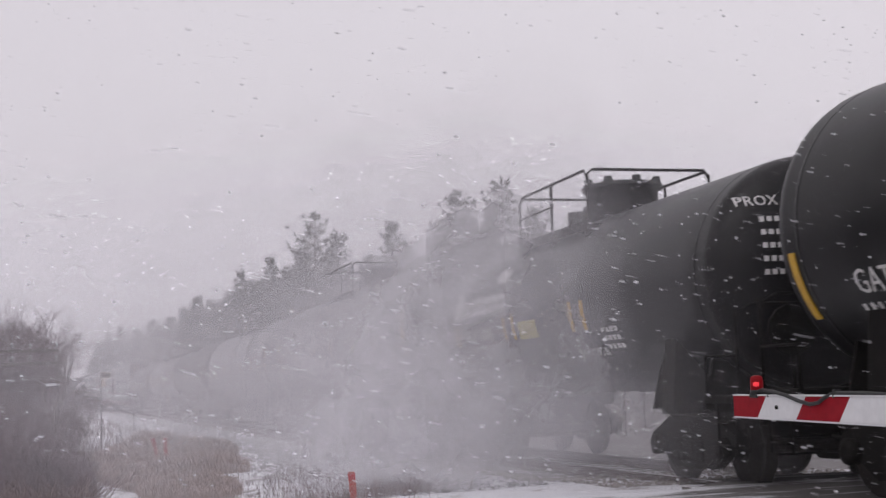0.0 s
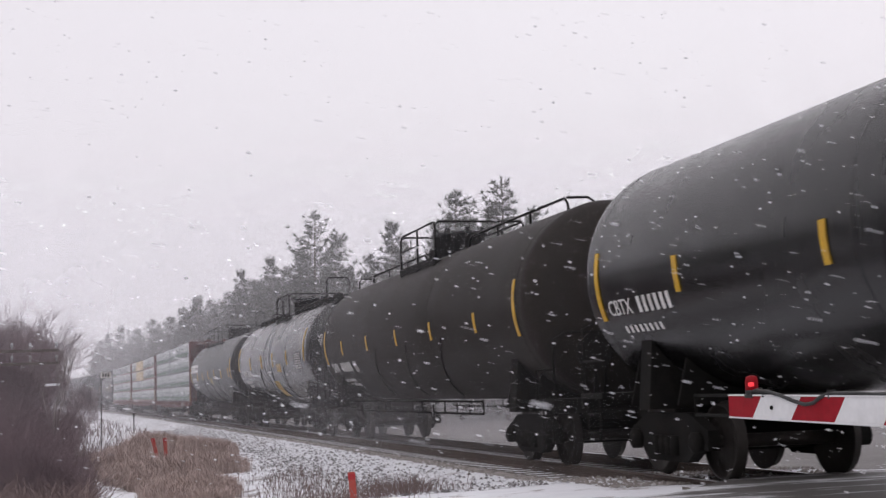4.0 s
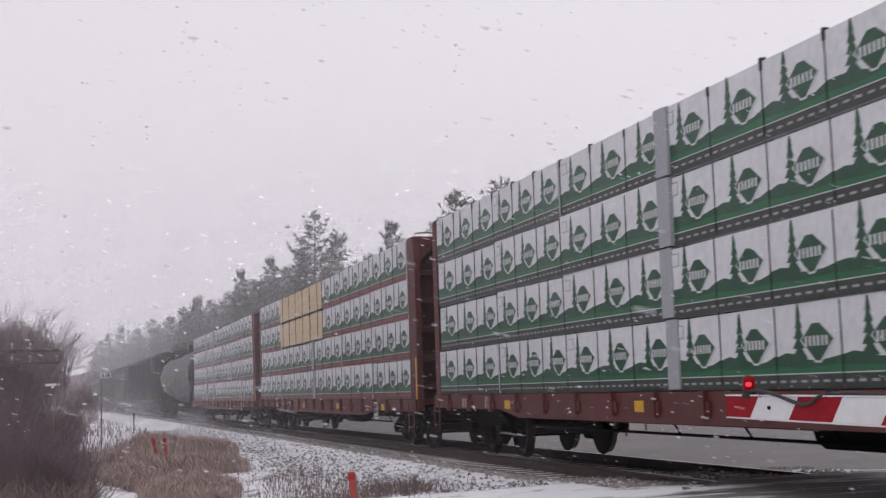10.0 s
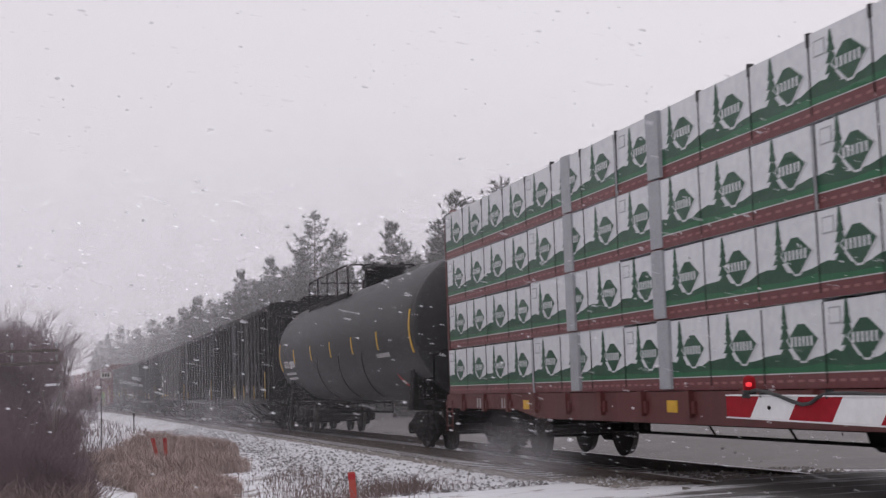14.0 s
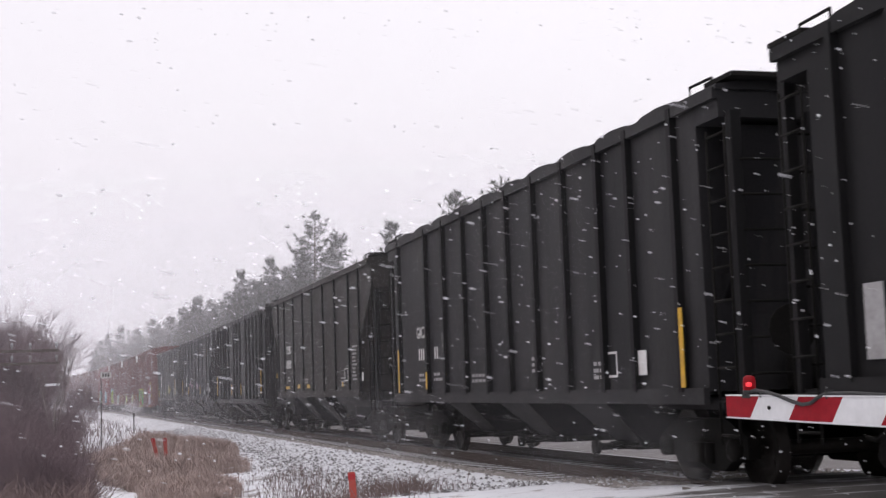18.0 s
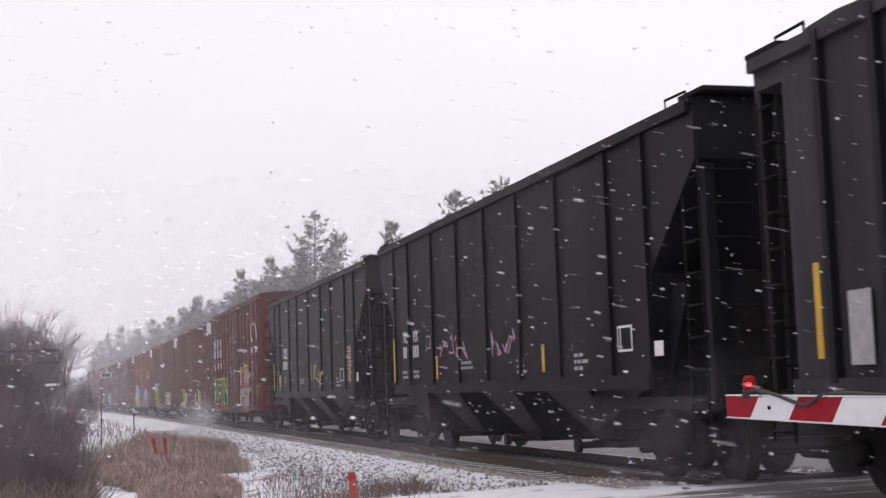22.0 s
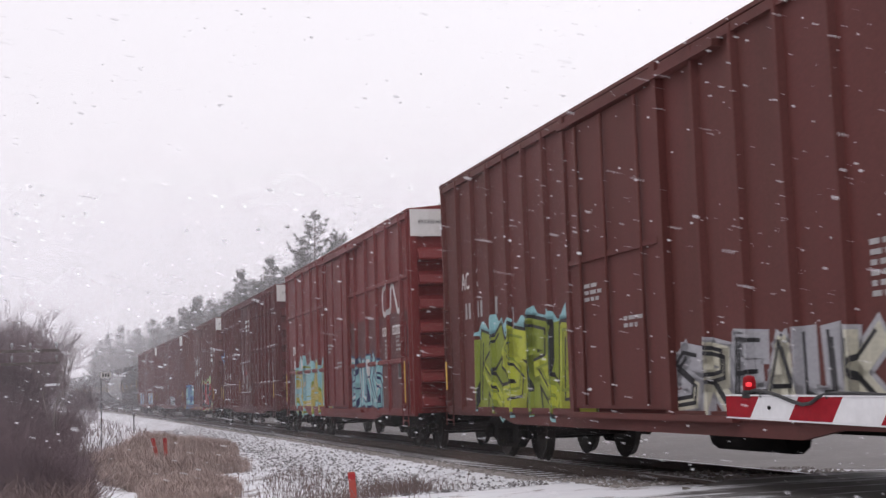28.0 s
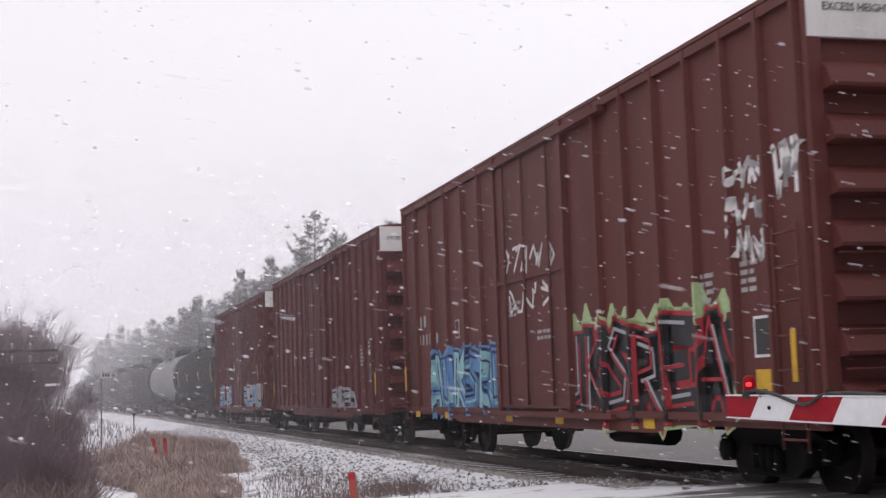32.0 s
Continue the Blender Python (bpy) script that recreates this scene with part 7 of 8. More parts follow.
# ---------------------------------------------------------------- trees
def conifer(seed, height, spread_r, thin=0.0, lean=0.0, bare_low=0.3, wide=0.8):
    """A pine: tapered trunk, uneven limbs with side shoots, and tufts of needles along the outer part of each."""
    rng = random.Random(seed)
    root = new("pine_tree")
    bm = bmesh.new()
    def trunk_at(zz):
        q = min(max(zz / height, 0), 1)
        return Vector((lean * height * q * q + 0.06 * math.sin(q * 7), 0.05 * math.cos(q * 9), zz))
    tube(bm, [trunk_at(height * q / 10) - Vector((0, 0, 0.3 * (q == 0))) for q in range(11)], 0.013 * height, 8, taper=0.012)
    part("trunk", bm, M["bark"], root)
    bl, tufts = bmesh.new(), []
    z = height * bare_low
    heavy = rng.uniform(0, 6.28)
    while z < height * 0.97:
        q = (z - height * bare_low) / (height * (1 - bare_low))
        ring = spread_r * (1 - q) ** wide * rng.uniform(0.45, 1.15) + 0.10
        a0 = rng.uniform(0, 6.28)
        for k in range(rng.choice((3, 4, 4, 5))):
            if rng.random() < thin:
                continue
            a = a0 + k * 1.45 + rng.gauss(0, 0.3)
            l = ring * rng.uniform(0.55, 1.2) * (1 + 0.25 * math.cos(a - heavy))
            b0 = trunk_at(z + rng.uniform(-0.1, 0.1))
            rise = (rng.uniform(-0.12, 0.25) + 0.4 * q) * l
            way = Vector((math.cos(a), math.sin(a), 0))
            mid = b0 + way * l * 0.55 + Vector((0, 0, rise * 0.3 - 0.05 * l))
            tip = b0 + way * l + Vector((0, 0, rise + 0.10 * l))
            tube(bl, [b0, mid, tip], 0.010 + 0.010 * l, 3, taper=0.006)
            side = Vector((-way.y, way.x, 0))
            n = max(int(l / 0.30), 2)
            for j in range(n + 1):
                f = 0.22 + 0.78 * j / n
                c = b0.lerp(mid, f / 0.55) if f < 0.55 else mid.lerp(tip, (f - 0.55) / 0.45)
                reach = (1.08 - f) * l * 0.55 + 0.12
                for sg in (-1, 1):
                    if rng.random() < 0.18:
                        continue
                    e = c + (side * sg * 0.8 + way * 0.6) * reach * rng.uniform(0.5, 1.1) + Vector((0, 0, rng.uniform(-0.03, 0.12)))
                    m = max(int((e - c).length / 0.16), 1)
                    tufts += [(c.lerp(e, (i + 0.6) / m), (e - c).normalized()) for i in range(m)]
            tufts.append((tip, (tip - mid).normalized()))
        z += height * rng.uniform(0.014, 0.034) * (1 - 0.35 * q)
    tufts += [(trunk_at(height * (0.93 + 0.07 * i / 6)), Vector((0, 0, 1))) for i in range(7)]
    part("limbs", bl, M["bark"], root)
    vs, fs = [], []
    for p, d in tufts:
        for k in range(6):
            u = (d * 0.8 + Vector((rng.gauss(0, 0.55), rng.gauss(0, 0.55), rng.gauss(0.35, 0.4)))).normalized()
            r = rng.uniform(0.13, 0.26)
            w = u.cross(Vector((rng.gauss(0, 1), rng.gauss(0, 1), rng.gauss(0, 1)))).normalized() * r * 0.11
            i = len(vs)
            vs += [p - w, p + w, p + u * r + w * 0.5, p + u * r * 1.25 - w * 0.2]
            fs.append((i, i + 1, i + 2, i + 3))
    me = bpy.data.meshes.new("crown")
    me.from_pydata([tuple(v) for v in vs], [], fs)
    me.materials.append(M["needles"])
    cr = new("crown", me)
    cr.parent = root
    return root


def bare_tree(name, seed, height, mat, stems=1, spread_r=0.35, depth=4, r0=None, twigs=3):
    """A leafless tree or shrub of forking stems."""
    rng = random.Random(seed)
    root = new(name)
    bt, bw = bmesh.new(), bmesh.new()
    def grow(p, d, l, r, n):
        q = p + d * l
        mid = (p + q) / 2 + Vector((rng.uniform(-1, 1), rng.uniform(-1, 1), 0)) * l * 0.06
        tube(bt if n >= depth - 1 else bw, [p, mid, q], r, 5 if n >= depth - 1 else 3, taper=r * 0.6)
        if n == 0:
            return
        for k in range(twigs if n > 1 else twigs + 1):
            nd = (d + Vector((rng.gauss(0, spread_r), rng.gauss(0, spread_r), rng.gauss(0.12, 0.18)))).normalized()
            grow(p.lerp(q, rng.uniform(0.45, 1.0)), nd, l * rng.uniform(0.5, 0.8), max(r * 0.55, 0.0028), n - 1)
    for k in range(stems):
        a = rng.uniform(0, 6.28)
        d = Vector((math.cos(a) * 0.22 * (stems > 1), math.sin(a) * 0.22 * (stems > 1), 1)).normalized()
        grow(Vector((math.cos(a) * 0.12 * (stems > 1), math.sin(a) * 0.12 * (stems > 1), -0.1)), d, height * rng.uniform(0.34, 0.48), r0 or height * 0.011, depth)
    part("trunk", bt, mat, root)
    part("twigs", bw, mat, root)
    return root


def plant(ob, x, s, label, category, group, turn=0, sink=0.0):
    ob.matrix_basis = pose(x, s, ground_z(x, s) - sink, 0, 0, turn)
    return tagged(ob, label, category, group)


rt = random.Random(4)
PINES = [conifer(21, 13.0, 3.5, 0.24, 0.0, 0.20, 0.62), conifer(22, 12.0, 3.6, 0.06, 0.0, 0.08, 0.78), conifer(23, 12.0, 3.2, 0.15, 0.01, 0.12, 0.75), conifer(24, 12.0, 3.5, 0.05, -0.01, 0.06, 0.88)]


def ray_spot(px, py, off):
    """Where the way through a point of the view crosses a line off metres right of the track: x, s and height there."""
    f = 784 / math.tan(radians(36.78 / 2))
    d = EYE.to_3x3() @ Vector(((px - 784) / f, (441 - py) / f, -1))
    lo, hi = 5.0, 900.0
    for _ in range(50):
        s = (lo + hi) / 2
        if d.x / d.y * s > track_x(s) + off:
            hi = s
        else:
            lo = s
    return d.x / d.y * s, s, 1.18 + d.z / d.y * s


def set_pine(k, px, py, off, first=[True] * 4):
    x, s, z = ray_spot(px, py, off)
    hgt = z - ground_z(x, s)
    base = PINES[k]
    sc = hgt / (13.0, 12.0, 12.0, 12.0)[k]
    ob = base if first[k] else copy_thing(base, Matrix.Identity(4))
    first[k] = False
    ob.matrix_basis = Matrix.Translation((x, s, ground_z(x, s))) @ Matrix.Rotation(rt.uniform(0, 6.28), 4, "Z") @ Matrix.Diagonal((sc, sc, sc, 1))
    tagged(ob, "dark pine tree lightly dusted with snow", "tree", "pines beyond the track")
    return ob


for k, px, py, off in ((0, 556, 376, 12), (2, 592, 414, 14), (3, 690, 393, 12), (1, 655, 452, 14), (1, 805, 341, 12), (0, 887, 316, 13), (2, 940, 368, 16), (3, 480, 456, 12), (3, 428, 479, 12), (1, 535, 440, 15), (1, 715, 430, 15), (3, 830, 385, 16), (1, 775, 392, 15), (3, 870, 365, 16), (3, 345, 528, 14),
                       (2, 455, 500, 15), (1, 350, 526, 11), (2, 325, 545, 12), (1, 378, 545, 13), (0, 396, 540, 15), (2, 300, 560, 11), (1, 270, 566, 12), (2, 245, 582, 12), (1, 213, 578, 11), (0, 232, 586, 13), (2, 190, 590, 11),
                       (1, 178, 604, 10), (1, 168, 620, 10), (2, 620, 470, 18), (1, 520, 505, 17), (2, 740, 450, 18), (1, 770, 420, 19), (2, 850, 400, 19), (1, 575, 470, 20), (2, 415, 530, 18), (1, 285, 585, 16), (2, 335, 560, 17)):
    set_pine(k, px, py, off)
# a thinner second row of pines fills the gaps
for i in range(26):
    px = 165 + i * 15 + rt.uniform(-5, 5)
    set_pine(rt.choice((1, 2, 3)), px, 640 - 0.46 * (px - 150) + rt.uniform(-8, 14), rt.uniform(17, 24))

# bare hardwoods beyond the track
for seed, px, py, off in ((31, 1085, 255, 9), (32, 1120, 262, 11), (33, 622, 402, 16), (34, 1452, 138, 12), (35, 1400, 205, 14), (36, 1045, 285, 12), (37, 735, 430, 16)):
    x, s, z = ray_spot(px, py, off)
    t_ = bare_tree("bare_tree", seed, (z - ground_z(x, s)) * 0.62, M["twig_pale"], 1, 0.28, 5, None, 3)
    plant(t_, x, s, "leafless birch with thin pale twigs", "tree", "bare trees beyond the track", rt.uniform(0, 360))

# alder thicket on the camera's side
SHRUBS = [bare_tree("shrub", 50 + i, 3.4, M["twig"], 7, 0.48, 4, 0.009, 4) for i in range(4)]
spots = []
for i in range(84):
    s = rt.uniform(30, 80)
    edge = -1.25 - 0.014 * s
    x = edge - abs(rt.gauss(0, 1)) * 0.05 * s
    spots.append((x, s, (1.2 if x < -0.043 * s else 0.78 if x < -0.032 * s else 0.42) * (1 if s > 47 else 0.5)))
spots += [(s_ * math.tan(radians(rt.uniform(-3.2, 0.2))), s_, rt.uniform(0.2, 0.32)) for s_ in [rt.uniform(19, 29) for _ in range(16)]]
spots += [(-0.6, 31, 0.40), (-0.5, 35, 0.42), (-0.4, 40, 0.45), (-0.5, 43, 0.5), (-1.2, 27.5, 0.42), (-1.6, 26, 0.45), (-0.9, 29, 0.4), (-0.3, 52, 0.62), (-0.2, 60, 0.62)]
spots += [(s_ * rt.uniform(-0.085, -0.012), s_, rt.uniform(0.34, 0.50)) for s_ in [rt.uniform(20, 46) for _ in range(56)]]
for i, (x, s, q) in enumerate(spots):
    ob = SHRUBS[i] if i < 4 else copy_thing(SHRUBS[i % 4], Matrix.Identity(4))
    sc = rt.uniform(0.62, 1.1) * q * (0.86 + 0.0095 * s)
    ob.matrix_basis = Matrix.Translation((x, s, ground_z(x, s))) @ Matrix.Rotation(rt.uniform(0, 6.28), 4, "Z") @ Matrix.Diagonal((sc, sc, sc, 1))
    tagged(ob, "leafless grey-brown alder shrub", "shrub", "thicket beside the line")
bt = bare_tree("bare_tree", 77, 5.0, M["twig_pale"], 1, 0.20, 5, 0.034, 3)
plant(bt, -0.66, 36, "slender leafless birch above the thicket", "tree", "bare trees by the thicket")


# ---------------------------------------------------------------- sheets that stand in for the haze of snow
def veil_material(k, density, top):
    m = bpy.data.materials.new("haze_sheet_veil")
    m.use_nodes = True
    nt = m.node_tree
    nt.nodes.clear()
    out = nt.nodes.new("ShaderNodeOutputMaterial")
    mix = nt.nodes.new("ShaderNodeMixShader")
    tr = nt.nodes.new("ShaderNodeBsdfTransparent")
    ad = nt.nodes.new("ShaderNodeAddShader")
    df, tl = nt.nodes.new("ShaderNodeBsdfDiffuse"), nt.nodes.new("ShaderNodeBsdfTranslucent")
    for n in (df, tl):
        n.inputs["Color"].default_value = (0.50, 0.495, 0.51, 1)
    co = nt.nodes.new("ShaderNodeTexCoord")
    nz = nt.nodes.new("ShaderNodeTexNoise")
    nz.inputs["Scale"].default_value, nz.inputs["Detail"].default_value = 0.05, 3
    mr = nt.nodes.new("ShaderNodeMapRange")
    mr.inputs[1].default_value, mr.inputs[2].default_value = 0.3, 0.7
    mr.inputs[3].default_value, mr.inputs[4].default_value = density * 0.75, density * 1.25
    nt.links.new(co.outputs["Object"], nz.inputs[0])
    nt.links.new(nz.outputs[0], mr.inputs[0])
    sz = nt.nodes.new("ShaderNodeSeparateXYZ")
    nt.links.new(co.outputs["Object"], sz.inputs[0])
    hi = nt.nodes.new("ShaderNodeMapRange")
    hi.interpolation_type = "SMOOTHSTEP"
    hi.inputs[1].default_value, hi.inputs[2].default_value = top * 0.40, top
    hi.inputs[3].default_value, hi.inputs[4].default_value = 1.0, 0.0
    nt.links.new(sz.outputs[2], hi.inputs[0])
    mu = nt.nodes.new("ShaderNodeMath")
    mu.operation = "MULTIPLY"
    nt.links.new(mr.outputs[0], mu.inputs[0])
    nt.links.new(hi.outputs[0], mu.inputs[1])
    nt.links.new(mu.outputs[0], mix.inputs[0])
    nt.links.new(df.outputs[0], ad.inputs[0])
    nt.links.new(tl.outputs[0], ad.inputs[1])
    nt.links.new(tr.outputs[0], mix.inputs[1])
    nt.links.new(ad.outputs[0], mix.inputs[2])
    nt.links.new(mix.outputs[0], out.inputs[0])
    return m


# pale see-through sheets across the view, added to imitate haze growing with distance
for k, (d, density) in enumerate(((18, 0.018), (28, 0.026), (38, 0.034), (50, 0.046), (64, 0.052), (80, 0.056), (100, 0.06), (125, 0.075), (155, 0.09), (195, 0.11), (245, 0.14), (310, 0.18), (400, 0.24))):
    bm = bmesh.new()
    top = 11 + 0.17 * d
    bmesh.ops.create_grid(bm, x_segments=8, y_segments=4, size=1)
    for v in bm.verts:
        v.co = Vector((v.co.x * (40 + d * 0.8), 0.6 * math.sin(v.co.x * 7), (v.co.y + 1) / 2 * (top + 3) - 3))
    ob = new("haze_sheet", mesh_of("haze_sheet", bm, veil_material(k, density, top)))
    c = EYE @ Vector((0, 0, -d))
    ob.matrix_basis = pose(c.x, c.y, 0, 0, 0, -15.1)
    tagged(ob, "see-through sheet standing in for snow haze over distance", "snowfall", kind="stuff")


# ---------------------------------------------------------------- verge: stones, grass, weeds, stakes, posts
def blades(name, spots, mat, label, seed, hgt=(0.25, 0.6), width=0.012, lean=0.5, category="grass"):
    """Many thin bent blades, as one mesh."""
    rng = random.Random(seed)
    vs, fs = [], []
    for x, s, k in spots:
        z = ground_z(x, s)
        l = rng.uniform(*hgt) * k
        a, b = rng.uniform(0, 6.28), rng.uniform(0, 6.28)
        w = width * rng.uniform(0.6, 1.4)
        dx, dy = math.cos(a) * l * lean * rng.random(), math.sin(a) * l * lean * rng.random()
        px, py = math.cos(b) * w, math.sin(b) * w
        i = len(vs)
        vs += [(x - px, s - py, z - 0.03), (x + px, s + py, z - 0.03), (x + dx * 0.4 + px * 0.7, s + dy * 0.4 + py * 0.7, z + l * 0.6), (x + dx * 0.4 - px * 0.7, s + dy * 0.4 - py * 0.7, z + l * 0.6), (x + dx, s + dy, z + l)]
        fs += [(i, i + 1, i + 2, i + 3), (i + 3, i + 2, i + 4)]
    me = bpy.data.meshes.new(name)
    me.from_pydata(vs, [], fs)
    me.materials.append(mat)
    return tagged(new(name, me), label, category, kind="stuff")


rg = random.Random(9)
def tufts(name, n, region, mat, label, seed, hgt, width):
    """Tussocks of long thin blades that arch outwards from a common foot, as one mesh."""
    rng = random.Random(seed)
    vs, fs = [], []
    for _ in range(n):
        x, s, k = region(rng)
        z = ground_z(x, s)
        for q in range(rng.randint(14, 26)):
            l = rng.uniform(*hgt) * k
            a = rng.uniform(0, 6.28)
            out = l * rng.uniform(0.1, 0.75)
            fx, fy = x + rng.gauss(0, 0.05), s + rng.gauss(0, 0.05)
            dx, dy = math.cos(a), math.sin(a)
            w = width * rng.uniform(0.6, 1.5)
            i = len(vs)
            for f, up, wide in ((0, -0.03, 1.0), (0.35, 0.62, 0.8), (1.0, 0.92, 0.15)):
                cx, cy, cz = fx + dx * out * f, fy + dy * out * f, z + l * up
                vs += [(cx - dy * w * wide, cy + dx * w * wide, cz), (cx + dy * w * wide, cy - dx * w * wide, cz)]
            fs += [(i, i + 1, i + 3, i + 2), (i + 2, i + 3, i + 5, i + 4)]
    me = bpy.data.meshes.new(name)
    me.from_pydata(vs, [], fs)
    me.materials.append(mat)
    return tagged(new(name, me), label, "grass", kind="stuff")


def mound(rng):
    while True:
        s, x = rng.uniform(19, 52), rng.uniform(-1.2, 4.6)
        d = ((x - (0.10 + 0.054 * s)) / 1.85) ** 2 + ((s - 36) / 13.0) ** 2
        clump = noise.noise(Vector((x * 0.9, s * 0.35, 0)))
        if d < 1.2 and clump > -0.14 + 0.6 * (d - 0.5):
            return x, s, (0.75 + 0.5 * clump) * (1.1 - 0.5 * d) * (0.75 if s < 30 else 1)


tufts("dry_grass", 3700, mound, M["grass"], "matted dry tan grass on the verge", 3, (0.30, 0.72), 0.006)
spots = []
for i in range(14000):
    s = rg.uniform(16.5, 44)
    x = s * math.tan(radians(rg.uniform(-4.2, 0.5)))
    spots.append((x, s, rg.uniform(0.6, 1.3)))
blades("dead_undergrowth", spots, M["weed"], "dead grey-brown undergrowth below the shrubs", 4, (0.15, 0.60), 0.008, 1.5)
spots = []
for i in range(2600):
    c = rg.choice(((3.6, 22.5, 0.5, 3.0), (4.1, 25.5, 0.45, 3.0), (3.3, 19.5, 0.35, 1.4), (4.4, 20.3, 0.5, 0.9), (5.0, 21.2, 0.25, 0.6)))
    spots.append((rg.gauss(c[0], c[2]), rg.gauss(c[1], c[3]), rg.uniform(0.5, 1.1)))
blades("dead_weeds", spots, M["weed"], "dead brown weeds standing in snow", 5, (0.10, 0.34), 0.006, 1.0)
spots = []
for i in range(1800):
    s = rg.uniform(45, 150)
    spots.append((track_x(s) - rg.uniform(4.2, 8.5), s, rg.uniform(0.5, 1.3)))
blades("verge_grass", spots, M["weed"], "sparse dead grass along the line", 6, (0.2, 0.5), 0.016, 0.9)


def stones(name, n, region, size, seed, mat, label):
    """Broken ballast lying loose, as one mesh of small irregular lumps."""
    rng = random.Random(seed)
    vs, fs = [], []
    for _ in range(n):
        x, s = region(rng)
        r = size * rng.uniform(0.55, 1.35)
        z = ground_z(x, s) + r * 0.15
        i = len(vs)
        for dx, dy, dz in ((1, 0, 0), (0.3, 0.95, 0.1), (-0.8, 0.6, 0), (-0.8, -0.6, 0.1), (0.3, -0.95, 0), (0.1, 0.1, 0.8)):
            vs.append((x + r * dx * rng.uniform(0.6, 1.2), s + r * dy * rng.uniform(0.6, 1.2), z + r * dz * rng.uniform(0.6, 1.2)))
        fs += [(i + k, i + (k + 1) % 5, i + 5) for k in range(5)]
    me = bpy.data.meshes.new(name)
    me.from_pydata(vs, [], fs)
    me.materials.append(mat)
    return tagged(new(name, me), label, "stones", kind="stuff")


def shoulder(rng):
    s = 17.3 + 55 * rng.random() ** 1.4
    return track_x(s) - rng.triangular(1.7, 4.9, 2.9), s


def bed(rng):
    s = 15.5 + 75 * rng.random() ** 1.4
    return track_x(s) + rng.uniform(-1.75, 1.9), s


stones("shoulder_stones", 8800, shoulder, 0.040, 1, M["stone"], "dark ballast stones half buried in snow")
stones("ballast", 11000, bed, 0.040, 2, make_material("oily_ballast", (0.23, 0.205, 0.19), 0.9, dirt=(0.36, 0.33, 0.31), scale=6, bump=0.3, snow=0.16), "dark oily ballast between the rails")
# the ballast bed itself, swept bare by the trains
bed_rows = [(on_track(s, -1.6, -0.185), on_track(s, 1.9, -0.178)) for s in [15.2 + 1.5 * i for i in range(60)] + [106 + 8 * i for i in range(30)]]
strip("ballast_bed", bed_rows, make_material("ballast_bed", (0.28, 0.25, 0.23), 0.9, dirt=(0.44, 0.41, 0.39), dirt_amount=0.9, scale=3, grain=18, bump=0.8), "dark ballast bed of the track", "ballast", thick=0.05)
# ties
bm = bmesh.new()
box(bm, -1.3, 1.3, -0.11, 0.11, -0.36, -0.165)
TIE = mesh_of("tie", bm, M["tie"])
track_bed = tagged(new("railway_track"), "wooden ties of the main line", "track", kind="structure")
for i in range(170):
    s = 15.3 + 0.52 * i
    c = on_track(s)
    shared("tie", TIE, track_bed, (c.x, c.y, c.z))
# crossing planks between the rails
for off in (-1.15, -0.45, 0.0, 0.45, 1.15):
    bm = bmesh.new()
    w = 0.17 if abs(off) < 1 else 0.30
    box(bm, TRACK_X + off - w, TRACK_X + off + w, -2.4, 14.4, -0.10 - 0.004 * 6, -0.032 - 0.00424 * 6)
    part("crossing_plank", bm, M["tie"], track_bed)


def stake(x, s, z0, hgt, tilt, tilt2=0, w=0.045):
    ob = tagged(new("marker_stake"), "faded orange-red marker stake in the verge", "stake", "marker stakes")
    bm = bmesh.new()
    box(bm, -w, w, -0.015, 0.015, -0.2, hgt)
    part("lath", bm, M["stake_red"], ob)
    bm = bmesh.new()
    box(bm, -w - 0.003, w + 0.003, -0.018, 0.018, hgt - 0.10, hgt - 0.02)
    part("ribbon", bm, M["red_paint"], ob)
    ob.matrix_basis = pose(x, s, z0, tilt2, tilt, -12)
    return ob


stake(3.42, 17.3, -0.30, 0.42, -4)
stake(1.79, 33.0, -0.45, 0.66, -13, 0, 0.042)
stake(1.965, 33.0, -0.47, 0.66, -3, 0, 0.042)

mile = tagged(new("mile_post"), "thin dark post with a small white number board", "sign")
mile.location = (0.66, 48.0, ground_z(0.66, 48) + 0.22)
bm = bmesh.new()
tube(bm, [(0, 0, -0.5), (0, 0, 2.62)], 0.016, 8)
part("post", bm, M["steel_dark"], mile)
bm = bmesh.new()
box(bm, -0.02, 0.34, -0.02, -0.005, 2.42, 2.62)
board_ = part("number_board", bm, M["panel_white"], mile, "small white board")
bm = bmesh.new()
for q in range(3):
    box(bm, 0.04 + q * 0.09, 0.10 + q * 0.09, -0.026, -0.021, 2.46, 2.58)
part("numeral", bm, M["black_paint"], board_)
post2 = tagged(new("line_post"), "short dark steel post in the snow", "post")
post2.location = (2.75, 75.0, ground_z(2.75, 75) - 0.2)
bm = bmesh.new()
tube(bm, [(0, 0, -0.2), (0, 0, 1.35)], 0.03, 8)
box(bm, -0.06, 0.06, -0.04, -0.03, 1.15, 1.35)
part("post", bm, M["steel_dark"], post2)

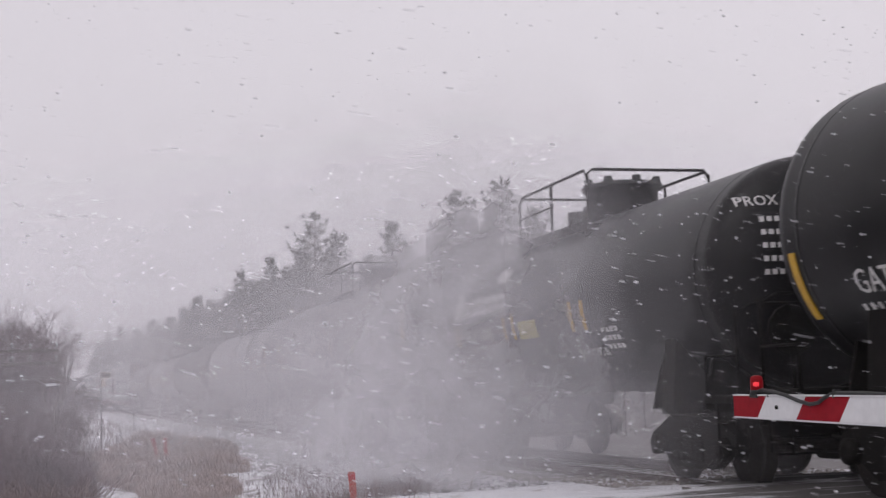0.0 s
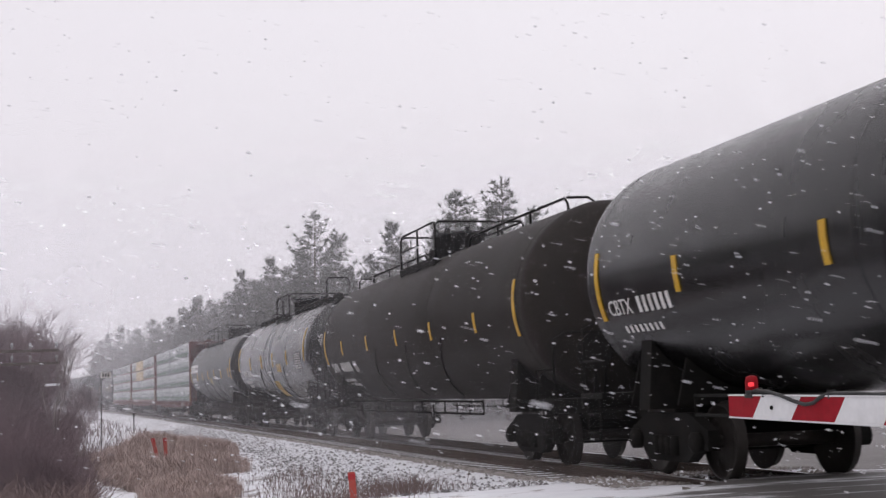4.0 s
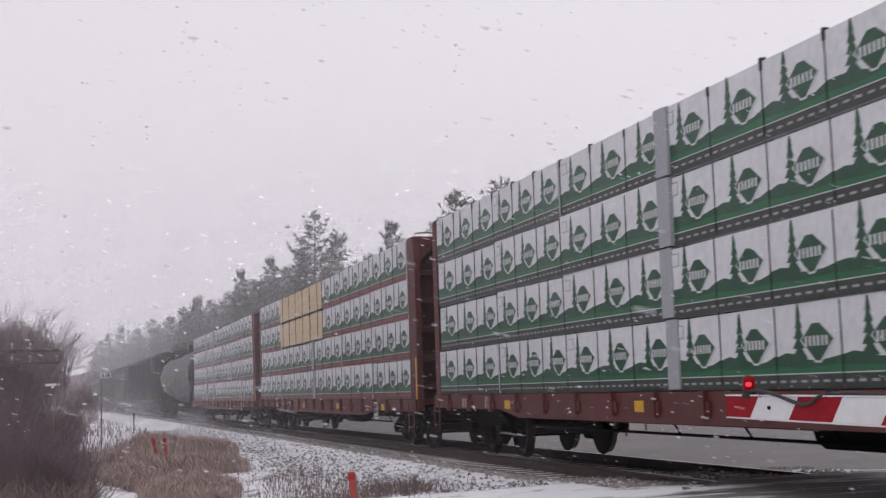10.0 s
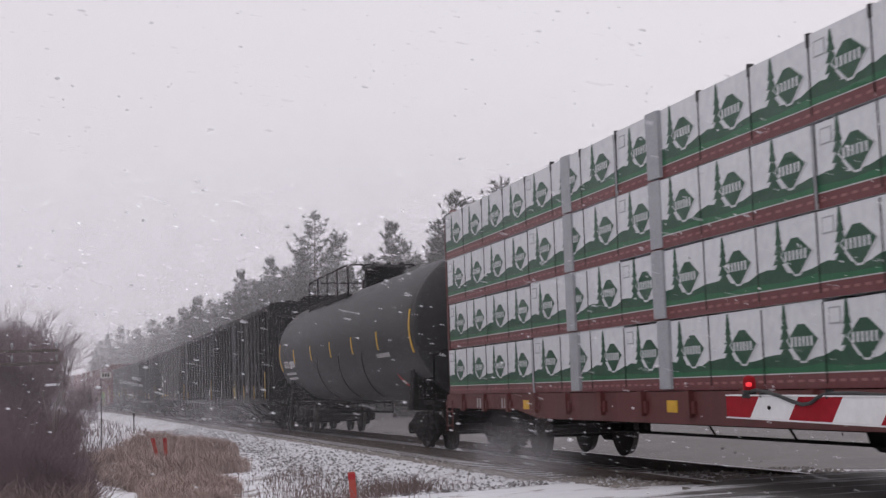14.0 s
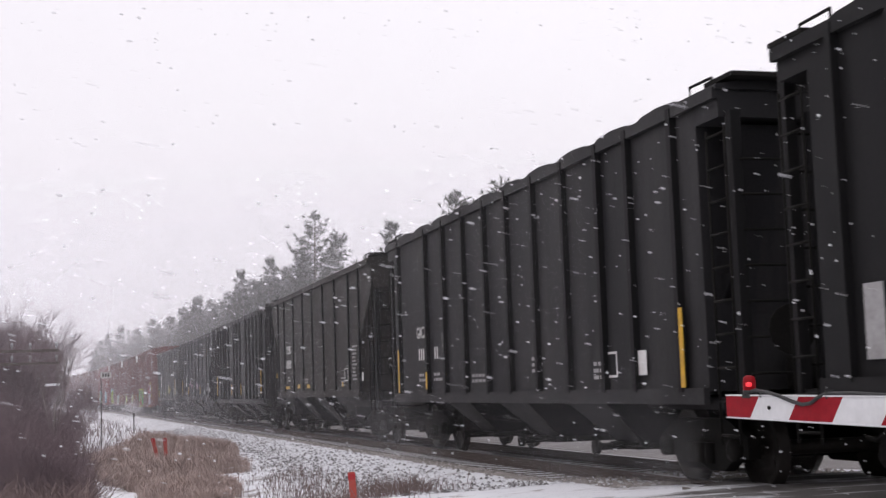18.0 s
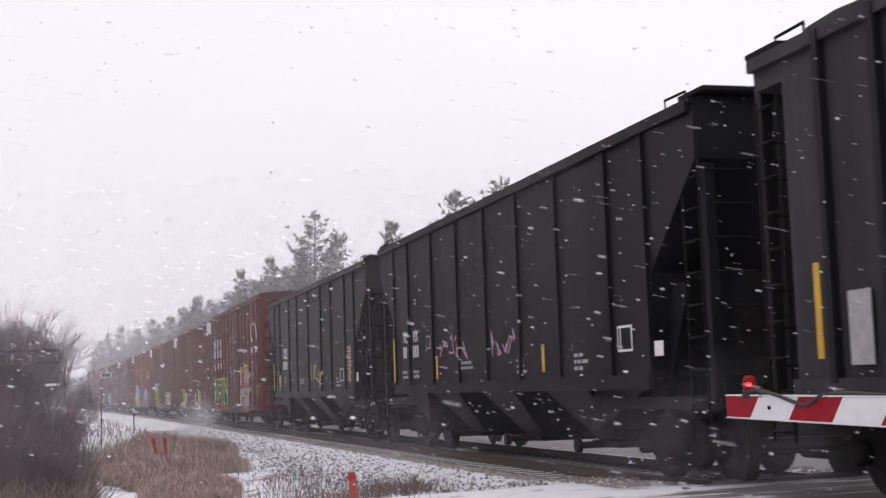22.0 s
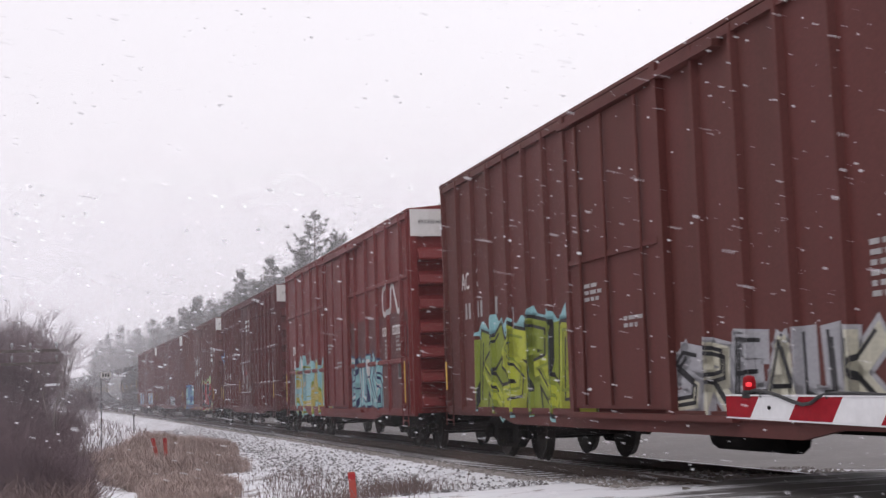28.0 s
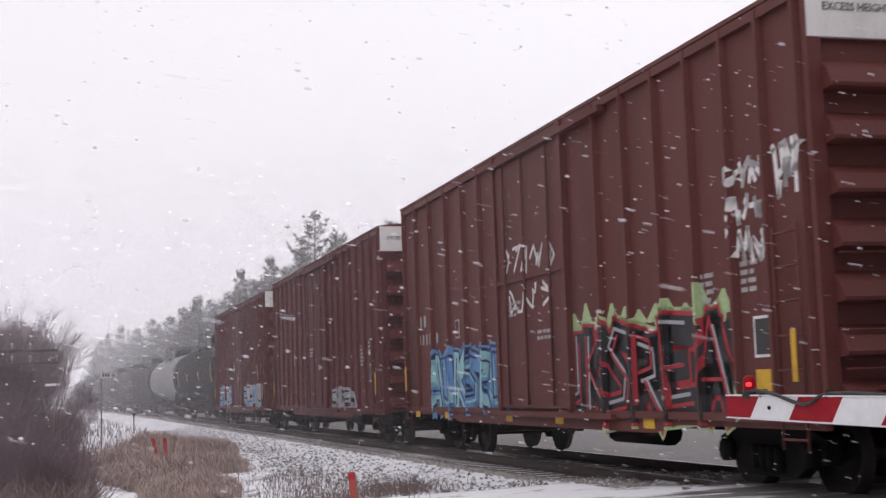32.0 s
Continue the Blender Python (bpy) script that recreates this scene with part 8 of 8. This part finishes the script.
# old telegraph pole whose arms reach out of the thicket
tele = tagged(new("telegraph_pole"), "weathered telegraph pole with two crossarms in a thicket", "utility pole")
tele.location = (-3.05, 44, ground_z(-2.05, 44))
zb = ground_z(-2.05, 44)
bm = bmesh.new()
tube(bm, [(0, 0, -0.5), (0, 0, 3.7)], 0.12, 10, taper=0.10)
part("pole", bm, M["pole_wood"], tele)
for z in (2.70, 2.30):
    bm = bmesh.new()
    box(bm, -1.4, 2.38, -0.04, 0.045, z - zb, z + 0.09 - zb)
    arm = part("crossarm", bm, M["pole_wood"], tele)
    for q in (-1.3, -0.7, 0.4, 0.95, 1.5, 2.3):
        bm = bmesh.new()
        turned(bm, [(z + 0.10 - zb, 0.018), (z + 0.19 - zb, 0.018), (z + 0.20 - zb, 0.045), (z + 0.29 - zb, 0.04), (z + 0.31 - zb, 0.01)], 8, "z", (q, 0, 0))
        part("insulator", bm, M["rail_top"], arm)
bm = bmesh.new()
prism(bm, [(1.92, 1.62 - zb), (2.38, 1.63 - zb), (2.40, 1.70 - zb), (1.94, 1.70 - zb)], "y", -0.12, 0.12)
part("snowy_brace", bm, M["snow"], tele, "snow lying on a broken brace")

# unseen dark wall behind the camera, added to darken the wagons' near sides
bm = bmesh.new()
rw = random.Random(2)
pts = [(-34 - 8 * math.sin(i * 0.3), -95 + i * 6.0) for i in range(46)]
prev = None
for x, s in pts:
    top = rw.uniform(9, 14)
    cur = (bm.verts.new((x, s, -3)), bm.verts.new((x + rw.uniform(-1, 1), s, top * 0.6)), bm.verts.new((x, s, top)))
    if prev:
        bm.faces.new((prev[0], cur[0], cur[1], prev[1]))
        bm.faces.new((prev[1], cur[1], cur[2], prev[2]))
    prev = cur
tagged(new("backdrop", mesh_of("backdrop", bm, M["needles"])), "unseen dark wall added to darken the wagon sides", "backdrop", kind="structure")


# ---------------------------------------------------------------- flakes in the air, blown from left to right
def flake_swarm(seed, n, speed, near, far, size, lasts=32.0):
    """Flakes of a long slanting bank that drifts past: u to the camera's right, d ahead of it."""
    rng = random.Random(seed)
    vs, fs = [], []
    turn = Matrix.Rotation(radians(-15.1), 3, "Z")
    for _ in range(n):
        u = rng.uniform(-speed[0] * lasts - 0.4 * far, 0.42 * far)
        d = near + (far - near) * rng.random() ** 0.8
        z = -u * speed[1] / speed[0] + 1.2 + d * rng.uniform(-0.12, 0.36)
        r = size * rng.choice((0.5, 0.7, 0.7, 1.0, 1.0, 1.5))
        c = turn @ Vector((u, d, 0)) + Vector((0, 0, z))
        i = len(vs)
        for dx, dy, dz in ((1, 0, 0), (-1, 0, 0), (0, 1, 0), (0, -1, 0), (0, 0, 0.8), (0, 0, -0.8)):
            vs.append((c.x + r * dx * rng.uniform(0.5, 1.3), c.y + r * dy * rng.uniform(0.5, 1.3), c.z + r * dz * rng.uniform(0.5, 1.3)))
        fs += [(i + a, i + b, i + e) for a, b, e in ((0, 2, 4), (2, 1, 4), (1, 3, 4), (3, 0, 4), (2, 0, 5), (1, 2, 5), (3, 1, 5), (0, 3, 5))]
    me = bpy.data.meshes.new("falling_snow")
    me.from_pydata(vs, [], fs)
    me.materials.append(FLAKE)
    ob = tagged(new("falling_snow", me), "white snowflakes driven on the wind", "snowfall", kind="stuff")
    way = turn @ Vector((speed[0], 0, 0))
    return ob, Vector((way.x, way.y, -speed[1]))


FLAKE = bpy.data.materials.new("snowflake")
FLAKE.use_nodes = True
fn = FLAKE.node_tree.nodes
fn.clear()
f_out, f_add, f_df, f_tl = fn.new("ShaderNodeOutputMaterial"), fn.new("ShaderNodeAddShader"), fn.new("ShaderNodeBsdfDiffuse"), fn.new("ShaderNodeBsdfTranslucent")
f_df.inputs["Color"].default_value = f_tl.inputs["Color"].default_value = (0.45, 0.45, 0.46, 1)
FLAKE.node_tree.links.new(f_df.outputs[0], f_add.inputs[0])
FLAKE.node_tree.links.new(f_tl.outputs[0], f_add.inputs[1])
FLAKE.node_tree.links.new(f_add.outputs[0], f_out.inputs[0])
SWARMS = [flake_swarm(1, 17000, (10.0, 2.3), 2.2, 8.0, 0.0062), flake_swarm(2, 30000, (8.0, 2.0), 5.0, 13.0, 0.0092), flake_swarm(3, 26000, (6.0, 1.7), 9.0, 20.0, 0.0122), flake_swarm(4, 2200, (15.0, 2.4), 5.0, 12.0, 0.0065, 2.6), flake_swarm(5, 2600, (13.0, 2.0), 9.0, 16.0, 0.008, 2.8)]


# ---------------------------------------------------------------- snow whirled up by the train
def cloud_material(density, scale, seed):
    m = bpy.data.materials.new("whirled_snow")
    m.use_nodes = True
    nt = m.node_tree
    nt.nodes.clear()
    out = nt.nodes.new("ShaderNodeOutputMaterial")
    mix = nt.nodes.new("ShaderNodeMixShader")
    tr = nt.nodes.new("ShaderNodeBsdfTransparent")
    ad = nt.nodes.new("ShaderNodeAddShader")
    df, tl = nt.nodes.new("ShaderNodeBsdfDiffuse"), nt.nodes.new("ShaderNodeBsdfTranslucent")
    for n in (df, tl):
        n.inputs["Color"].default_value = (0.46, 0.455, 0.47, 1)
    co = nt.nodes.new("ShaderNodeTexCoord")
    # fades out from the heart of the cloud to its rim
    ma = nt.nodes.new("ShaderNodeMapping")
    ma.inputs["Location"].default_value = (-1, -1, -0.7)
    ma.inputs["Scale"].default_value = (2, 2, 1.7)
    nt.links.new(co.outputs["Generated"], ma.inputs[0])
    ln = nt.nodes.new("ShaderNodeVectorMath")
    ln.operation = "LENGTH"
    nt.links.new(ma.outputs[0], ln.inputs[0])
    fall = nt.nodes.new("ShaderNodeMapRange")
    fall.interpolation_type = "SMOOTHSTEP"
    fall.inputs[1].default_value, fall.inputs[2].default_value = 0.15, 0.98
    fall.inputs[3].default_value, fall.inputs[4].default_value = density, 0.0
    nt.links.new(ln.outputs["Value"], fall.inputs[0])
    nz = nt.nodes.new("ShaderNodeTexNoise")
    nz.noise_dimensions = "4D"
    nz.inputs["W"].default_value = seed
    nz.inputs["Scale"].default_value, nz.inputs["Detail"].default_value, nz.inputs["Roughness"].default_value = scale, 6, 0.62
    nz.inputs["Distortion"].default_value = 0.6
    nt.links.new(co.outputs["Object"], nz.inputs[0])
    wi = nt.nodes.new("ShaderNodeMapRange")
    wi.inputs[1].default_value, wi.inputs[2].default_value = 0.36, 0.68
    nt.links.new(nz.outputs[0], wi.inputs[0])
    mu = nt.nodes.new("ShaderNodeMath")
    mu.operation = "MULTIPLY"
    nt.links.new(fall.outputs[0], mu.inputs[0])
    nt.links.new(wi.outputs[0], mu.inputs[1])
    nt.links.new(mu.outputs[0], mix.inputs[0])
    nt.links.new(df.outputs[0], ad.inputs[0])
    nt.links.new(tl.outputs[0], ad.inputs[1])
    nt.links.new(tr.outputs[0], mix.inputs[1])
    nt.links.new(ad.outputs[0], mix.inputs[2])
    nt.links.new(mix.outputs[0], out.inputs[0])
    return m


CLOUDS = []


def snow_cloud(length, width, height, layers, density, scale, seed, s, off, z, speed):
    """A drifting cloud of fine snow in layers, s metres along the line at the start, drifting down the line and across it at that pace."""
    bm = bmesh.new()
    face = Matrix.Rotation(radians(-15.1), 3, "Z")
    n = max(layers, 3)
    for k in range(n):
        y = length * ((k + 0.5) / n - 0.5)
        q = math.sqrt(max(1 - (2 * y / length) ** 2, 0.15))
        rows = []
        for j in range(5):
            rows.append([bm.verts.new(face @ Vector((width / 2 * q * (i / 5 - 1), 0.3 * math.sin(i * 1.3 + k), 0)) + Vector((0, y, height * j / 4))) for i in range(11)])
        for j in range(4):
            for i in range(10):
                bm.faces.new((rows[j][i], rows[j][i + 1], rows[j + 1][i + 1], rows[j + 1][i]))
    ob = tagged(new("blowing_snow", mesh_of("blowing_snow", bm, cloud_material(density, scale, seed))), "loose powder snow whirled up by the passing train", "snow cloud", kind="stuff")
    CLOUDS.append((ob, s, off, z, speed))
    ob.matrix_basis = cloud_pose(s, off, z)
    return ob


def cloud_pose(s, off, z):
    c = on_track(s, off, z)
    return pose(c.x, c.y, c.z)


# (length, width, height, layers, density, grain, seed, place along the line, beside it, height, pace along the line and across it)
snow_cloud(22, 8.0, 5.2, 9, 0.48, 0.55, 1.0, 28, -2.6, -0.7, (6.0, 2.2))
snow_cloud(12, 7.0, 3.0, 7, 0.72, 0.9, 2.0, 21.5, -3.0, -0.7, (5.0, 2.4))
snow_cloud(36, 13.0, 6.0, 9, 0.32, 0.35, 3.0, 50, -3.6, -0.7, (4.0, 1.5))
snow_cloud(80, 50.0, 24.0, 6, 0.18, 0.12, 4.0, 75, 14.0, -1.0, (2.0, 5.0))
snow_cloud(18, 5.0, 3.0, 7, 0.26, 0.6, 5.0, 74, -3.4, -0.7, (9.5, 0.8))
snow_cloud(9, 8.0, 6.6, 6, 0.64, 0.6, 10.0, 19.0, -2.6, -0.6, (3.5, 3.0))
snow_cloud(11, 4.5, 2.0, 6, 0.42, 0.9, 11.0, 30.0, -1.9, -0.6, (7.0, 0.2))
snow_cloud(48, 5.5, 2.4, 4, 0.16, 0.5, 12.0, 46 + 201.6, -1.6, -0.5, None)
snow_cloud(48, 5.5, 2.4, 4, 0.16, 0.5, 13.0, 96 + 201.6, -1.6, -0.5, None)
snow_cloud(10, 12.0, 5.0, 5, 0.30, 0.35, 9.0, 21, -6.6, -0.7, (1.0, 5.0))
snow_cloud(30, 20.0, 3.6, 6, 0.34, 0.40, 14.0, 36, 1.0, -0.9, (3.0, 3.2))
snow_cloud(8, 34.0, 6.0, 4, 0.17, 0.15, 16.0, 14, -4.0, -1.0, (2.0, 4.5))
snow_cloud(9, 8.0, 3.0, 6, 0.40, 0.70, 15.0, 17.5, 0.4, -0.5, (2.5, 2.2))
snow_cloud(5, 3.4, 2.2, 6, 0.40, 1.3, 6.0, 143.0 + 201.6, -2.0, -0.6, None)
snow_cloud(16, 5.0, 2.6, 6, 0.24, 0.8, 7.0, 27 + 201.6, -2.4, -0.7, None)
snow_cloud(4, 3.0, 1.6, 5, 0.30, 1.3, 8.0, -6 + 201.6, -1.8, -0.6, None)


# ---------------------------------------------------------------- what moves
def motions():
    times = [0] + [2 * k for k in range(1, 16)] + [32]
    for ob, centre in WAGONS:
        walk(ob, [(t, car_pose(centre - run(t))) for t in times])
    for ob, way in SWARMS:
        walk(ob, [(t, Matrix.Translation(way * t)) for t in (0, 16, 32)])
    for ob, s, off, z, speed in CLOUDS:
        walk(ob, [(t, cloud_pose(s - (speed[0] * t if speed else run(t) - run(0)), off + (speed[1] * t if speed else 0), z)) for t in times])
    # the arm swings a little in the draught of the train
    walk(GATE, [(t, pose(3.30 + d, 6.446, 1.03, 0, 0.6, -90 - math.degrees(d / 7.2))) for t, d in ((0, 0.043), (0.3, 0.024), (0.6, 0.008), (1, 0.001), (1.5, 0.004), (2, 0.013), (3, 0.023), (4, 0.014), (5.5, 0.004), (7, 0.002), (9, -0.001), (14, 0), (32, 0))])
    # every wheel turns with the way that the train has gone
    for wheels, x in ((FRONT_WHEELS, -0.89), (REAR_WHEELS, 0.89)):
        rows = [(k / 30, pose(x, 0, WHEEL_R, 0, -math.degrees(run(k / 30) / WHEEL_R) % 360, 0)) for k in range(961)]
        walk(wheels[0], rows)
        keys = wheels[0].animation_data
        for w in wheels[1:]:
            w.rotation_mode = "QUATERNION"
            w.animation_data_create()
            w.animation_data.action = keys.action
            w.animation_data.action_slot = keys.action_slot


motions()
